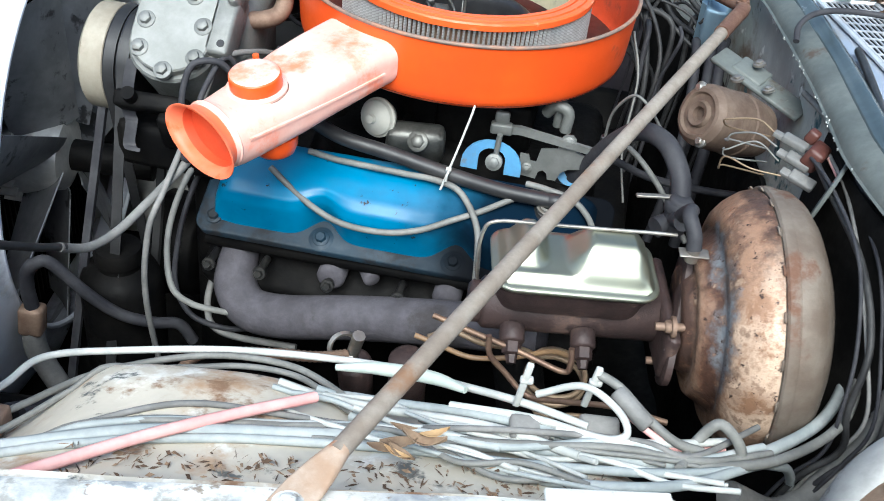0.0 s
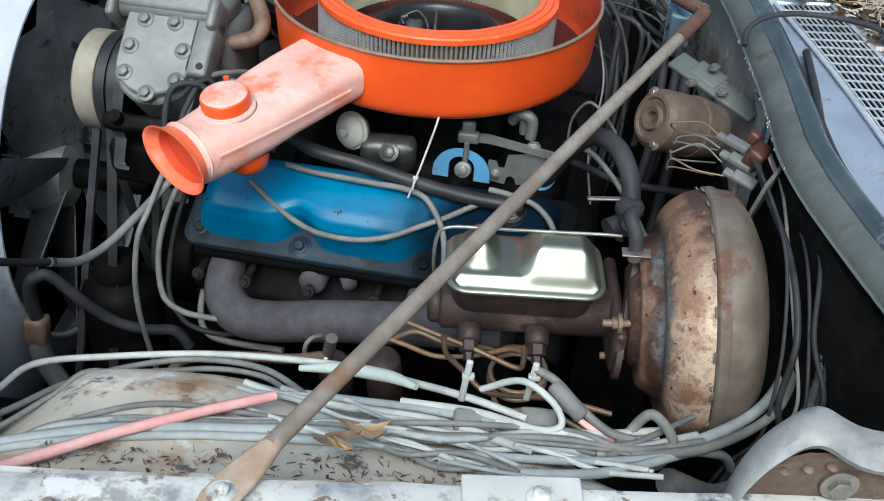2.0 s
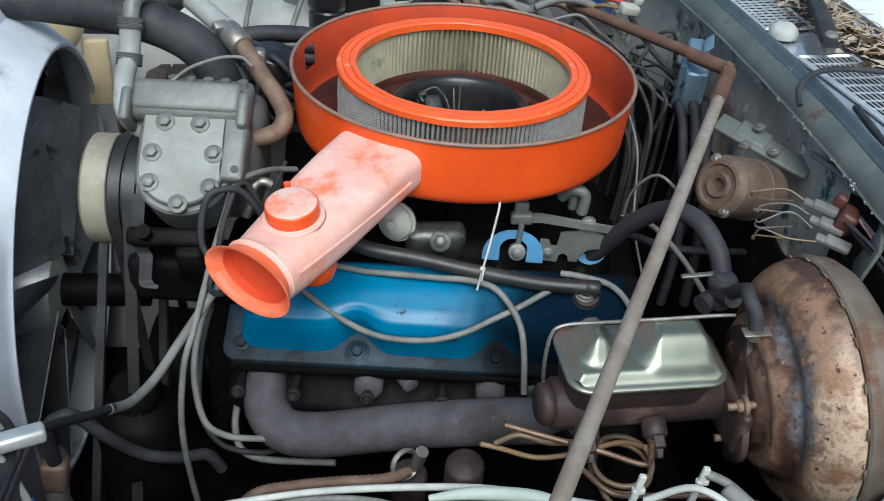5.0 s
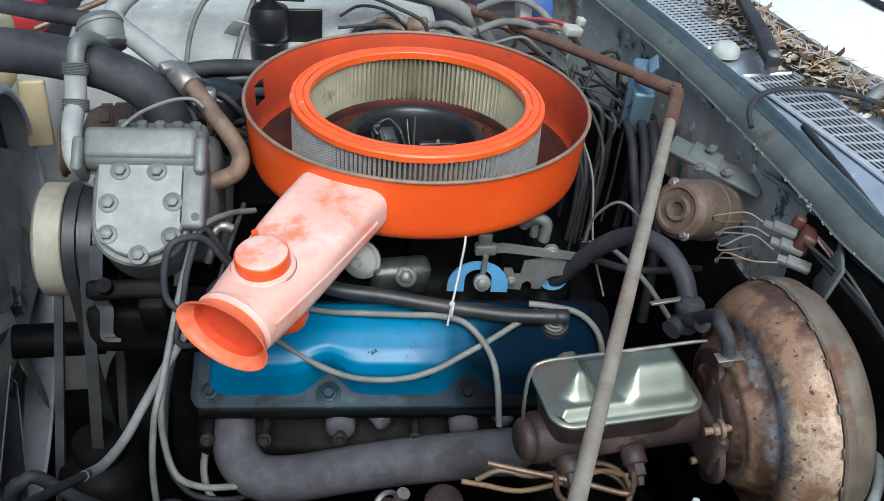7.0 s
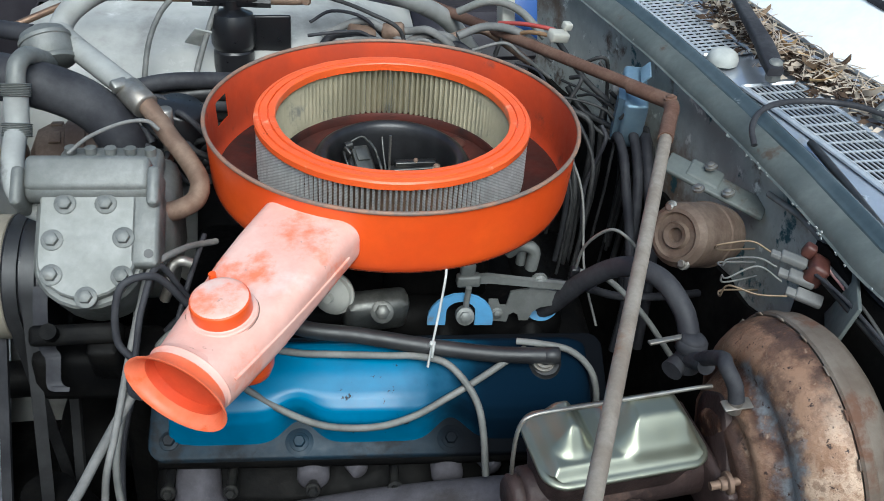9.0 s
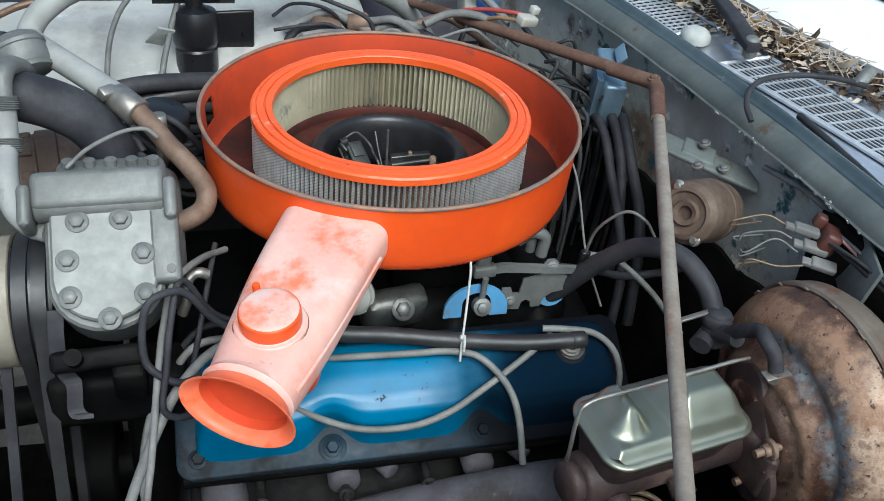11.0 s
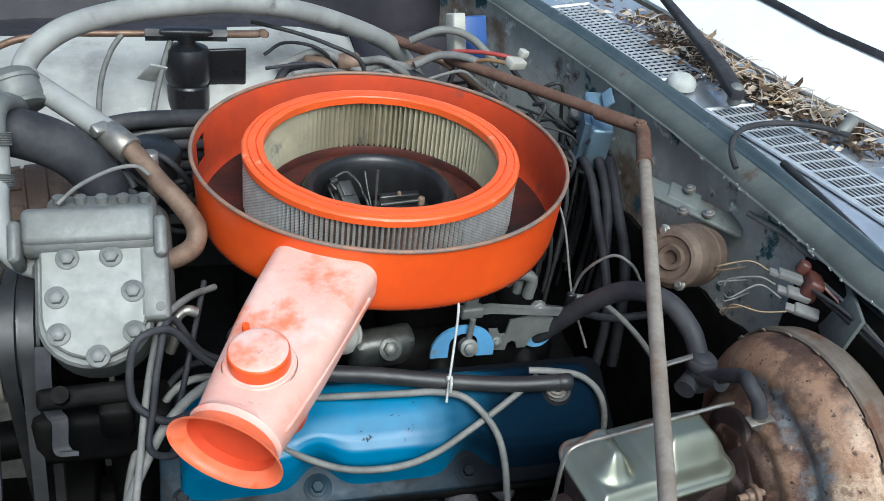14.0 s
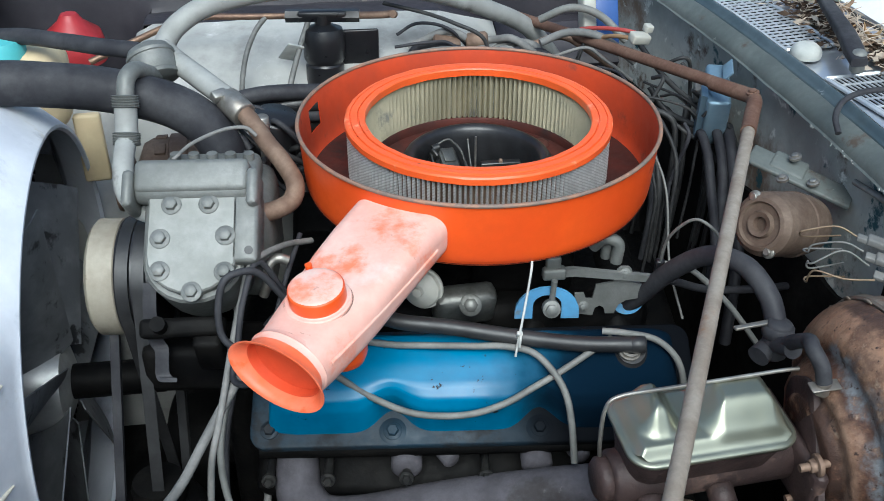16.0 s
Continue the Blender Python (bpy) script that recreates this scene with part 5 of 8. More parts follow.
box(bm, pose(-0.290, -0.085, -0.10, 0, 0, 2), (0.12, 0.12, 0.12), 0.02, 3)
for k in range(5):
    cyl(bm, (-0.335 + 0.02 * k, -0.075, -0.018), (-0.335 + 0.02 * k, -0.075, -0.008), 0.006, n=10)
part("rear_head", bm, ALU, comp)
bm = B()
box(bm, pose(-0.31, -0.235, -0.125, 50, 0, 4), (0.085, 0.02, 0.03), 0.005)
cyl(bm, (-0.33, -0.245, -0.117), (-0.33, -0.255, -0.105), 0.008, n=12)
box(bm, pose(-0.285, -0.235, -0.15, 20, 0, 0), (0.03, 0.03, 0.05), 0.006)
box(bm, pose(-0.30, -0.20, -0.19), (0.13, 0.06, 0.06), 0.012)
part("mount", bm, BLOCK, comp, "dark mounting bracket below")
# clutch, pulley and belts on the nose
PA = Vector((0.9995, 0.025, 0.0)).normalized()
PC = Vector((-0.421, -0.138, -0.127))
pm = Matrix.Translation(PC) @ frame_of(PA)
bm = B()
lathe(bm, [(0.0, -0.002), (0.050, -0.002), (0.060, 0.0), (0.0645, 0.004), (0.0645, 0.030), (0.062, 0.032)], pm, 48)
part("clutch", bm, BEIGE, comp, "beige clutch drum with rust stains", smooth=40)
bm = B()
lathe(bm, [(0.050, 0.031), (0.0650, 0.032), (0.066, 0.034), (0.0585, 0.042), (0.066, 0.049), (0.066, 0.052), (0.0585, 0.059), (0.066, 0.066), (0.0655, 0.069), (0.03, 0.070)], pm, 48)
part("pulley", bm, PLASTIC_BLACK, comp, "black two groove pulley", smooth=30)


def belt(name, at, r0, c1, r1, label):
    """A flat-topped belt loop round two pulleys that share the axis PA."""
    b = B()
    pts = []
    c0 = PC + PA * at
    d = (Vector(c1) - c0)
    d -= PA * d.dot(PA)
    ang = math.atan2(d.z, d.y)
    for k in range(25):
        a = ang + radians(90 + 180 * k / 24)
        pts.append((c0, r0, a))
    for k in range(25):
        a = ang + radians(-90 + 180 * k / 24)
        pts.append((c0 + d, r1, a))
    secs = []
    for c, r, a in pts:
        o = Vector((0, math.cos(a), math.sin(a)))
        secs.append([c + o * (r + h) + PA * w for h, w in ((0.0, -0.005), (0.005, -0.0065), (0.005, 0.0065), (0.0, 0.005))])
    rings = [[b.verts.new(p) for p in s] for s in secs]
    for i in range(len(rings)):
        p, q = rings[i], rings[(i + 1) % len(rings)]
        for k in range(4):
            b.faces.new((p[k], p[(k + 1) % 4], q[(k + 1) % 4], q[k]))
    return single(name, b, BLACK_RUBBER, label, "belt", "drive belts", smooth=40)


belt("drive_belt", 0.042, 0.062, (-0.38, -0.05, -0.46), 0.075, "black drive belt from compressor to crank pulley")
belt("drive_belt", 0.059, 0.062, (-0.36, -0.26, -0.52), 0.055, "black drive belt from compressor to the lower pump")
lp = thing("crank_pulley", (-0.37, -0.05, -0.54), "dark stamped crank pulley", "pulley")
bm = B()
cyl(bm, (-0.40, -0.05, -0.46), (-0.33, -0.05, -0.46), 0.075, n=32, bev=0.004)
part("sheave", bm, BLOCK, lp)
bm = B()
cyl(bm, (-0.335, -0.05, -0.46), (-0.27, -0.05, -0.46), 0.03, n=20)
part("hub", bm, BLOCK, lp)
# free run of a worn grey belt in front
bm = B()
loft(bm, [[Vector((x + w, y, z)) + Vector((0, -h, h)) for w, h in ((-0.005, 0), (0.005, 0), (0.005, 0.005), (-0.005, 0.005))] for x, y, z in ((-0.405, -0.17, -0.175), (-0.408, -0.24, -0.33), (-0.412, -0.30, -0.48), (-0.414, -0.33, -0.56))])
single("fan_belt", bm, HOSE_DUSTY, "worn grey fan belt run", "belt", "drive belts")

# ---- power steering pump reservoir ----
ps = thing("steering_pump", (-0.36, -0.25, -0.56), "dark oily power steering pump reservoir with a round cap", "pump")
bm = B()
lathe(bm, [(0.048, -0.20), (0.052, -0.18), (0.052, -0.045), (0.046, -0.030), (0.028, -0.022), (0.026, -0.010)], Matrix.Translation((-0.365, -0.248, -0.335)), 28)
part("reservoir", bm, BLOCK, ps)
bm = B()
lathe(bm, [(0.030, -0.014), (0.031, -0.002), (0.028, 0.006), (0.0, 0.008)], Matrix.Translation((-0.365, -0.248, -0.335)), 24)
part("cap", bm, BLOCK, ps)

# ---- refrigerant lines ----
ln = thing("suction_line", (-0.37, -0.05, -0.02), "dusty silver refrigerant line with a muffler can", "refrigerant line")
bm = B()
tube(bm, [(-0.350, -0.142, -0.045), (-0.368, -0.130, -0.044), (-0.384, -0.112, -0.034), (-0.390, -0.085, -0.014), (-0.391, -0.050, 0.004)], 0.0115, 14, 8)
part("lower_pipe", bm, HOSE_PALE, ln)
bm = B()
tube(bm, [(-0.391, -0.055, 0.000), (-0.391, -0.045, 0.020), (-0.3905, -0.038, 0.038)], 0.0125, 14, 8)
part("hose_sleeve", bm, HOSE_PALE, ln)
for a, b in (((-0.391, -0.059, -0.006), (-0.391, -0.052, 0.006)), ((-0.3905, -0.041, 0.031), (-0.3905, -0.035, 0.043))):
    bm = B()
    tube(bm, [a, Vector(a).lerp(Vector(b), 0.5), b], 0.0142, 14, 8, wave=0.10)
    part("crimped_collar", bm, ALU, ln, "crimped metal collar")
bm = B()
tube(bm, [(-0.3905, -0.040, 0.036), (-0.389, -0.026, 0.058), (-0.385, -0.004, 0.060), (-0.381, 0.022, 0.046), (-0.379, 0.050, 0.030)], 0.0098, 14, 8)
part("upper_pipe", bm, ALU, ln, "dusty metal pipe into the muffler can")
bm = B()
MU = Matrix.Translation((-0.386, 0.072, 0.040)) @ frame_of((0.30, -0.55, -0.62))
lathe(bm, [(0.0, -0.020), (0.016, -0.019), (0.0250, -0.014), (0.0275, -0.008), (0.0290, -0.007), (0.0290, -0.003), (0.0275, -0.002), (0.0275, 0.014), (0.0262, 0.018), (0.0275, 0.020), (0.0270, 0.024), (0.020, 0.027), (0.0, 0.028)], MU, 32)
part("muffler", bm, ALU, ln, "dusty metal muffler can with a teal paint dab")
bm = B()
grid(bm, 6, 4, lambda i, j: MU @ Vector((0.0279 * math.cos(radians(200 + 40 * i)), 0.0279 * math.sin(radians(200 + 40 * i)), -0.001 + 0.012 * j)))
thicken(bm, 0.0004)
part("paint_dab", bm, TURQUOISE, ln, "faded teal paint dab")
bm = B()
tube(bm, [(-0.400, 0.078, 0.050), (-0.450, 0.092, 0.050), (-0.502, 0.12, 0.046), (-0.571, 0.15, 0.042), (-0.64, 0.17, 0.03)], 0.0105, 12, 8)
part("hose", bm, HOSE_DUSTY, ln)

dl = thing("discharge_line", (-0.29, 0.02, 0.0), "brown and grey refrigerant line curving behind the compressor", "refrigerant line")
bm = B()
tube(bm, [(-0.240, -0.125, -0.056), (-0.222, -0.115, -0.056), (-0.208, -0.102, -0.052), (-0.206, -0.085, -0.040), (-0.222, -0.060, -0.026), (-0.240, -0.038, -0.015), (-0.258, -0.014, -0.002), (-0.272, 0.0, 0.008)], 0.0105, 14, 8)
part("metal_pipe", bm, STEEL_RUST, dl, "brown metal pipe end")
bm = B()
cyl(bm, (-0.268, -0.005, 0.004), (-0.292, 0.020, 0.014), 0.0155, n=18, bev=0.002)
box(bm, pose(-0.298, 0.010, 0.022, 30, 0, 40), (0.018, 0.012, 0.012), 0.002)
part("clamp", bm, STEEL, dl, "screw clamp")
bm = B()
tube(bm, [(-0.285, 0.015, 0.012), (-0.326, 0.050, 0.026), (-0.360, 0.085, 0.034), (-0.378, 0.112, 0.036), (-0.380, 0.126, 0.044), (-0.365, 0.137, 0.061), (-0.332, 0.156, 0.077), (-0.278, 0.190, 0.082), (-0.207, 0.235, 0.076), (-0.138, 0.278, 0.064), (-0.054, 0.332, 0.035), (0.033, 0.386, -0.009), (0.101, 0.429, -0.056), (0.15, 0.45, -0.12)], 0.0135, 14, 8)
part("rubber_hose", bm, HOSE_PALE, dl, "pale dusty rubber hose arching over to the firewall")

bm = B()
tube(bm, [(-0.60, -0.05, 0.02), (-0.570, -0.035, 0.045), (-0.535, -0.022, 0.052), (-0.477, -0.010, 0.045), (-0.418, 0.0, 0.034), (-0.357, 0.003, 0.016), (-0.318, 0.0, -0.008), (-0.296, -0.008, -0.045), (-0.288, -0.012, -0.11)], 0.0255, 18, 8)
rh = thing("radiator_hose", (-0.42, 0.0, 0.0), "thick dusty black upper radiator hose", "hose")
part("hose", bm, HOSE_DUSTY, rh)
bm = B()
cyl(bm, (-0.575, -0.036, 0.041), (-0.562, -0.031, 0.046), 0.028, n=24, bev=0.001)
part("clamp", bm, STEEL, rh, "steel hose clamp")

# ---- alternator low behind the radiator hose ----
al = thing("alternator", (-0.38, 0.12, -0.15), "brown rusty alternator with a steel pulley below the radiator hose", "alternator")
AX = Matrix.Translation((-0.385, 0.125, -0.150)) @ frame_of((math.cos(radians(8)), math.sin(radians(8)), 0))
bm = B()
lathe(bm, [(0.0, -0.055), (0.030, -0.055), (0.052, -0.045), (0.058, -0.032), (0.058, -0.012), (0.062, -0.010), (0.062, 0.012), (0.058, 0.014), (0.058, 0.036), (0.046, 0.052), (0.0, 0.055)], AX, 36)
part("housing", bm, RUST_BROWN, al, smooth=40)
for k in range(10):
    bm = B()
    a = 6.283 * k / 10
    box(bm, AX @ pose(0.0585 * math.cos(a), 0.0585 * math.sin(a), -0.022, 0, 0, math.degrees(a)), (0.004, 0.018, 0.014), 0.001)
    part("cooling_rib", bm, RUST_BROWN, al)
bm = B()
lathe(bm, [(0.010, -0.085), (0.036, -0.085), (0.037, -0.082), (0.028, -0.074), (0.037, -0.066), (0.036, -0.063), (0.012, -0.060), (0.012, -0.050)], AX, 36)
part("pulley", bm, STEEL_RUST, al, "rusting steel pulley", smooth=40)
bm = B()
tube(bm, [(-0.37, 0.10, -0.20), (-0.34, 0.08, -0.22), (-0.28, 0.05, -0.24)], 0.012, 8, 5)
bolt(bm, AX @ Vector((0.058, 0.03, 0.0)), (0, 0, 1), 0.007, 0.006)
part("bracket", bm, BLOCK, al, "black oily bracket to the engine")

# ---- fan shroud, radiator and fan ----
SC = Vector((-0.49, -0.076, -0.278))
SN = Vector((math.cos(radians(8.3)), math.sin(radians(8.3)), -0.03)).normalized()
SU = Vector((-SN.y, SN.x, 0)).normalized()
SV = SN.cross(SU)
NR = 120


def shroud_at(a, r, off):
    return SC + SN * off + SU * (r * math.cos(a)) + SV * (r * math.sin(a))


def panel_edge(a):
    """Rounded rectangle of the shroud panel."""
    c, d = abs(math.cos(a)), math.sin(a)
    wide = 0.390 if math.cos(a) > 0 else 0.462
    return max(0.334, ((c / wide) ** 9 + (abs(d) / (0.276 if d > 0 else 0.36)) ** 9) ** (-1 / 9))


def panel_off(a, f):
    """How far the panel lies in front, f from the ring to its edge."""
    near_side = max(0.0, min(1.0, (math.degrees(a) - 128) / 16)) if math.degrees(a) < 250 else 0.0
    return -0.052 * (1 - near_side) - 0.020 * near_side - (0.028 + 0.026 * near_side) * f


secs = []
for name, f in (("lip", 0), ("lip", 1), ("lip", 2), ("lip", 3), ("strip", 0.25), ("strip", 0.6), ("strip", 1.0), ("panel", 0.0), ("panel", 0.3), ("panel", 0.6), ("panel", 0.9), ("panel", 1.0), ("edge", 0.5), ("edge", 1.0)):
    s = []
    for i in range(NR):
        a = 6.283185 * i / NR
        o1 = panel_off(a, 0.0)
        if name == "lip":
            r, off = ((0.270, -0.004), (0.273, 0.0), (0.277, 0.0), (0.280, -0.003))[int(f)]
        elif name == "strip":
            r, off = 0.280 + 0.034 * f, -0.003 + (o1 + 0.008) * f
        elif name == "panel":
            r, off = 0.327 + (panel_edge(a) - 0.327) * f, panel_off(a, f)
        else:
            r, off = panel_edge(a) + 0.004 * f, panel_off(a, 1.0) - 0.020 * f
        s.append(shroud_at(a, r, off))
    secs.append(s)
bm = B()
loft(bm, secs, cap=False)
shroud = thing("fan_shroud", SC + Vector((-0.05, 0, -0.33)), "chalky grey plastic fan shroud round the fan", "fan shroud")
thicken(bm, 0.0025)
part("shroud_shell", bm, SHROUD, shroud, smooth=28)
for a0, a1, a2 in ((141, 149.5, 151.5), (148, 155.5, 157), (166.5, 168.5, 166.5), (181, 183, 183)):
    bm = B()
    pts = []
    for k in range(9):
        f = k / 8
        a = radians(a0 * (1 - f) * (1 - 2 * f) + a1 * 4 * f * (1 - f) + a2 * f * (2 * f - 1))
        g = -0.15 + 1.15 * f
        r = 0.327 + (panel_edge(a) - 0.327) * g if g > 0 else 0.327 + 0.13 * g
        off = panel_off(a, max(g, 0.0)) + (0.0 if g > 0 else -0.06 * g)
        pts.append(shroud_at(a, r, off + 0.001))
    tube(bm, pts, lambda s: 0.0012 + 0.0028 * min(1, 5 * s), 8, 3)
    part("rib", bm, SHROUD_RIB, shroud, "rib with yellowish dust")
bm = B()
lathe(bm, [(0.012, 0.0), (0.011, 0.0012), (0.0, 0.0014)], Matrix.Translation(shroud_at(radians(127), 0.327 + 0.35 * (panel_edge(radians(127)) - 0.327), panel_off(radians(127), 0.35) + 0.0005)) @ frame_of(SN + SV * 0.3), 20)
part("plug", bm, HOSE_DUSTY, shroud, "dark grey plug in the shroud panel")
rad = thing("radiator", car(-0.60, -0.05, -0.62), "old radiator with an oxidised top tank", "radiator")
bm = B()
for k in range(60):
    v = -0.44 + 0.85 * k / 59
    loft(bm, [[car(-0.60 + dx, v + dy, z) for dx, dy in ((0, 0), (-0.045, 0), (-0.045, 0.004), (0, 0.004))] for z in (-0.60, -0.06)])
tagged(part("core", bm, BLOCK, rad, smooth=0), kind="stuff")
bm = B()
loft(bm, [rrect(car(-0.632, -0.02, z), (math.cos(TURN), math.sin(TURN), 0), (-math.sin(TURN), math.cos(TURN), 0), w, l, 0.03, 5) for z, w, l in ((-0.07, 0.085, 0.84), (-0.065, 0.098, 0.85), (-0.058, 0.098, 0.85), (-0.055, 0.088, 0.83), (-0.012, 0.084, 0.82), (0.004, 0.07, 0.80), (0.008, 0.045, 0.77))])
part("top_tank", bm, TANK, rad, "oxidised black top tank with green stains", smooth=40)
bm = B()
loft(bm, [rrect(car(-0.590, -0.335, z), (math.cos(TURN), math.sin(TURN), 0), (-math.sin(TURN), math.cos(TURN), 0), w, l, 0.03, 6) for z, w, l in ((-0.07, 0.085, 0.22), (-0.012, 0.088, 0.225), (0.004, 0.076, 0.213), (0.010, 0.05, 0.185))])
part("tank_end", bm, TANK, rad, "bulged end of the top tank", smooth=40)
bm = B()
lathe(bm, [(0.020, -0.03), (0.020, 0.010), (0.030, 0.014), (0.031, 0.024), (0.026, 0.025), (0.022, 0.020), (0.022, 0.0), (0.0, 0.0)], Matrix.Translation((-0.602, -0.137, 0.002)) @ frame_of((0.08, -0.02, 1)), 32)
part("filler_neck", bm, BRASS, rad, "open tarnished filler neck without a cap")
for x, y, z in ((-0.534, -0.328, 0.006), (-0.62, -0.02, 0.010)):
    bm = B()
    bolt(bm, (x, y, z), (0.2, -0.2, 1), 0.009, 0.010)
    part("bolt", bm, STEEL_RUST, rad)
for v in (-0.33, -0.22):
    bm = B()
    box(bm, Matrix.Translation(car(-0.61, v, 0.006)) @ pose(0, 0, 0, 0, 8, 8), (0.035, 0.026, 0.002), 0.0005)
    part("sticker", bm, WIRE_WHITE, rad, "torn white sticker")
fan = thing("cooling_fan", SC + Vector((0.0, 0, -0.20)), "grey steel engine fan at rest behind the shroud", "fan")
bm = B()
FC = SC + SN * -0.035 + Vector((-0.004, -0.020, -0.034))
lathe(bm, [(0.0, 0.03), (0.03, 0.03), (0.05, 0.022), (0.055, 0.0), (0.062, -0.03), (0.062, -0.05), (0.0, -0.052)], Matrix.Translation(FC) @ frame_of(SN), 32)
hub = part("clutch_hub", bm, LEAD, fan, "finned aluminium fan clutch")
for k in range(24):
    a = 6.283 * k / 24
    bm = B()
    box(bm, Matrix.Translation(FC + (SU * math.cos(a) + SV * math.sin(a)) * 0.066 + SN * -0.040) @ frame_of(SN) @ pose(0, 0, 0, 0, 0, math.degrees(a)), (0.016, 0.004, 0.022), 0.0)
    part("fin", bm, LEAD, hub, smooth=0)
bm = B()
cyl(bm, FC, FC + SN * 0.14, 0.022, n=16)
part("shaft", bm, BLOCK, fan)
for k in range(7):
    a = radians(54 + 51.43 * k)
    ra = SU * math.cos(a) + SV * math.sin(a)
    ta = SN.cross(ra)
    bm = B()

    def blade(i, j, ra=ra, ta=ta):
        r = 0.045 + 0.203 * i
        w = (0.030 + 0.026 * i) * (j - 0.5) * 2
        return FC + ra * r + ta * w + SN * (-0.030 * (j - 0.5) * 2.2 + 0.012 * (1 - (2 * j - 1) ** 2))
    grid(bm, 8, 6, blade)
    thicken(bm, 0.0018)
    part("blade", bm, FAN_PAINT, fan)

# ---- battery ----
bat = thing("battery", (-0.3880, -0.7410, -0.2070), "black car battery with a blue label and a clamped terminal", "battery")
bm = B()
box(bm, pose(-0.4030, -0.7340, -0.1070, 0, 0, 5), (0.255, 0.15, 0.195), 0.006)
part("case", bm, PLASTIC_BLACK, bat)
bm = B()
box(bm, pose(-0.4030, -0.7340, -0.0120, 0, 0, 5), (0.25, 0.145, 0.014), 0.004)
part("top_cover", bm, PLASTIC_BLACK, bat)
bm = B()
box(bm, pose(-0.2745, -0.7260, -0.1070, 0, 0, 5), (0.003, 0.10, 0.13), 0.001)
lab = part("side_label", bm, BLUE_LABEL, bat, "blue side label")
bm = B()
lathe(bm, [(0.014, 0), (0.014, 0.001), (0.009, 0.001), (0.009, 0)], Matrix.Translation((-0.2720, -0.7480, -0.0720)) @ frame_of((1, -0.09, 0)), 24, False, False)
box(bm, pose(-0.2720, -0.7110, -0.0820, 0, 0, 5), (0.002, 0.006, 0.03), 0.0004)
part("printed_marks", bm, WHITE_PLASTIC, lab, "small white printed marks")
bm = B()
box(bm, pose(-0.2742, -0.7440, -0.0290, 0, 0, 5), (0.003, 0.03, 0.016), 0.001)
part("white_label", bm, WHITE_PLASTIC, bat)
bm = B()
lathe(bm, [(0.0105, 0), (0.0095, 0.020), (0.0, 0.021)], Matrix.Translation((-0.3090, -0.6820, -0.0080)), 20)
part("post", bm, LEAD, bat)
bm = B()
lathe(bm, [(0.0165, 0.0), (0.0165, 0.011), (0.011, 0.012), (0.011, 0.0)], Matrix.Translation((-0.3090, -0.6820, -0.0040)), 24)
box(bm, pose(-0.2870, -0.6680, 0.0020, 0, 0, 30), (0.040, 0.013, 0.011), 0.003)
cyl(bm, (-0.3290, -0.6920, 0.0080), (-0.3290, -0.7120, 0.0080), 0.007, n=6)
part("clamp", bm, LEAD, bat, "bright lead terminal clamp")
bm = B()
box(bm, pose(-0.3450, -0.6740, 0.0020), (0.016, 0.020, 0.008), 0.002)
part("terminal_tag", bm, YELLOW_PLASTIC, bat)
bm = B()
box(bm, pose(-0.4080, -0.7360, -0.2170, 0, 0, 5), (0.30, 0.19, 0.02), 0.004)
box(bm, pose(-0.4080, -0.7360, -0.4020, 0, 0, 5), (0.22, 0.14, 0.36), 0.004)
single("battery_tray", bm, STEEL_RUST, "rusted steel tray under the battery", "tray")

# ---- hood support rods ----
def rod(name, a, b, r, mat_rod, label):
    a, b = Vector(a), Vector(b)
    d = (b - a).normalized()
    t = thing(name, a.lerp(b, 0.5), label, "support rod", "support rods")
    bm = B()
    tube(bm, [a, a.lerp(b, 0.33), a.lerp(b, 0.66), b], r, 16, 6)
    part("rod", bm, mat_rod, t)
    return t, d


S0, S1 = Vector((0.334, 0.042, 0.0)), Vector((0.028, -0.783, -0.059))
st, d = rod("support_rod", S0, S1 - (S1 - S0).normalized() * 0.05, 0.0073, ROD, "dusty brown steel brace from cowl to near fender")
w = d.cross(Vector((0, 0, 1))).normalized()
bm = B()
q0 = S1 - d * 0.055
secs = []
for f, hw, hh in ((0.0, 0.0072, 0.0072), (0.35, 0.011, 0.0045), (0.7, 0.0135, 0.0025), (1.1, 0.0135, 0.0022), (1.3, 0.010, 0.002)):
    secs.append(rrect(q0 + d * 0.055 * f, w, d.cross(w), 2 * hw, 2 * hh, hh * 0.95, 4))
loft(bm, secs)
part("flattened_end", bm, ROD_END, st, "flattened rusty end")
bm = B()
bolt(bm, S1 + Vector((0, 0, 0.002)), (0, 0, 1), 0.0058, 0.006)
lathe(bm, [(0.0105, 0), (0.0105, 0.0022), (0, 0.0022)], Matrix.Translation(S1 + Vector((0, 0, 0.001))), 20)
part("end_bolt", bm, RAIL, st, "pale painted bolt and washer")
st2, d2 = rod("support_rod", S0 + Vector((0.0, 0.006, 0.0)), (0.02, 0.575, -0.062), 0.0078, ROD_DARK, "rust brown steel brace from cowl to far fender")
bm = B()
tube(bm, [S0 + d * 0.085, S0 + d * 0.04, S0 + d * 0.010, S0 + d2 * 0.010, S0 + d2 * 0.04, S0 + d2 * 0.07], 0.0092, 12, 5)
bolt(bm, S0 + Vector((-0.004, 0.0, 0.007)), (-0.2, 0, 1), 0.005, 0.004)
single("rod_bracket", bm, ROD_DARK, "rusted bracket joining both braces at the cowl", "bracket")


def line(name, pts, r, m, label, category="wire", group="", n=8, per=8, wave=0.0):
    b = B()
    tube(b, pts, r, n, per, wave=wave)
    return single(name, b, m, label, category, group, smooth=60)


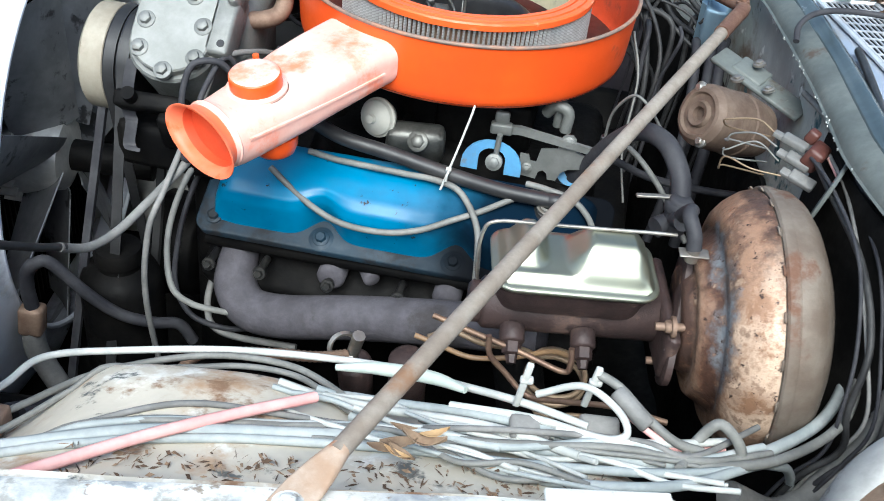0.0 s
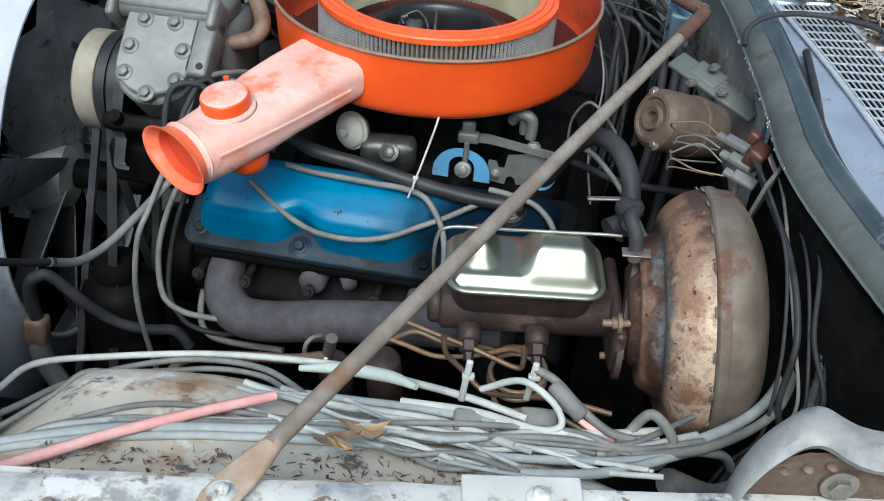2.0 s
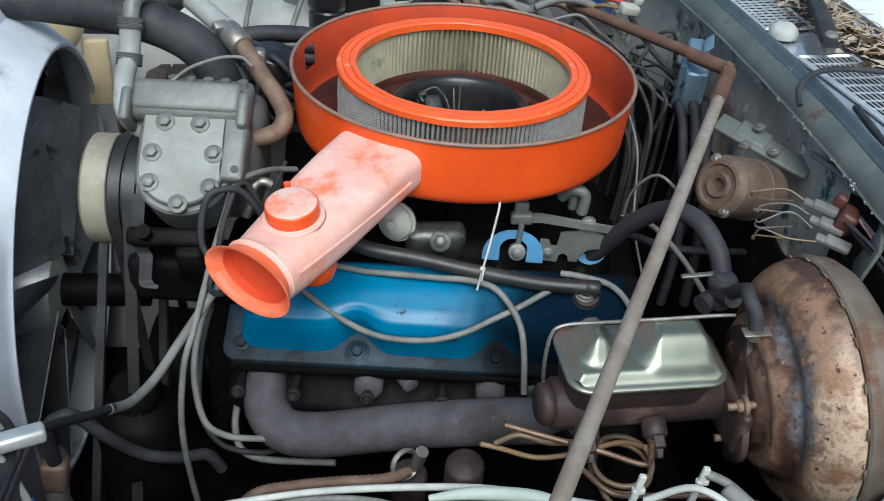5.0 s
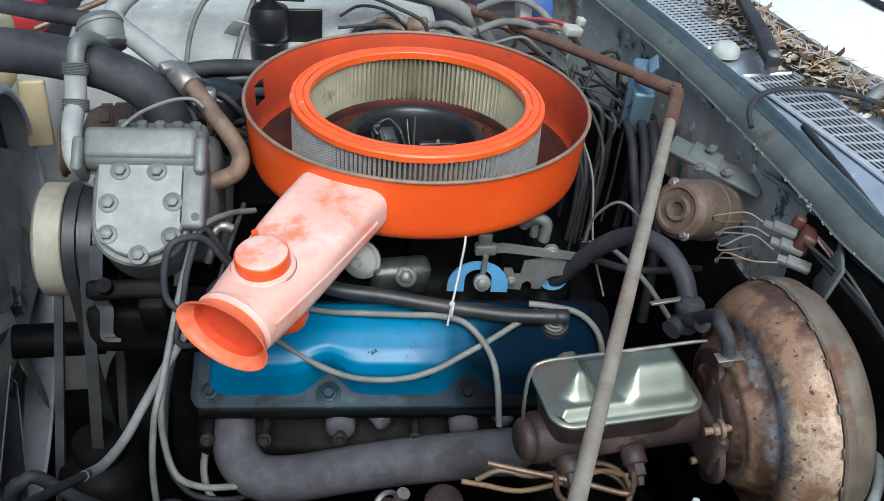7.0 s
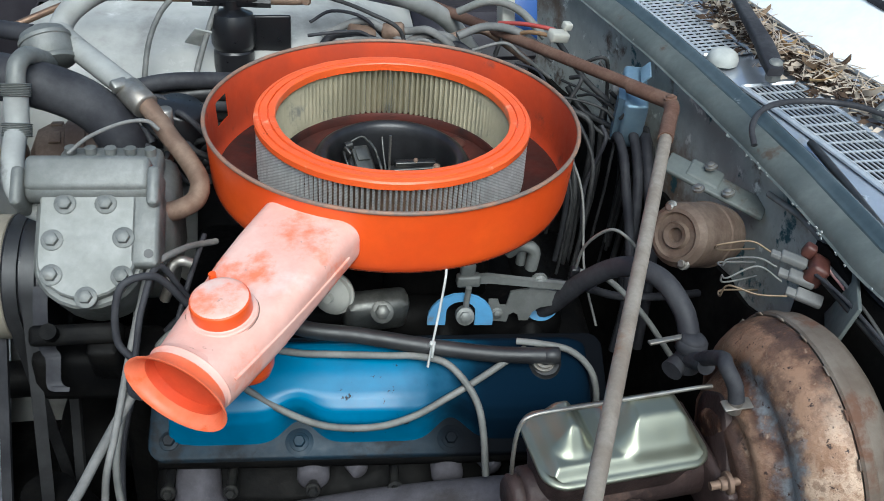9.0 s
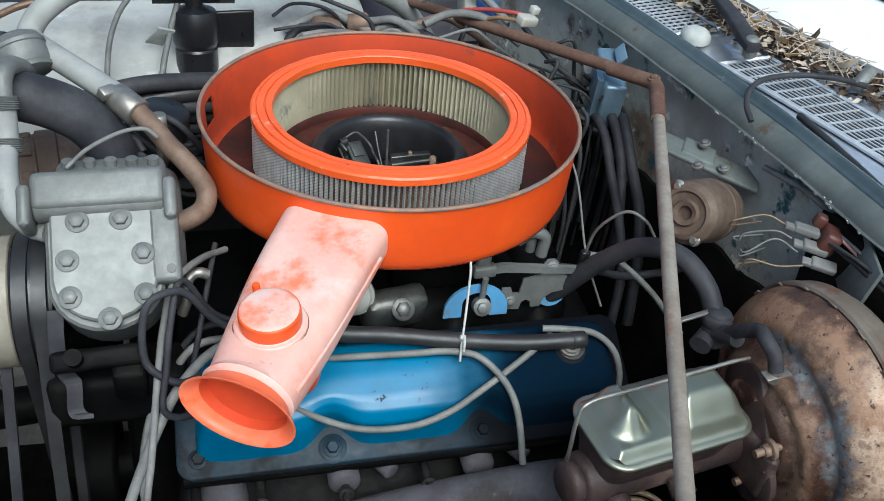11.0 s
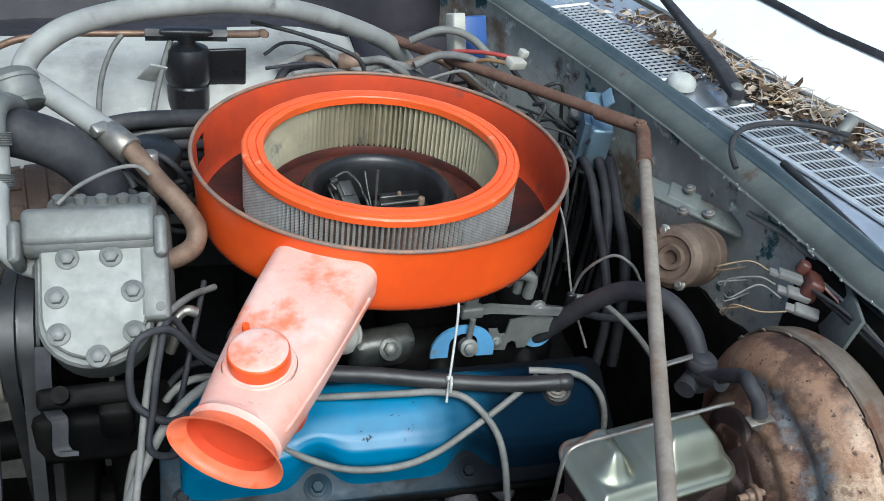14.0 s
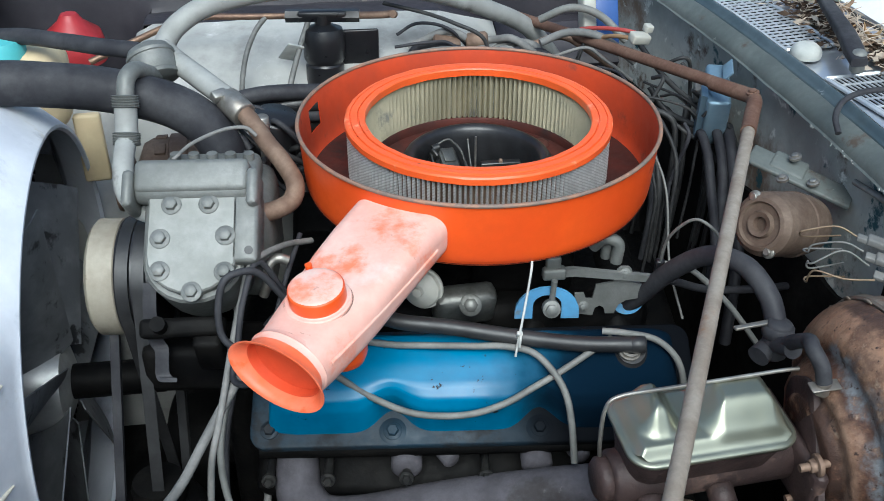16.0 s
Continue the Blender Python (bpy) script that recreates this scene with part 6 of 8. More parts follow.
# ---- hoses and cables over the valve cover ----
line("breather_hose", [(-0.175, -0.165, -0.118), (-0.14, -0.20, -0.122), (-0.095, -0.220, -0.130), (-0.036, -0.225, -0.136), (0.034, -0.235, -0.142), (0.097, -0.245, -0.1435), (0.150, -0.250, -0.1415)], 0.0085, BLACK_RUBBER, "black rubber breather hose along the valve cover", "hose", n=14)
bm = B()
cyl(bm, (0.146, -0.2495, -0.1415), (0.163, -0.2504, -0.1410), 0.0090, n=18, bev=0.002)
single("hose_end_cap", bm, BLACK_RUBBER, "dark cap on the breather hose end", "cap")
bm = B()
lathe(bm, [(0.012, 0), (0.012, 0.003), (0.009, 0.003), (0.009, 0)], Matrix.Translation((0.147, -0.2475, -0.152)) @ frame_of((0.1, -0.4, 0.9)), 24, False, False)
lathe(bm, [(0.010, 0.004), (0.010, 0.007), (0.007, 0.007), (0.007, 0.004)], Matrix.Translation((0.147, -0.2475, -0.152)) @ frame_of((0.1, -0.4, 0.9)), 24, False, False)
single("spring_clip", bm, STEEL, "bright steel spring clip under the hose", "clip")
line("ignition_cable", [(-0.165, -0.255, -0.165), (-0.135, -0.264, -0.184), (-0.106, -0.276, -0.194), (-0.077, -0.287, -0.198), (-0.046, -0.293, -0.197), (-0.014, -0.293, -0.194), (0.018, -0.286, -0.187), (0.047, -0.276, -0.175), (0.077, -0.263, -0.164), (0.105, -0.252, -0.150), (0.130, -0.236, -0.143)], 0.0036, WIRE_GREY, "grey ignition cable sagging over the blue cover", "cable", "ignition cables")
line("ignition_cable", [(-0.13, -0.222, -0.155), (-0.097, -0.229, -0.155), (-0.069, -0.233, -0.153), (-0.012, -0.239, -0.150), (0.016, -0.242, -0.148), (0.045, -0.250, -0.149), (0.064, -0.266, -0.158), (0.078, -0.283, -0.175), (0.084, -0.300, -0.198), (0.088, -0.318, -0.24)], 0.0037, WIRE_GREY, "grey ignition cable crossing the blue cover", "cable", "ignition cables")
line("ignition_cable", [(0.12, -0.235, -0.135), (0.142, -0.240, -0.134), (0.175, -0.243, -0.141), (0.198, -0.250, -0.162), (0.207, -0.258, -0.195), (0.205, -0.262, -0.235)], 0.0036, WIRE_GREY, "grey ignition cable looping off the cover end", "cable", "ignition cables")
bm = B()
tube(bm, [(0.048, -0.195, -0.074), (0.046, -0.205, -0.085), (0.038, -0.229, -0.118), (0.032, -0.246, -0.140), (0.029, -0.256, -0.151)], 0.0013, 6, 6)
box(bm, pose(0.0335, -0.241, -0.1335, 30, 10, 0), (0.006, 0.005, 0.007), 0.001)
tube(bm, [(0.0335, -0.226, -0.143), (0.035, -0.237, -0.1325), (0.034, -0.2485, -0.1335), (0.033, -0.2515, -0.142)], 0.0015, 6, 6)
single("cable_tie", bm, WIRE_WHITE, "white plastic cable tie hung from the air cleaner", "cable tie")

# ---- throttle bracket and linkage ----
def cut_sheet(b, outline, y, d):
    """Sheet metal cut to an outline in x and z."""
    lo = [b.verts.new((x, y, z)) for x, z in outline]
    hi = [b.verts.new((x, y + d, z)) for x, z in outline]
    b.faces.new(lo)
    b.faces.new(hi[::-1])
    for k in range(len(lo)):
        j = (k + 1) % len(lo)
        b.faces.new((lo[k], hi[k], hi[j], lo[j]))


tb = thing("throttle_bracket", (0.10, -0.14, -0.19), "pale blue throttle cable bracket with plated linkage", "bracket")
bm = B()
arch = []
for k in range(13):
    a = radians(180 - 15 * k)
    arch.append((0.0725 + 0.036 * math.cos(a), 0.034 * math.sin(a)))
inner = [(0.0725 + 0.016 * math.cos(radians(15 * k)), 0.010 + 0.014 * math.sin(radians(15 * k))) for k in range(13)]
outl = arch + [(0.1085, -0.008), (0.0885, -0.008)] + inner + [(0.0565, -0.008), (0.0365, -0.008)]
cut_sheet(bm, [(x, -0.168 + z) for x, z in outl], -0.158, 0.0035)
part("arch_plate", bm, BRACKET_BLUE, tb)
bm = B()
cut_sheet(bm, [(0.104, -0.150), (0.114, -0.150), (0.117, -0.158), (0.124, -0.158), (0.127, -0.139), (0.146, -0.135), (0.149, -0.119), (0.153, -0.115), (0.161, -0.115), (0.165, -0.119), (0.167, -0.135), (0.180, -0.139), (0.181, -0.156), (0.162, -0.160),
               (0.154, -0.166), (0.150, -0.178), (0.140, -0.178), (0.138, -0.170), (0.133, -0.167), (0.128, -0.170), (0.126, -0.180), (0.104, -0.178)], -0.147, 0.003)
bolt(bm, (0.157, -0.149, -0.123), (0, -1, 0.2), 0.0045, 0.004)
bolt(bm, (0.114, -0.149, -0.166), (0, -1, 0.2), 0.004, 0.004)
part("plate", bm, ALU, tb, "dusty grey linkage plate")
bm = B()
lathe(bm, [(0.020, 0), (0.020, 0.003), (0.010, 0.003), (0.010, 0)], Matrix.Translation((0.168, -0.127, -0.170)) @ frame_of((0.05, -1, 0.3)), 28, False, False)
part("ring", bm, BRACKET_BLUE, tb, "blue pressed ring")
bm = B()
cut_sheet(bm, [(0.088, -0.114), (0.100, -0.113), (0.186, -0.124), (0.200, -0.128), (0.200, -0.134), (0.186, -0.132), (0.102, -0.123), (0.088, -0.124)], -0.153, 0.006)
box(bm, pose(0.078, -0.153, -0.118, 0, 0, 5), (0.026, 0.012, 0.014), 0.003)
box(bm, pose(0.077, -0.150, -0.106, 0, 0, 5), (0.017, 0.008, 0.016), 0.003)
part("throttle_arm", bm, ALU, tb, "plated throttle arm")
bm = B()
cyl(bm, (0.078, -0.162, -0.122), (0.076, -0.160, -0.166), 0.0034, n=12)
lathe(bm, [(0.010, -0.004), (0.010, 0.004)], Matrix.Translation((0.076, -0.163, -0.158)) @ frame_of((0, -1, 0.4)), 16)
bolt(bm, (0.076, -0.168, -0.156), (0, -1, 0.4), 0.0065, 0.006)
part("post", bm, ALU, tb)
bm = B()
tube(bm, [(0.125, -0.12, -0.105), (0.135, -0.128, -0.09), (0.150, -0.13, -0.095), (0.150, -0.128, -0.12)], 0.007, 10, 5)
cyl(bm, (0.14, -0.118, -0.12), (0.14, -0.122, -0.085), 0.006, n=12)
part("lever", bm, ALU, tb)
line("throttle_cable", [(0.17, -0.13, -0.137), (0.215, -0.128, -0.147), (0.26, -0.12, -0.165), (0.32, -0.10, -0.18), (0.37, -0.08, -0.19)], 0.0048, HOSE_DUSTY, "dusty throttle cable to the firewall", "cable")
line("throttle_cable", [(0.20, -0.145, -0.112), (0.23, -0.15, -0.118), (0.27, -0.17, -0.15), (0.31, -0.19, -0.20)], 0.0035, WIRE_GREY, "thin grey control cable behind the cover", "cable")
vp = thing("vacuum_pulloff", (-0.066, -0.165, -0.15), "pale round choke vacuum diaphragm", "vacuum diaphragm")
bm = B()
vm = Matrix.Translation((-0.066, -0.165, -0.128)) @ frame_of((-0.35, -0.9, 0.25))
lathe(bm, [(0.010, -0.022), (0.017, -0.016), (0.0215, -0.006), (0.0235, -0.003), (0.0235, 0.000), (0.0215, 0.001), (0.020, 0.005), (0.013, 0.010), (0.006, 0.012), (0.005, 0.018), (0.0, 0.019)], vm, 32)
part("diaphragm", bm, WHITE_PLASTIC, vp, smooth=30)
bm = B()
box(bm, pose(-0.02, -0.158, -0.155, 20, 0, 10), (0.07, 0.03, 0.05), 0.01)
bolt(bm, (-0.014, -0.178, -0.142), (0, -0.8, 0.6), 0.008, 0.007)
part("bracket", bm, CARB_METAL, vp)

# ---- cables off the engine front ----
bm = B()
tube(bm, [(-0.312, -0.664, -0.018), (-0.322, -0.62, -0.045), (-0.330, -0.56, -0.098), (-0.322, -0.48, -0.158), (-0.312, -0.445, -0.180)], 0.0044, 12, 8)
cab = thing("battery_cable", (-0.32, -0.55, -0.11), "battery cable, black sleeve running into grey braid", "cable")
part("sleeve", bm, BLACK_RUBBER, cab)
bm = B()
tube(bm, [(-0.314, -0.452, -0.176), (-0.308, -0.410, -0.204), (-0.296, -0.370, -0.208), (-0.282, -0.325, -0.197), (-0.264, -0.285, -0.178), (-0.240, -0.255, -0.150), (-0.205, -0.225, -0.135), (-0.16, -0.19, -0.15)], 0.0050, 12, 8)
part("braid", bm, HOSE_GREY, cab, "grey cloth braid")
line("spark_plug_wire", [(-0.165, -0.17, -0.17), (-0.225, -0.20, -0.15), (-0.262, -0.22, -0.195), (-0.276, -0.238, -0.220), (-0.283, -0.267, -0.258), (-0.279, -0.292, -0.290), (-0.265, -0.313, -0.321), (-0.242, -0.315, -0.337), (-0.216, -0.309, -0.345), (-0.192, -0.298, -0.352), (-0.175, -0.27, -0.36), (-0.165, -0.22, -0.37)], 0.0040, WIRE_GREY, "grey spark plug wire looping down to the head", "cable", "spark plug wires")
line("spark_plug_wire", [(-0.165, -0.15, -0.17), (-0.22, -0.175, -0.15), (-0.262, -0.19, -0.205), (-0.278, -0.210, -0.245), (-0.286, -0.236, -0.292), (-0.285, -0.263, -0.345), (-0.270, -0.277, -0.375), (-0.245, -0.282, -0.392), (-0.20, -0.272, -0.402), (-0.16, -0.22, -0.42)], 0.0036, HOSE_DUSTY, "dark grey spark plug wire looping down to the head", "cable", "spark plug wires")
bm = B()
cyl(bm, (-0.205, -0.292, -0.355), (-0.188, -0.284, -0.352), 0.0065, n=12, bev=0.001)
single("plug_boot", bm, BROWN_BAKELITE, "reddish brown spark plug boot", "plug boot")
line("vacuum_line", [(-0.19, -0.11, -0.10), (-0.215, -0.155, -0.078), (-0.240, -0.20, -0.071), (-0.252, -0.22, -0.105), (-0.259, -0.25, -0.134), (-0.264, -0.28, -0.161), (-0.269, -0.31, -0.188), (-0.276, -0.34, -0.225), (-0.28, -0.35, -0.32), (-0.27, -0.33, -0.50)], 0.0036, HOSE_GREY, "pale rubber line hanging beside the compressor", "hose", "vacuum lines")
line("vacuum_line", [(-0.165, -0.20, -0.15), (-0.205, -0.205, -0.115), (-0.226, -0.212, -0.080), (-0.240, -0.22, -0.066), (-0.262, -0.23, -0.069), (-0.270, -0.24, -0.093), (-0.269, -0.25, -0.122), (-0.255, -0.26, -0.133), (-0.235, -0.27, -0.133), (-0.205, -0.285, -0.105)], 0.0038, HOSE_DUSTY, "dusty rubber line looping to the snorkel", "hose", "vacuum lines")
line("vacuum_line", [(-0.160, -0.18, -0.15), (-0.205, -0.19, -0.120), (-0.233, -0.20, -0.069), (-0.245, -0.24, -0.089), (-0.251, -0.26, -0.125), (-0.256, -0.28, -0.152), (-0.242, -0.30, -0.147), (-0.215, -0.315, -0.125)], 0.0034, HOSE_DUSTY, "dark rubber line looping to the snorkel", "hose", "vacuum lines")
line("vacuum_line", [(-0.20, -0.12, -0.085), (-0.212, -0.17, -0.11), (-0.222, -0.20, -0.14), (-0.235, -0.22, -0.19)], 0.0030, HOSE_DUSTY, "thin dark line behind the snorkel", "hose", "vacuum lines")
bm = B()
tube(bm, [(-0.236, -0.18, -0.125), (-0.231, -0.178, -0.112), (-0.229, -0.170, -0.095), (-0.224, -0.166, -0.089), (-0.217, -0.165, -0.087), (-0.209, -0.164, -0.091)], 0.0055, 8, 5)
single("hook_bracket", bm, STEEL, "small bent steel hook bracket by the compressor", "bracket")
bm = B()
path = spline([(-0.347, -0.205, -0.095), (-0.348, -0.215, -0.115), (-0.347, -0.225, -0.138), (-0.340, -0.236, -0.147), (-0.335, -0.242, -0.152), (-0.336, -0.250, -0.172), (-0.333, -0.255, -0.178), (-0.327, -0.258, -0.178)], 4)
loft(bm, [[q + Vector((w, h, h)) for w, h in ((-0.007, 0), (0.007, 0), (0.007, 0.003), (-0.007, 0.003))] for q in path])
single("strap_bracket", bm, HOSE_DUSTY, "bent dusty steel strap below the compressor", "bracket")
hk = thing("heater_hose", (-0.42, -0.33, -0.40), "dusty hose bent like a hook with a brown clamp block", "hose")
bm = B()
tube(bm, [(-0.434, -0.340, -0.372), (-0.436, -0.340, -0.345), (-0.432, -0.340, -0.318), (-0.419, -0.338, -0.304), (-0.405, -0.332, -0.306), (-0.371, -0.320, -0.352), (-0.340, -0.305, -0.388), (-0.305, -0.290, -0.404), (-0.278, -0.275, -0.412), (-0.262, -0.27, -0.44)], lambda s: 0.0088 if s < 0.3 else 0.0075, 12, 6)
part("bent_hose", bm, HOSE_DUSTY, hk)
bm = B()
box(bm, pose(-0.436, -0.341, -0.392, -6, 5, 10), (0.030, 0.026, 0.040), 0.006)
part("clamp_block", bm, STEEL_RUST, hk, "rusty brown clamp block")
bm = B()
tube(bm, [(-0.436, -0.341, -0.40), (-0.437, -0.342, -0.44), (-0.420, -0.342, -0.482), (-0.39, -0.345, -0.54)], 0.014, 14, 6)
part("lower_hose", bm, HOSE_GREY, hk)
line("oil_line", [(-0.24, -0.23, -0.33), (-0.245, -0.26, -0.38), (-0.22, -0.28, -0.405), (-0.12, -0.29, -0.395)], 0.0045, HOSE_GREY, "thin grey line beneath the manifold elbow", "line")
# corrugated tube and small things in the dark under the manifold
line("corrugated_tube", [(-0.21, -0.43, -0.335), (-0.187, -0.42, -0.312), (-0.144, -0.42, -0.296), (-0.10, -0.42, -0.286), (-0.056, -0.42, -0.278), (-0.03, -0.40, -0.285)], 0.0055, STEEL_RUST, "rusty corrugated heat tube", "tube", n=10, per=14, wave=0.18)
bm = B()
lathe(bm, [(0.016, -0.004), (0.018, 0), (0.016, 0.004), (0.013, 0.002), (0.013, -0.002), (0.016, -0.004)], Matrix.Translation((-0.035, -0.40, -0.275)) @ frame_of((0.6, -0.7, 0.3)), 24, False, False)
cyl(bm, (-0.028, -0.39, -0.30), (-0.018, -0.40, -0.255), 0.007, n=10)
single("tube_clamp", bm, STEEL, "bright steel clamp ring under the manifold", "clamp")
bm = B()
cyl(bm, (0.03, -0.33, -0.42), (0.03, -0.36, -0.31), 0.022, n=18, bev=0.004)
cyl(bm, (-0.03, -0.33, -0.42), (-0.03, -0.36, -0.33), 0.02, n=18, bev=0.004)
single("oil_filter_housing", bm, IRON, "rusty round castings hanging below the manifold", "castings")
bm = B()
tube(bm, [(0.13, -0.33, -0.27), (0.15, -0.345, -0.30), (0.17, -0.36, -0.40), (0.18, -0.36, -0.55)], 0.028, 16, 6)
single("exhaust_downpipe", bm, BLOCK, "dark exhaust downpipe behind the master cylinder", "pipe")
bm = B()
cyl(bm, (0.20, -0.36, -0.215), (0.20, -0.37, -0.19), 0.006, n=10)
single("red_connector", bm, RED_PLASTIC, "small red connector under the master cylinder", "connector")

# ---- brake lines ----
line("brake_line", [(0.118, -0.462, -0.165), (0.122, -0.465, -0.185), (0.138, -0.462, -0.205), (0.165, -0.470, -0.222), (0.20, -0.485, -0.205), (0.24, -0.50, -0.185), (0.29, -0.50, -0.19)], 0.0030, COPPER, "brown steel brake line", "brake line", "brake lines")
line("brake_line", [(0.196, -0.448, -0.172), (0.198, -0.452, -0.188), (0.192, -0.452, -0.199), (0.150, -0.445, -0.192), (0.10, -0.435, -0.188), (0.06, -0.425, -0.186)], 0.0030, COPPER, "brown steel brake line", "brake line", "brake lines")
coil = []
for k in range(0, 36):
    a = radians(150 - 20 * k)
    coil.append((0.190 + 0.030 * math.cos(a), -0.392 + 0.029 * math.sin(a), -0.252 - 0.0006 * k + 0.004 * math.sin(a)))
line("brake_line", [(0.055, -0.40, -0.236), (0.078, -0.40, -0.222), (0.110, -0.40, -0.230), (0.150, -0.382, -0.243)] + coil + [(0.178, -0.435, -0.276), (0.225, -0.43, -0.272), (0.27, -0.44, -0.28)], 0.0031, TAN_LINE, "tan steel brake line wound into a coil", "brake line", "brake lines", per=4)
line("brake_line", [(0.040, -0.40, -0.238), (0.062, -0.40, -0.243), (0.101, -0.40, -0.252), (0.143, -0.40, -0.240), (0.179, -0.405, -0.218), (0.198, -0.43, -0.198)], 0.0029, WIRE_YELLOW, "ochre coated line below the master cylinder", "brake line", "brake lines")

# ---- wires lying on the near fender apron ----
AN, AM = 48, 66
SKIN = BVHTree.FromPolygons([apron(i / AN, j / AM) for i in range(AN + 1) for j in range(AM + 1)],
                            [(i * (AM + 1) + j, (i + 1) * (AM + 1) + j, (i + 1) * (AM + 1) + j + 1, i * (AM + 1) + j + 1) for i in range(AN) for j in range(AM)])


def drape(pts, r):
    """A wire's run lifted until it rests on the apron."""
    run = spline(pts, 6)
    lift = []
    for c in run:
        hit = SKIN.ray_cast(Vector((c.x, c.y, 0.05)), Vector((0, 0, -1)))[0]
        low = c.z if hit is None or hit.z < -0.30 or hit.z > -0.10 else max(c.z, hit.z + r + 0.002)
        lift.append(low - c.z)
    n = len(run)
    soft = [max(lift[k], sum(lift[max(0, k - 3):k + 4]) / len(lift[max(0, k - 3):k + 4])) for k in range(n)]
    return [c + Vector((0, 0, s)) for c, s in zip(run, soft)]


loom = [
    ([(-0.31, -0.66, -0.20), (-0.296, -0.60, -0.222), (-0.280, -0.555, -0.222), (-0.222, -0.520, -0.228), (-0.106, -0.498, -0.215), (0.026, -0.500, -0.195), (0.107, -0.530, -0.170), (0.164, -0.560, -0.146), (0.215, -0.575, -0.142)], 0.0036, WIRE_WHITE, "white wire lying over the wheel hump"),
    ([(-0.30, -0.68, -0.20), (-0.27, -0.63, -0.215), (-0.225, -0.56, -0.222), (-0.14, -0.515, -0.216), (-0.06, -0.512, -0.208), (0.0, -0.55, -0.190), (0.05, -0.60, -0.172), (0.10, -0.625, -0.163)], 0.0033, WIRE_GREY, "grey wire arching over the wheel hump"),
    ([(-0.27, -0.69, -0.198), (-0.25, -0.65, -0.205), (-0.205, -0.585, -0.218), (-0.13, -0.53, -0.214), (-0.05, -0.525, -0.206), (0.02, -0.58, -0.180), (0.08, -0.61, -0.166)], 0.0030, WIRE_GREY, "grey wire arching over the wheel hump"),
    ([(-0.262, -0.735, -0.206), (-0.198, -0.712, -0.200), (-0.091, -0.668, -0.186), (0.046, -0.622, -0.168), (0.149, -0.602, -0.157), (0.247, -0.600, -0.146), (0.305, -0.583, -0.152), (0.354, -0.552, -0.160), (0.421, -0.482, -0.166), (0.452, -0.41, -0.156), (0.45, -0.37, -0.10), (0.43, -0.35, -0.03)], 0.0056, WIRE_BLUEGREY, "blue grey taped wiring loom along the apron"),
    ([(-0.25, -0.745, -0.20), (-0.15, -0.700, -0.194), (-0.03, -0.655, -0.178), (0.08, -0.630, -0.160), (0.17, -0.622, -0.150), (0.26, -0.615, -0.139), (0.32, -0.59, -0.146)], 0.0038, WIRE_BLUEGREY, "pale loom branch along the apron"),
    ([(0.02, -0.585, -0.180), (0.07, -0.605, -0.165), (0.12, -0.632, -0.150), (0.18, -0.645, -0.140), (0.25, -0.64, -0.131), (0.30, -0.615, -0.138)], 0.0044, WIRE_BLUEGREY, "thick taped loom branch on the apron"),
    ([(-0.02, -0.55, -0.196), (0.06, -0.555, -0.182), (0.13, -0.57, -0.160), (0.20, -0.585, -0.146), (0.27, -0.58, -0.150)], 0.0042, WIRE_BLUEGREY, "taped loom branch beside the clips"),
    ([(-0.05, -0.565, -0.196), (0.05, -0.570, -0.178), (0.14, -0.585, -0.156), (0.21, -0.61, -0.141)], 0.0040, WIRE_WHITE, "white wire between the looms"),
    ([(0.10, -0.56, -0.166), (0.17, -0.575, -0.146), (0.23, -0.59, -0.137), (0.28, -0.575, -0.142), (0.33, -0.55, -0.15)], 0.0035, WIRE_WHITE, "thin white wire between the looms"),
    ([(0.17, -0.55, -0.142), (0.205, -0.555, -0.118), (0.235, -0.57, -0.122), (0.245, -0.585, -0.132), (0.225, -0.59, -0.138), (0.19, -0.585, -0.142)], 0.0032, WIRE_WHITE, "white wire curling up from the loom"),
    ([(0.215, -0.545, -0.110), (0.235, -0.55, -0.116), (0.26, -0.565, -0.128), (0.285, -0.575, -0.138), (0.31, -0.57, -0.148)], 0.0040, WIRE_GREY, "grey wire to the connector"),
    ([(0.29, -0.60, -0.142), (0.302, -0.565, -0.148), (0.318, -0.555, -0.128), (0.336, -0.560, -0.138), (0.342, -0.562, -0.155), (0.333, -0.566, -0.176), (0.312, -0.575, -0.172)], 0.0048, WIRE_GREY, "grey wire loop at the apron end"),
    ([(0.24, -0.56, -0.13), (0.27, -0.575, -0.138), (0.295, -0.57, -0.15), (0.33, -0.555, -0.155)], 0.0030, PINK, "thin pink wire at the loom end"),
    ([(-0.178, -0.775, -0.112), (-0.152, -0.737, -0.124), (-0.108, -0.688, -0.134), (-0.055, -0.636, -0.146), (-0.009, -0.592, -0.158)], 0.0048, PINK, "faded pink hose lying over the apron"),
    ([(0.30, -0.59, -0.148), (0.37, -0.56, -0.150), (0.43, -0.50, -0.150), (0.455, -0.43, -0.140)], 0.0045, WIRE_GREY, "grey wire below the booster"),
]
for pts, r, m, lab in loom:
    if m is WIRE_BLUEGREY and 0.2 < pts[-1][0] < 0.34:
        pts = pts + [(0.365, -0.553, -0.163), (0.40, -0.52, -0.20), (0.42, -0.49, -0.27)]
    line("loom_wire", drape(pts, r), r, m, lab, "wire", "wires on the apron", per=2)
random.seed(11)
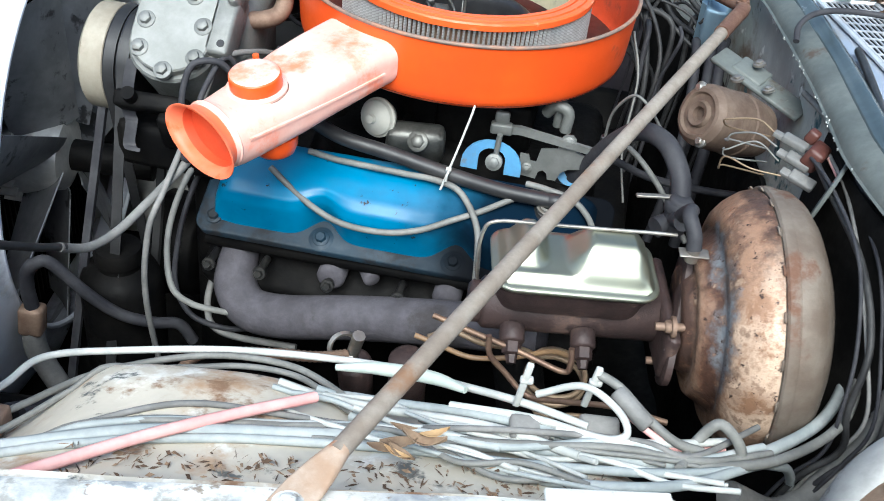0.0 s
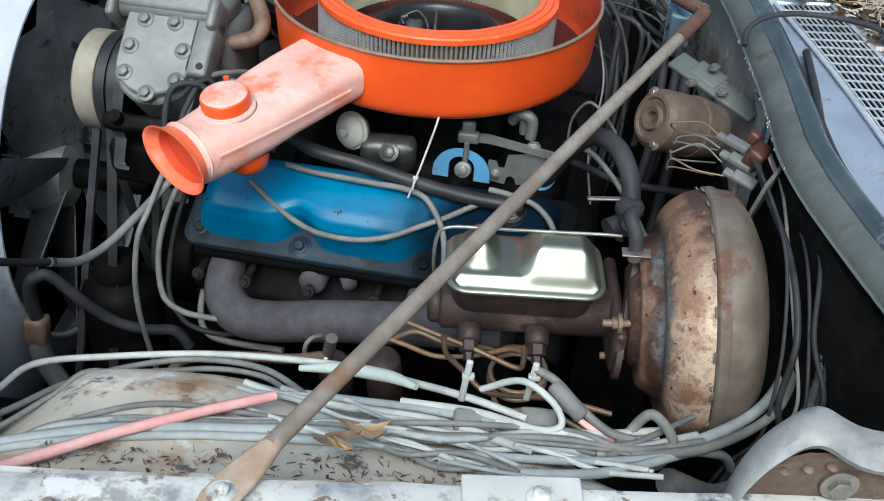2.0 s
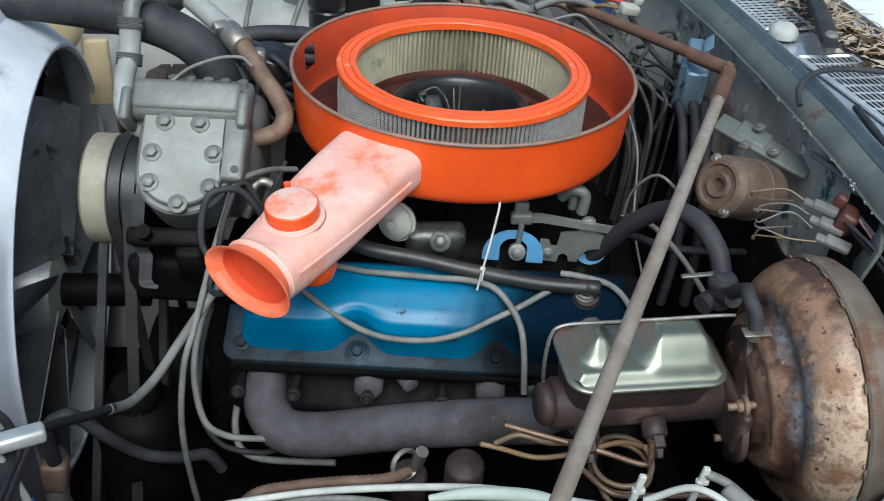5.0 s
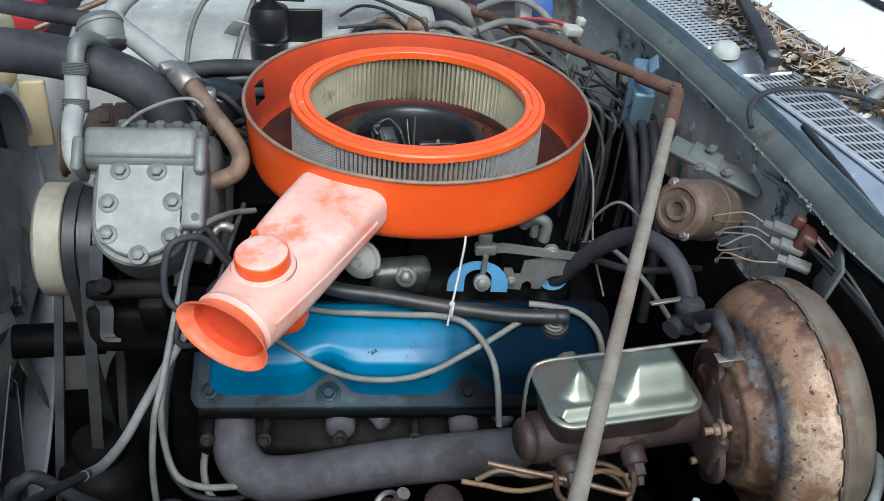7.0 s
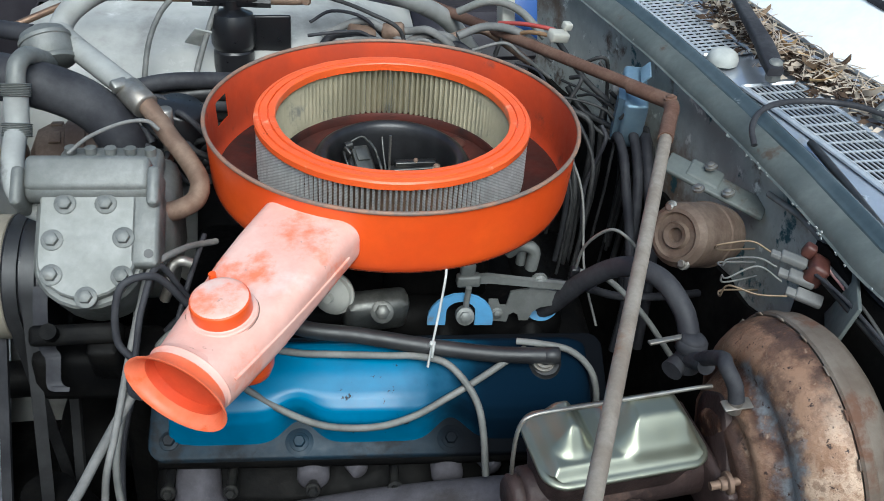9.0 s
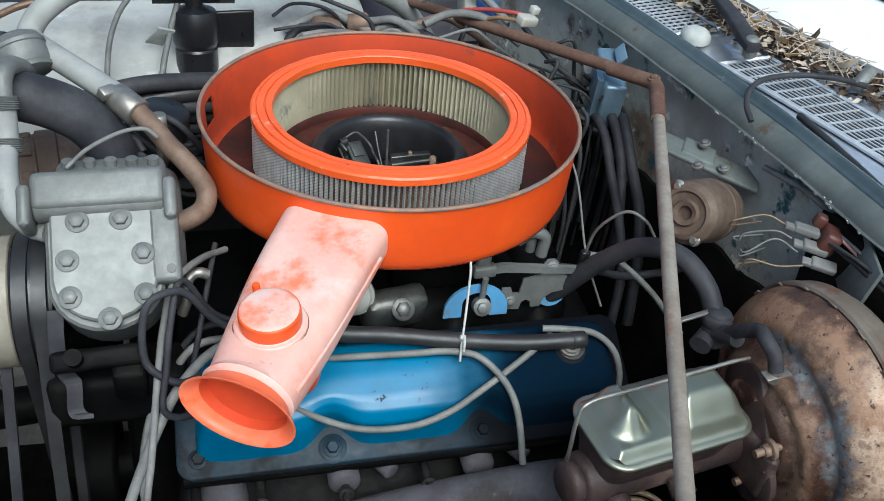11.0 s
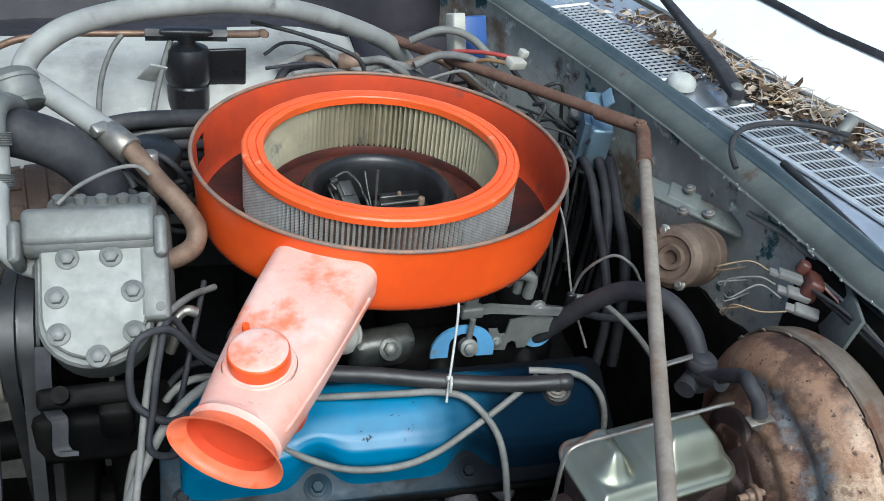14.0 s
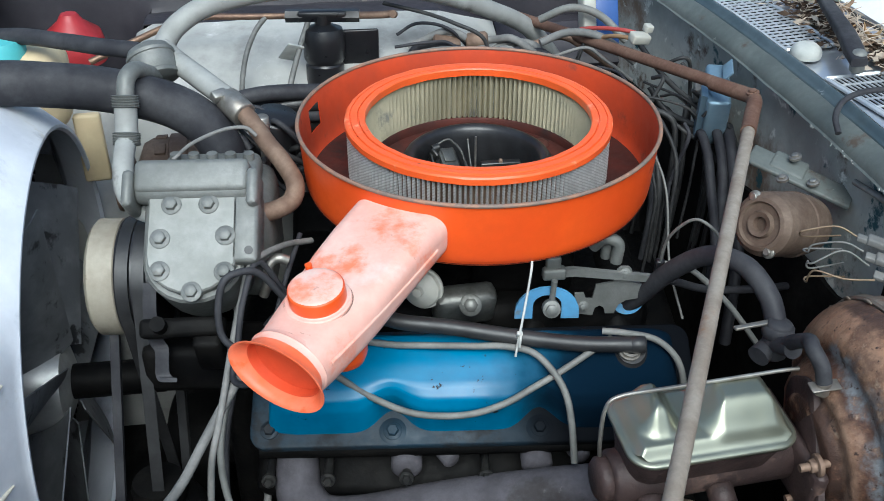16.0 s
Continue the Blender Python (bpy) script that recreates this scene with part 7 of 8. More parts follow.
for k in range(4):
    y0, z0 = random.uniform(-0.010, 0.026), random.uniform(0.0, 0.010)
    pts = [(x + random.uniform(-0.01, 0.01), y + y0 * (0.4 + 0.6 * math.sin(2.6 * q + k)) + random.uniform(-0.004, 0.004), z + z0) for q, (x, y, z) in
           enumerate(((-0.262, -0.72, -0.20), (-0.198, -0.695, -0.20), (-0.091, -0.655, -0.186), (0.046, -0.618, -0.168), (0.149, -0.606, -0.155), (0.247, -0.602, -0.144), (0.305, -0.583, -0.15), (0.36, -0.55, -0.162)))]
    r = random.choice((0.0022, 0.0028, 0.0034))
    line("loom_wire", drape(pts, r), r, (WIRE_GREY, WIRE_BLUEGREY, HOSE_GREY)[k % 3], "long grey wire following the loom along the apron", "wire", "wires on the apron", per=2)
for k in range(16):
    x0 = random.uniform(-0.06, 0.14)
    y0 = -0.555 - 0.09 * random.random() + 0.15 * x0
    pts = []
    for q in range(5):
        x = x0 + 0.05 * q
        y = y0 + random.uniform(-0.014, 0.014) - 0.006 * q
        v = (y + 0.71) - 0.2126 * (x - 0.235)
        pts.append((x, y, -0.125 - 0.40 * max(0, v - 0.03) + random.uniform(0.006, 0.016)))
    line("loom_wire", drape(pts, 0.003), random.choice((0.0014, 0.0019, 0.0025)), random.choice((WIRE_WHITE, WIRE_WHITE, WIRE_GREY, WIRE_BLUEGREY)), "loose dusty wire in the pile on the apron", "wire", "wires on the apron")
for p, h in (((0.157, -0.562, -0.150), 0.052), ((0.213, -0.545, -0.150), 0.048)):
    cl = thing("wire_clip", p, "white plastic wire clip standing up from the apron", "clip", "wire clips")
    bm = B()
    box(bm, Matrix.Translation(Vector(p) + Vector((0, 0, h / 2))) @ pose(0, 0, 0, 4, 6, 0), (0.006, 0.005, h), 0.0015)
    box(bm, Matrix.Translation(Vector(p) + Vector((0.002, 0, h * 0.62))) @ pose(0, 0, 0, 0, 0, 10), (0.011, 0.006, 0.006), 0.0015)
    part("stem", bm, WIRE_WHITE, cl)
    bm = B()
    box(bm, Matrix.Translation(Vector(p) + Vector((0.012, -0.02, -0.002))) @ pose(0, 0, 0, 18, 0, 8), (0.034, 0.022, 0.014), 0.004)
    part("foot", bm, HOSE_GREY, cl)
bm = B()
cyl(bm, (0.232, -0.552, -0.118), (0.262, -0.572, -0.131), 0.0075, n=12, bev=0.002)
single("wire_connector", bm, HOSE_GREY, "dusty round wire connector", "connector")
bm = B()
tube(bm, [(-0.01, -0.525, -0.185), (0.03, -0.522, -0.178), (0.08, -0.53, -0.168), (0.11, -0.545, -0.16)], lambda s: 0.003 + 0.0035 * math.sin(3.14 * s), 12, 8)
single("taped_joint", bm, MINT, "pale mint taped wire joint", "tape")
# strap clip behind the booster
bm = B()
box(bm, pose(0.472, -0.380, -0.196, 0, 25, -20), (0.055, 0.014, 0.012), 0.002)
single("strap_clip", bm, HOSE_GREY, "grey wiring strap behind the booster", "clip")
random.seed(8)
for k in range(7):
    o = Vector((0.008 * k, 0.003 * (k % 3), -0.004 * (k % 4)))
    line("booster_wire", [Vector(p) + o + Vector((random.uniform(-0.006, 0.006), random.uniform(-0.004, 0.004), random.uniform(-0.006, 0.006))) for p in ((0.385, -0.265, -0.015), (0.395, -0.330, -0.012), (0.408, -0.420, -0.030), (0.422, -0.480, -0.075), (0.428, -0.505, -0.125), (0.424, -0.510, -0.170), (0.400, -0.515, -0.22), (0.38, -0.50, -0.34))], random.choice((0.0018, 0.0026, 0.0032)), (HOSE_DUSTY, WIRE_BLACK, HOSE_GREY, HOSE_DUSTY)[k % 4], "dusty wire hanging behind the booster", "wire", "wires behind the booster")
line("corrugated_loom", [(0.43, -0.27, -0.02), (0.445, -0.36, -0.022), (0.462, -0.43, -0.05), (0.470, -0.475, -0.10), (0.466, -0.49, -0.16), (0.44, -0.50, -0.22), (0.40, -0.53, -0.24), (0.345, -0.56, -0.20)], 0.0120, HOSE_GREY, "thick dusty corrugated wiring sleeve behind the booster", "wiring sleeve", n=12, per=14, wave=0.10)

# ---- bolts, patch and hinge on the near rail ----
bm = B()
box(bm, Matrix.Translation(rail_at(-0.012, -0.008, -0.0615)) @ pose(0, 0, 0, 0, 0, 13), (0.085, 0.056, 0.005), 0.002)
single("mounting_plate", bm, RAIL, "weathered plate bolted on the fender flange", "plate")
for u, v, z in ((0.0, -0.002, -0.058), (-0.215, -0.015, -0.063), (-0.40, -0.03, -0.063), (-0.33, -0.02, -0.063)):
    bm = B()
    bolt(bm, rail_at(u, v, z), (0, 0, 1), 0.0068, 0.007)
    single("flange_bolt", bm, RAIL, "painted hex bolt in the fender flange", "bolt", "fender flange bolts")
hg = thing("hood_hinge", near(0.19, 0.0, -0.07), "weathered pale hood hinge with rust", "hinge")
bm = B()
arc = [Vector(q) + Vector((-0.020, -0.004, -0.018)) for q in (near(0.150, -0.010, -0.095), near(0.156, -0.004, -0.062), near(0.168, 0.004, -0.030), near(0.188, 0.012, -0.008), near(0.215, 0.018, 0.004), (0.475, -0.664, 0.006), (0.56, -0.652, 0.004))]
sp = spline(arc, 6)
loft(bm, [[p + Vector((0, o, h)) for o, h in ((-0.013, -0.010), (-0.016, -0.004), (-0.010, 0.003), (0.004, 0.006), (0.016, 0.003), (0.020, -0.005), (0.015, -0.012))] for p in sp])
part("arm", bm, HINGE, hg)
bm = B()
loft(bm, [[near(u, v, z) for v, z in ((0.0, -0.07), (0.0, h), (0.005, h), (0.005, -0.07))] for u, h in ((0.140, -0.085), (0.148, -0.064), (0.160, -0.040), (0.186, -0.028), (0.30, -0.024))])
part("side_plate", bm, RUST_BROWN, hg, "dark brown rusted inner plate")
bm = B()
for u, z in ((0.212, -0.052),):
    bolt(bm, near(u, -0.002, z), (NS, -NC, 0.0), 0.009, 0.008)
part("pivot_bolt", bm, STEEL, hg)
bm = B()
for k in range(8):
    lathe(bm, [(0.004, 0), (0.0, 0.003)], Matrix.Translation(near(0.168 + 0.016 * k, -0.006, -0.036 + 0.003 * min(k, 3))), 10)
tagged(part("rivets", bm, STEEL_RUST, hg), kind="stuff")

# ---- firewall fittings ----
wm = thing("wiper_motor", (0.35, -0.175, -0.09), "rusted round windscreen wiper motor on the firewall", "wiper motor")
wa = Vector((0.74, 0.54, -0.34)).normalized()
wmx = Matrix.Translation((0.286, -0.172, -0.046)) @ frame_of(wa)
bm = B()
lathe(bm, [(0.0, 0.006), (0.007, 0.006), (0.008, 0.000), (0.013, -0.002), (0.015, 0.003), (0.022, 0.002), (0.024, -0.001), (0.028, 0.0), (0.0338, 0.006), (0.0350, 0.012), (0.0350, 0.055), (0.0362, 0.057), (0.0362, 0.064), (0.031, 0.095)], wmx, 40)
part("motor_can", bm, RUST_BROWN, wm, smooth=30)
for a in (50, 230):
    bm = B()
    bolt(bm, wmx @ Vector((0.030 * math.cos(radians(a)), 0.030 * math.sin(radians(a)), 0.004)), -wa, 0.0045, 0.005)
    part("screw", bm, STEEL, wm)
bm = B()
box(bm, pose(0.355, -0.085, -0.038, 8, 14, -30), (0.12, 0.034, 0.006), 0.002)
box(bm, pose(0.345, -0.072, -0.032, 8, 14, -30), (0.04, 0.032, 0.008), 0.003)
part("bracket", bm, FLANGE, wm, "dull grey motor bracket")
for x, y, z in ((0.350, -0.072, -0.020), (0.362, -0.105, -0.034), (0.325, -0.110, -0.026)):
    bm = B()
    bolt(bm, (x, y, z), (-0.3, 0, 0.95), 0.0045, 0.004)
    part("bolt", bm, STEEL, wm)
cb = thing("terminal_block", (0.40, -0.27, -0.03), "brown terminal block with wires on the firewall", "terminal block")
bm = B()
box(bm, pose(0.392, -0.268, -0.022, 0, 20, -25), (0.018, 0.028, 0.024), 0.004)
box(bm, pose(0.387, -0.254, -0.008, 0, 20, -25), (0.012, 0.012, 0.014), 0.003)
part("block", bm, BROWN_BAKELITE, cb)
for k in range(3):
    bm = B()
    box(bm, pose(0.372 + 0.006 * k, -0.258 - 0.013 * k, -0.016 - 0.013 * k, 10 * k, 10, -25), (0.026, 0.013, 0.008), 0.002)
    box(bm, pose(0.356 + 0.006 * k, -0.252 - 0.013 * k, -0.014 - 0.013 * k, 10 * k, 10, -25), (0.010, 0.009, 0.005), 0.001)
    part("plug", bm, HOSE_GREY, cb, "grey spade connector")
bm = B()
box(bm, pose(0.408, -0.30, -0.035, 0, 12, -22), (0.004, 0.10, 0.06), 0.001)
part("plate", bm, FLANGE, cb)
random.seed(77)
for k in range(4):
    y, z = -0.250 - 0.010 * k, -0.013 - 0.010 * k
    j = [random.uniform(-0.008, 0.008) for _ in range(8)]
    line("terminal_wire", [(0.352 + 0.004 * k, y, z), (0.335, y + 0.006 + j[0], z + 0.008 + j[1]), (0.315 + j[2], y + 0.012 + j[3], z + 0.004 + j[4]), (0.305 + j[5], y + 0.02, z - 0.008 + j[6]), (0.315, y + 0.028 + j[7], z - 0.018), (0.36, y + 0.05, z - 0.03)], 0.0010, (TAN_LINE, HOSE_GREY, WIRE_GREY)[k % 3], "thin pale wire looping from the terminal block", "wire", "terminal wires")
line("terminal_wire", [(0.405, -0.27, -0.02), (0.415, -0.30, -0.03), (0.425, -0.33, -0.06), (0.435, -0.35, -0.10)], 0.0024, PINK, "faded red wire dropping from the terminal block", "wire", "terminal wires")
line("edge_wire", [(0.395, -0.13, -0.02), (0.408, -0.20, -0.012), (0.415, -0.27, -0.02), (0.424, -0.33, -0.05), (0.435, -0.38, -0.12), (0.44, -0.42, -0.20)], 0.0035, HOSE_GREY, "grey wire along the cowl edge", "wire")
# regulator and fuse boxes
rg = thing("voltage_regulator", (0.318, 0.14, -0.10), "blue grey metal voltage regulator with a raised rib", "regulator")
RG = pose(0.318, 0.142, -0.054, 0, 0, -10) @ pose(0, 0, 0, 14, 0, 0)
bm = B()
box(bm, RG, (0.030, 0.084, 0.070), 0.005)
part("case", bm, GREY_METAL, rg)
bm = B()
loft(bm, [[RG @ Vector((x, y, z)) for x, y in ((-0.014, -0.030), (-0.022, -0.026), (-0.022, -0.006), (-0.014, -0.002))] for z in (-0.040, 0.033)])
part("rib", bm, GREY_METAL, rg, "bright folded rib down the cover")
bm = B()
box(bm, RG @ pose(0.010, 0.012, 0.047, 0, -50, 0), (0.016, 0.030, 0.003), 0.001)
part("ear", bm, GREY_METAL, rg, "pale mounting ear on top")
for y in (-0.036, 0.030):
    bm = B()
    bolt(bm, RG @ Vector((-0.014, y, -0.028)), RG.to_3x3() @ Vector((-1, 0, 0)), 0.0045, 0.004)
    part("screw", bm, STEEL, rg)
bm = B()
box(bm, RG @ pose(-0.012, 0.050, -0.020), (0.022, 0.022, 0.024), 0.003)
part("plug", bm, HOSE_GREY, rg)
fb = thing("fuse_box", (0.20, 0.36, -0.06), "blue and white electrical module on the far firewall", "electrical module")
bm = B()
box(bm, pose(0.205, 0.372, -0.022, -20, 0, 10), (0.040, 0.022, 0.075), 0.003)
part("module", bm, BLUE_PLASTIC, fb)
bm = B()
box(bm, pose(0.180, 0.370, -0.020, -20, 0, 10), (0.020, 0.030, 0.080), 0.003)
part("backing", bm, WHITE_PLASTIC, fb)
bm = B()
box(bm, pose(0.235, 0.255, -0.006, 10, 10, 20), (0.028, 0.018, 0.014), 0.003)
box(bm, pose(0.248, 0.266, 0.004, 10, 10, 20), (0.012, 0.012, 0.011), 0.002)
part("connector", bm, WHITE_PLASTIC, fb)
line("module_wire", [(0.165, 0.33, -0.02), (0.19, 0.30, -0.008), (0.215, 0.27, 0.0), (0.23, 0.26, 0.0)], 0.003, WIRE_RED, "red wire to the white connector", "wire", "module wires")
line("module_wire", [(0.18, 0.31, -0.03), (0.20, 0.28, -0.012), (0.225, 0.255, -0.006)], 0.003, WIRE_YELLOW, "yellow wire to the white connector", "wire", "module wires")
for k, (pts, r) in enumerate((([(0.300, 0.130, -0.095), (0.296, 0.105, -0.080), (0.299, 0.075, -0.095), (0.300, 0.04, -0.130), (0.298, -0.01, -0.165), (0.29, -0.06, -0.21), (0.28, -0.08, -0.28)], 0.0062),
                             ([(0.335, 0.125, -0.080), (0.330, 0.095, -0.082), (0.330, 0.045, -0.125), (0.330, 0.0, -0.165), (0.325, -0.03, -0.22), (0.32, -0.05, -0.30)], 0.0075),
                             ([(0.31, 0.15, -0.085), (0.315, 0.11, -0.075), (0.316, 0.06, -0.11), (0.31, 0.02, -0.16), (0.30, -0.01, -0.24)], 0.0065))):
    line("heater_hose", pts, r, HOSE_DUSTY, "dusty heater hose on the firewall", "hose", "heater hoses", n=12)
line("thin_wire", [(0.196, -0.14, -0.118), (0.198, -0.155, -0.072), (0.214, -0.178, -0.036), (0.232, -0.19, -0.040), (0.25, -0.185, -0.065)], 0.0017, WIRE_GREY, "thin grey wire standing off the linkage", "wire")
bm = B()
box(bm, pose(0.196, -0.140, -0.122, 10, 0, 0), (0.010, 0.008, 0.026), 0.002)
single("wire_plug", bm, PLASTIC_BLACK, "small black plug on a wire", "connector")
line("thin_wire", [(0.21, 0.03, -0.05), (0.225, -0.02, -0.09), (0.222, -0.09, -0.15), (0.235, -0.13, -0.20)], 0.0015, WIRE_GREY, "thin wire hanging by the firewall", "wire")
random.seed(21)
for k in range(26):
    a = Vector((random.uniform(0.16, 0.30), random.uniform(0.10, 0.34), random.uniform(-0.09, -0.03)))
    b = a + Vector((random.uniform(-0.02, 0.10), random.uniform(-0.12, 0.02), random.uniform(-0.10, 0.0)))
    m1 = a.lerp(b, 0.4) + Vector((random.uniform(-0.02, 0.02), random.uniform(-0.02, 0.02), random.uniform(-0.01, 0.03)))
    b.x = min(b.x, cowl_x(b.y) - 0.012)
    line("firewall_wire", [a, m1, b, b + Vector((0, -0.02, -0.07)), b + Vector((-0.01, -0.03, -0.17))], random.choice((0.002, 0.0028, 0.004)), random.choice((HOSE_DUSTY, WIRE_BLACK, WIRE_BLACK, WIRE_BLACK)), "dusty wire in the tangle by the firewall", "wire", "firewall wires", per=5)

# ---- far side: dryer, lines, bottle, clutter ----
dr = thing("receiver_dryer", (-0.205, 0.29, -0.10), "black refrigerant receiver dryer canister", "receiver dryer")
dm = Matrix.Translation((-0.205, 0.295, -0.105)) @ frame_of((0.0, 0.12, 1))
bm = B()
lathe(bm, [(0.020, 0.0), (0.0265, 0.004), (0.0275, 0.012), (0.0275, 0.046), (0.0255, 0.049), (0.0275, 0.052), (0.030, 0.058), (0.030, 0.088), (0.027, 0.098), (0.012, 0.104), (0.012, 0.116)], dm, 28)
part("canister", bm, PLASTIC_BLACK, dr, smooth=30)
bm = B()
box(bm, pose(-0.155, 0.318, -0.045, 5, 0, 5), (0.055, 0.006, 0.065), 0.003)
part("bracket", bm, PLASTIC_BLACK, dr)
bm = B()
box(bm, pose(-0.205, 0.308, 0.010, 0, 0, 0), (0.070, 0.018, 0.016), 0.004)
for x in (-0.245, -0.165):
    cyl(bm, (x - 0.012, 0.308, 0.010), (x + 0.012, 0.308, 0.010), 0.0095, n=6)
part("fitting", bm, PLASTIC_BLACK, dr)
line("liquid_line", [(-0.245, 0.308, 0.010), (-0.31, 0.308, 0.009), (-0.374, 0.31, 0.008), (-0.39, 0.308, 0.004), (-0.419, 0.30, 0.0), (-0.46, 0.27, -0.01), (-0.52, 0.24, -0.03)], 0.0048, COPPER, "thin refrigerant line with crimped fitting", "refrigerant line", "thin lines")
line("liquid_line", [(-0.165, 0.308, 0.010), (-0.12, 0.31, 0.010), (-0.107, 0.309, 0.012), (-0.104, 0.300, 0.014), (-0.106, 0.295, 0.016)], 0.0055, STEEL_RUST, "short bent refrigerant pipe", "refrigerant line", "thin lines")
line("far_hose", [(-0.12, 0.33, 0.02), (-0.06, 0.31, 0.012), (-0.02, 0.28, 0.008), (0.02, 0.27, -0.01), (0.03, 0.27, -0.05)], 0.003, WIRE_BLACK, "thin black line arching behind the air cleaner", "line")
line("far_hose", [(-0.284, 0.308, 0.010), (-0.300, 0.29, -0.008), (-0.313, 0.265, -0.04), (-0.318, 0.235, -0.09), (-0.315, 0.20, -0.17)], 0.0038, WIRE_GREY, "dusty pale wire down the far fender", "wire")
line("far_hose", [(-0.225, 0.305, 0.004), (-0.238, 0.28, -0.03), (-0.25, 0.245, -0.07), (-0.255, 0.21, -0.11), (-0.26, 0.19, -0.16)], 0.004, WIRE_GREY, "grey wire down the far fender", "wire")
bm = B()
box(bm, pose(-0.250, 0.285, -0.035, 40, 20, 20), (0.024, 0.003, 0.040), 0.001)
single("paper_tag", bm, WIRE_WHITE, "small pale tag on a wire", "tag")
bt = thing("overflow_bottle", (-0.600, 0.165, -0.070), "cream plastic coolant bottle with a turquoise cap", "bottle")
bm = B()
box(bm, pose(-0.600, 0.172, -0.034, 0, 0, 12), (0.14, 0.11, 0.11), 0.030, 4)
part("bottle_body", bm, CREAM, bt)
bm = B()
lathe(bm, [(0.026, -0.05), (0.027, -0.03), (0.024, -0.022), (0.0, -0.020)], Matrix.Translation((-0.592, 0.150, 0.060)), 24)
part("cap", bm, TURQUOISE, bt, "turquoise screw cap")
bm = B()
box(bm, pose(-0.515, 0.172, -0.125, 0, 0, 10), (0.036, 0.014, 0.10), 0.004)
single("side_baffle", bm, CREAM, "cream plastic baffle beside the radiator", "baffle")
rc = thing("red_can", (-0.60, 0.41, -0.12), "small red plastic cap and horn body", "horn")
bm = B()
lathe(bm, [(0.045, -0.05), (0.048, -0.03), (0.042, -0.005), (0.020, 0.012), (0.012, 0.024), (0.0, 0.026)], Matrix.Translation((-0.598, 0.41, -0.045)), 28)
part("can", bm, RED_PLASTIC, rc)
random.seed(31)
for k in range(16):
    a = Vector((random.uniform(-0.30, -0.22), random.uniform(-0.03, 0.10), random.uniform(-0.10, -0.04)))
    r = random.uniform(0.015, 0.035)
    ph = random.uniform(0, 6)
    pts = [a + Vector((r * math.cos(ph + q * 0.7), r * 0.8 * math.sin(ph + q * 0.7), 0.02 * math.sin(q * 0.8) - 0.004 * q)) for q in range(7)]
    line("plug_lead", pts, random.choice((0.003, 0.0038)), random.choice((WIRE_BLACK, HOSE_DUSTY, HOSE_DUSTY)), "black ignition lead coiled beside the housing", "cable", "coiled leads", per=5)
# black cylinder added so that the housing's hole looks dark
bm = B()
cyl(bm, (-0.262, 0.082, -0.12), (-0.245, 0.074, -0.032), 0.030, n=20, bev=0.004)
single("hole_dark_cylinder", bm, PLASTIC_BLACK, "added black cylinder that darkens the hole in the housing", "ignition coil")
bm = B()
cyl(bm, (-0.249, -0.008, -0.02), (-0.249, -0.008, 0.0045), 0.0085, n=14, bev=0.0015)
cyl(bm, (-0.249, -0.008, -0.06), (-0.249, -0.008, -0.02), 0.005, n=10)
single("line_cap", bm, STEEL, "small knurled cap on a service port", "cap")
line("temperature_wire", [(-0.335, -0.085, -0.01), (-0.315, -0.075, 0.004), (-0.285, -0.055, 0.010), (-0.262, -0.045, 0.008), (-0.25, -0.045, -0.002)], 0.0022, HOSE_GREY, "thin grey wire curved over the compressor", "wire")
# clutter on the far fender by the firewall
random.seed(41)
for k in range(14):
    a = Vector((random.uniform(-0.12, 0.14), random.uniform(0.27, 0.36), random.uniform(-0.07, -0.02)))
    pts = [a, a + Vector((0.04, 0.0, 0.02)), a + Vector((0.08, -0.01, 0.01)), a + Vector((0.12, -0.02, -0.02))]
    line("far_wire", [p + Vector((random.uniform(-0.01, 0.01), random.uniform(-0.01, 0.01), random.uniform(-0.01, 0.01))) for p in pts], random.choice((0.0025, 0.004, 0.006)), random.choice((HOSE_DUSTY, HOSE_GREY, WIRE_GREY, STEEL_RUST)), "dusty line along the far fender", "wire", "far fender lines", per=5)
bm = B()
cyl(bm, (0.0, 0.33, -0.04), (0.03, 0.325, -0.035), 0.014, n=14, bev=0.003)
box(bm, pose(-0.03, 0.325, -0.04, 20, 10, 10), (0.04, 0.02, 0.02), 0.004)
single("far_valve", bm, STEEL_RUST, "small rusty valve on the far fender", "valve")

# ---- wipers, washer hose and leaves on the cowl ----
wi = thing("windscreen_wiper", (0.45, 0.11, 0.05), "dull grey wiper arm at rest on the windscreen base", "windscreen wiper")
bm = B()
loft(bm, [rrect(c, (1, 0.1, 0), (0, 0, 1), w, h, 0.003, 3) for c, w, h in (((0.440, 0.022, 0.052), 0.020, 0.010), ((0.443, 0.05, 0.056), 0.024, 0.012), ((0.446, 0.085, 0.062), 0.022, 0.012), ((0.452, 0.20, 0.072), 0.016, 0.010), ((0.458, 0.34, 0.082), 0.013, 0.008))])
part("arm", bm, HOSE_DUSTY, wi)
bm = B()
cyl(bm, (0.445, 0.035, 0.035), (0.443, 0.035, 0.062), 0.009, n=16, bev=0.003)
part("pivot", bm, ALU, wi)
bm = B()


def on_glass(y, s, h):
    return Vector((cowl_x(y) + s + 0.02 * abs(y) + spread(y), y, 0.05 + (s - 0.166) * 0.819 + h))


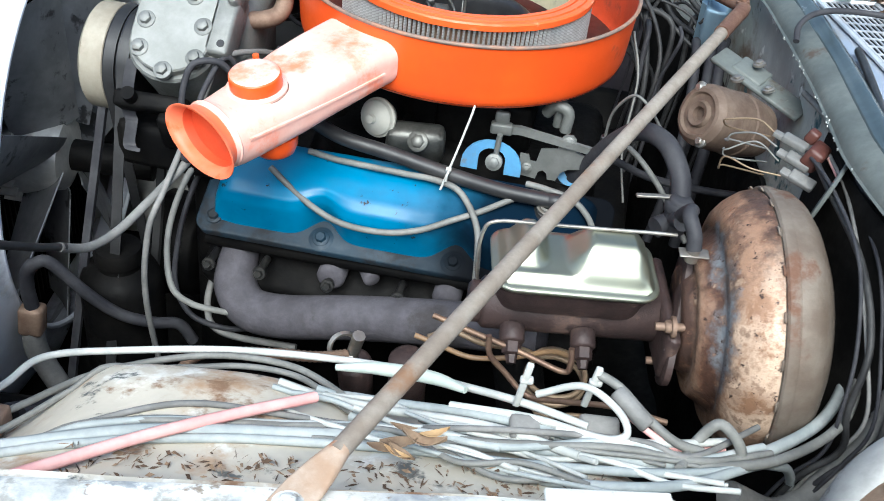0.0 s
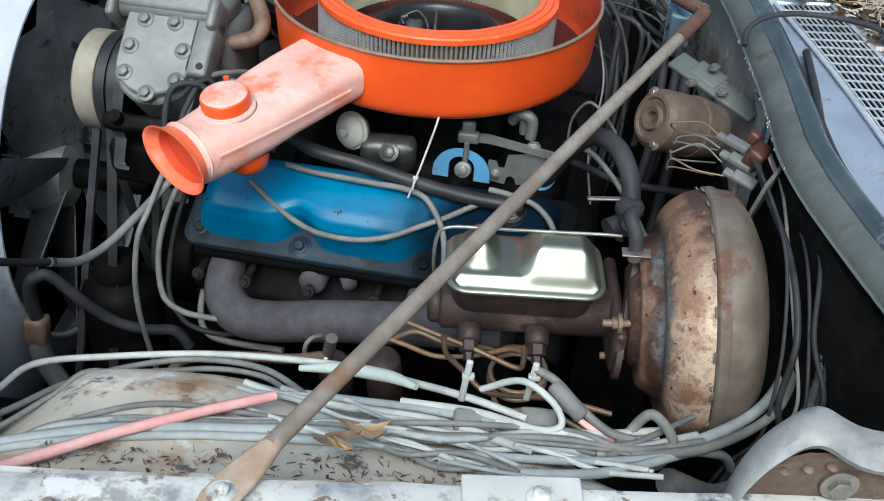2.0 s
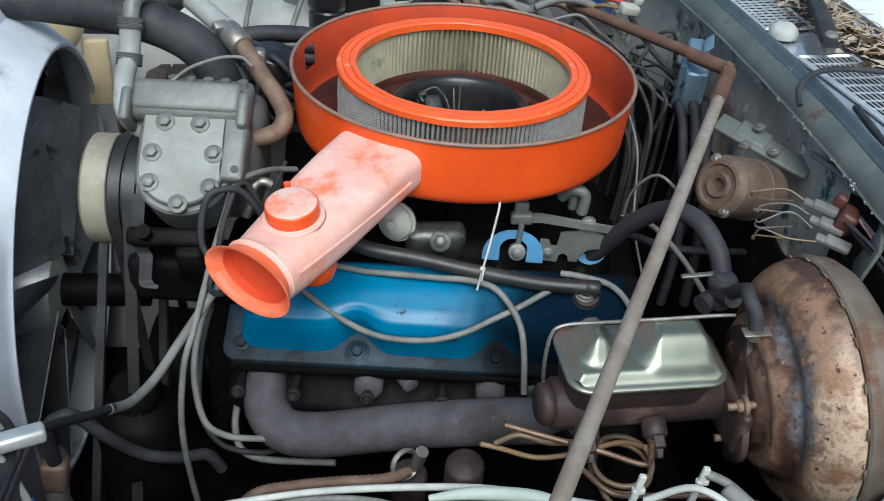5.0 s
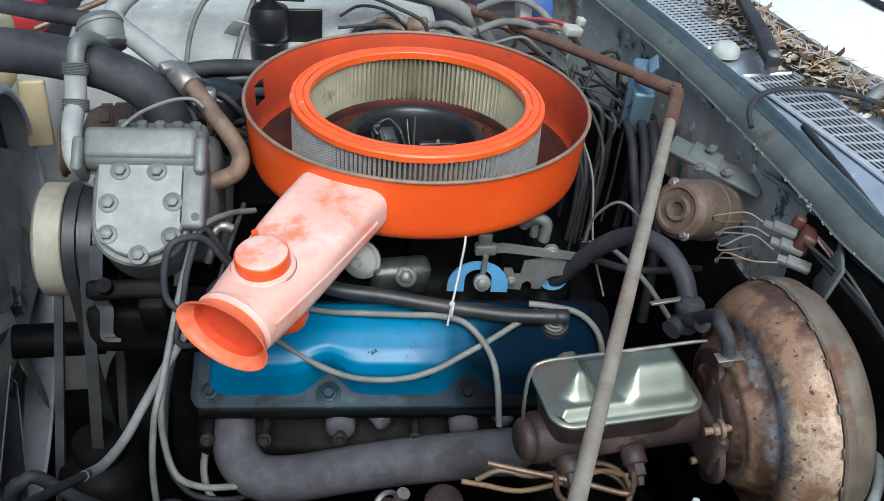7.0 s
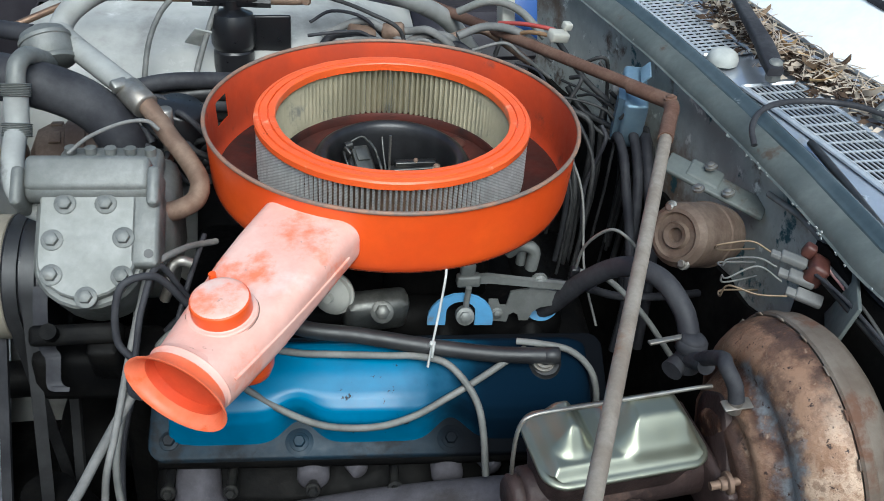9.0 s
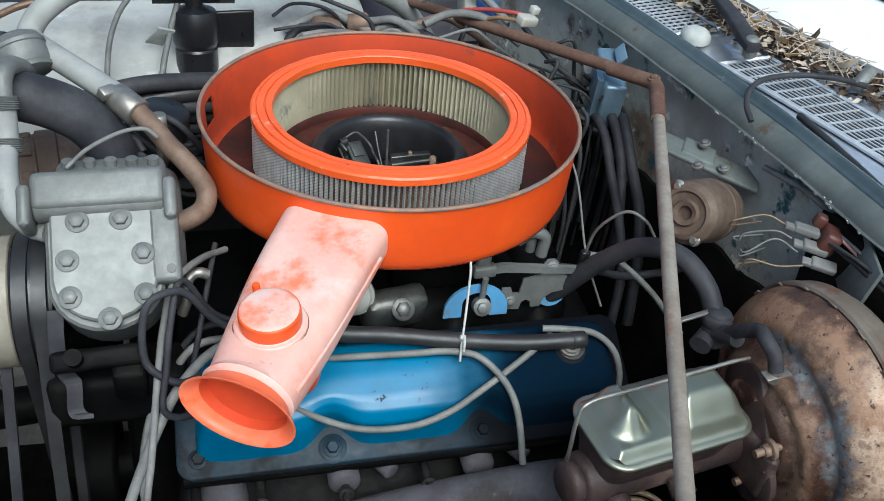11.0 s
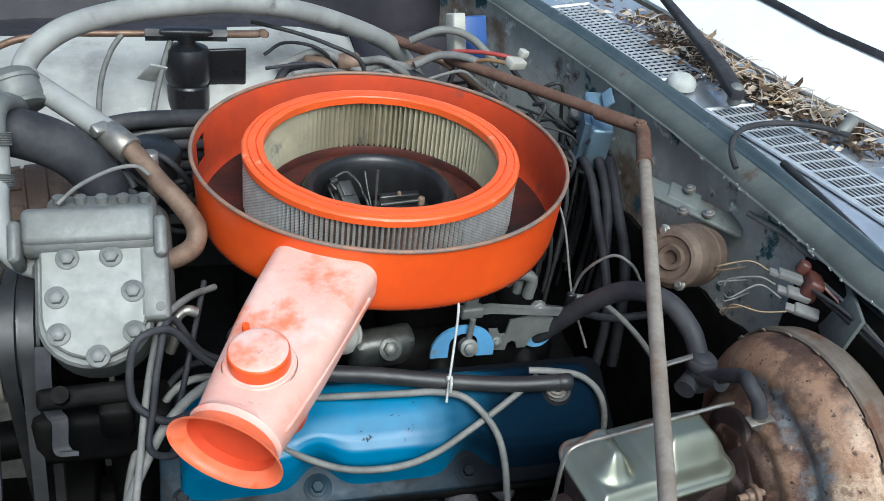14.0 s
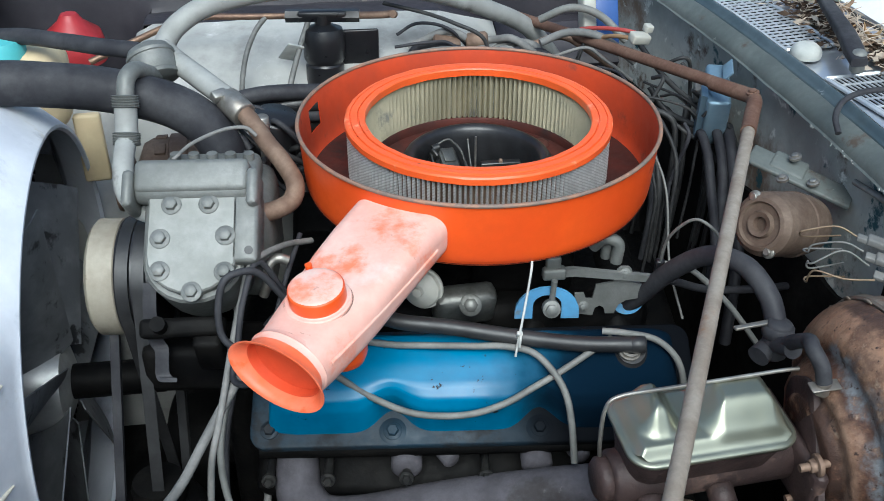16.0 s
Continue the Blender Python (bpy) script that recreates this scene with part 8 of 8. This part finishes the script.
loft(bm, [[on_glass(y, 0.230 + w, h) for w, h in ((-0.0025, 0.003), (0.0025, 0.003), (0.002, 0.008), (-0.002, 0.008))] for y in [-0.20 + 0.02 * k for k in range(26)]])
part("blade", bm, HOSE_DUSTY, wi, "dark rubber wiper blade on the glass")
line("washer_hose", [(0.372, -0.115, 0.030), (0.374, -0.095, 0.040), (0.390, -0.070, 0.046), (0.420, -0.050, 0.048), (0.466, -0.043, 0.048), (0.505, -0.058, 0.050), (0.528, -0.085, 0.052)], 0.0034, HOSE_DUSTY, "black washer hose over the cowl vent", "hose")
bm = B()
cyl(bm, (0.520, -0.075, 0.046), (0.545, -0.06, 0.060), 0.008, n=12, bev=0.002)
single("washer_nozzle", bm, ALU, "small plated washer nozzle", "nozzle")
bm = B()
lathe(bm, [(0.019, 0.0), (0.0195, 0.006), (0.017, 0.012), (0.011, 0.0165), (0.0, 0.018)], Matrix.Translation((0.412, 0.112, 0.024)), 28)
single("pivot_cover", bm, WIRE_WHITE, "pale round wiper pivot cover on the cowl", "pivot cover")
line("cowl_trim", [(cowl_x(y) + 0.036, y, 0.022) for y in (0.05, -0.05, -0.15, -0.25, -0.35, -0.45)], 0.0035, BLACK_RUBBER, "black rubber trim strip lifting from the cowl", "trim")
line("cowl_trim", [(cowl_x(y) + 0.040 + 0.1 * (y + 0.2), y, 0.026) for y in (-0.10, -0.16, -0.22, -0.30)], 0.0045, BLACK_RUBBER, "broken black rubber trim strip on the cowl", "trim")


def leaf(c, size, yaw, tilt, curl, narrow):
    """One dry leaf: a curled pointed blade."""
    b = B()
    m = Matrix.Translation(c) @ pose(0, 0, 0, tilt, tilt * 0.6, yaw)
    n = 6
    rows = []
    for i in range(n + 1):
        f = i / n
        w = size * narrow * math.sin(math.pi * min(1, f * 0.96 + 0.04)) ** 0.8
        rows.append([m @ Vector((size * (f - 0.5), w * s, curl * size * ((2 * f - 1) ** 2 + 0.5 * s * s))) for s in (-1, 0, 1)])
    vs = [[b.verts.new(p) for p in r] for r in rows]
    for i in range(n):
        for j in range(2):
            b.faces.new((vs[i][j], vs[i + 1][j], vs[i + 1][j + 1], vs[i][j + 1]))
    thicken(b, 0.0006)
    return b


random.seed(51)
for k in range(120):
    y = random.gauss(0.08, 0.13) if k % 3 else random.uniform(-0.2, 0.34)
    s = 0.10 + 0.028 * random.random() + 0.02 * (random.random() - 0.5)
    c = Vector((cowl_x(y) + s + 0.012 + spread(y), y, 0.030 + 0.020 * random.random()))
    single("dry_leaf", leaf(c, random.uniform(0.012, 0.042), random.gauss(100, 55), random.uniform(-30, 30), random.uniform(0.05, 0.35), random.uniform(0.05, 0.17)), random.choice((LEAF_PALE, LEAF_PALE, LEAF_TAN, LEAF, LEAF_DARK, LEAF_DARK)), "curled dry leaf on the cowl", "leaf", "leaves on the cowl", smooth=60)
for k in range(8):
    x, y = random.uniform(0.06, 0.15), random.uniform(-0.675, -0.635)
    single("dry_leaf", leaf(Vector((x, y + 0.2 * (x - 0.1), -0.128 + 0.01 * random.random())), random.uniform(0.018, 0.036), random.uniform(-30, 30), random.uniform(-15, 15), random.uniform(0.05, 0.25), random.uniform(0.10, 0.22)), random.choice((LEAF_TAN, LEAF, LEAF)), "curled tan leaf on the apron", "leaf", "leaves on the apron", smooth=60)


def litter(n, place, seed, size=1.0):
    """Crumbs of leaf and twig in one heap."""
    random.seed(seed)
    verts, faces = [], []
    for k in range(n):
        c = place()
        d = Vector((random.uniform(-1, 1), random.uniform(-1, 1), random.uniform(-0.15, 0.15))).normalized()
        e = d.orthogonal().normalized()
        l, w = size * random.uniform(0.003, 0.012), size * random.uniform(0.0008, 0.003)
        f = len(verts)
        verts += [c - d * l, c + e * w, c + d * l, c - e * w + Vector((0, 0, w * 0.8))]
        faces += [(f, f + 1, f + 2), (f, f + 2, f + 3), (f, f + 3, f + 1), (f + 1, f + 3, f + 2)]
    me = (verts, faces)
    return me


def stems(n, seed):
    """Dry grass stems caught under the wiper."""
    random.seed(seed)
    b = B()
    for k in range(n):
        y = random.gauss(0.10, 0.10)
        c = Vector((cowl_x(y) + random.gauss(0.130, 0.014) + spread(y), y, 0.046 + 0.014 * random.random()))
        a, l = random.uniform(0, 6.28), random.uniform(0.010, 0.032)
        d = Vector((math.cos(a), math.sin(a), random.uniform(-0.2, 0.3))) * l
        tube(b, [c - d, c + Vector((0, 0, 0.2 * l)), c + d], 0.0006, 4, 3)
    return b


def on_cowl():
    y = random.gauss(0.10, 0.12)
    s = random.gauss(0.125, 0.018)
    return Vector((cowl_x(y) + s + spread(y), y, 0.030 + max(0, 0.018 * random.random())))


def on_apron():
    u = random.uniform(-0.40, 0.02)
    v = random.uniform(0.024, 0.085)
    return near(u, v, -0.136 - 0.25 * max(0, v - 0.05) + 0.006 * random.random())


single("leaf_litter", litter(500, on_cowl, 61), LEAF_PALE, "pale crumbled leaf litter along the windscreen base", "leaf litter", kind="stuff", smooth=0)
single("leaf_litter", litter(900, on_cowl, 62), LEAF_DARK, "dark crumbled leaf litter along the windscreen base", "leaf litter", kind="stuff", smooth=0)
single("leaf_litter", litter(300, on_apron, 63, 0.55), LEAF_DARK, "dark leaf crumbs in the apron gutter", "leaf litter", kind="stuff", smooth=0)
single("leaf_litter", litter(260, on_apron, 64, 0.5), LEAF, "dry leaf crumbs in the apron gutter", "leaf litter", kind="stuff", smooth=0)

single("dry_stems", stems(110, 71), LEAF_PALE, "bleached dry grass stems along the windscreen base", "dry grass", kind="stuff", smooth=60)

# ---- front corner details ----
RB = Vector((-0.445, -0.468, -0.28))
bm = B()
loft(bm, [rrect(car(-0.692, v, 0.034), (math.cos(TURN), math.sin(TURN), 0), (0, 0, 1), 0.085, 0.020, 0.008, 4) for v in [-0.60 + 0.06 * k for k in range(21)]])
single("support_flange", bm, HOSE_GREY, "dusty grey flange along the radiator support", "flange", kind="structure")
line("terminal_lead", [(-0.345, -0.668, 0.004), (-0.325, -0.655, 0.012), (-0.305, -0.648, 0.004), (-0.298, -0.645, -0.02)], 0.0032, WIRE_BLACK, "thin black lead arching over the battery terminal", "wire")
line("terminal_lead", [(-0.305, -0.672, 0.0), (-0.288, -0.682, -0.01), (-0.268, -0.695, -0.05), (-0.262, -0.705, -0.11), (-0.262, -0.71, -0.17)], 0.0030, WIRE_GREY, "grey lead hanging down the battery side", "wire")
bm = B()
tube(bm, [RB + Vector(o) for o in ((-0.02, -0.02, 0.02), (-0.008, -0.006, 0.004), (0.010, 0.004, -0.002), (0.028, 0.010, -0.004))], lambda s: 0.013 - 0.005 * s, 8, 5)
box(bm, Matrix.Translation(RB) @ pose(0, 0, 0, 20, 30, 10), (0.036, 0.022, 0.014), 0.005)
single("rusty_bracket", bm, STEEL_RUST, "flaking rusty bracket beside the battery", "bracket")
for k in range(3):
    line("tray_rod", [(-0.33 + 0.02 * k, -0.56, -0.30), (-0.30 + 0.02 * k, -0.50, -0.335), (-0.26 + 0.02 * k, -0.44, -0.37)], 0.006, HOSE_DUSTY, "dusty metal tube beside the battery tray", "tube", "tray tubes")

# black harness, added thick behind the hole in the housing to darken it
random.seed(91)
for k in range(9):
    z = -0.05 - 0.017 * k
    pts = [(-0.33 + random.uniform(-0.01, 0.01), 0.16 + 0.012 * (k % 3), z - 0.01), (-0.28, 0.175 + random.uniform(-0.012, 0.012), z + random.uniform(-0.008, 0.008)), (-0.22, 0.19 + random.uniform(-0.012, 0.012), z), (-0.16, 0.205, z - 0.012), (-0.10, 0.215, z - 0.02)]
    line("engine_harness", pts, random.choice((0.009, 0.011, 0.0075)), random.choice((WIRE_BLACK, BLACK_RUBBER, HOSE_DUSTY)), "black cable run added between engine and far fender to darken the hole", "cable", "harness cables", n=10, per=5)
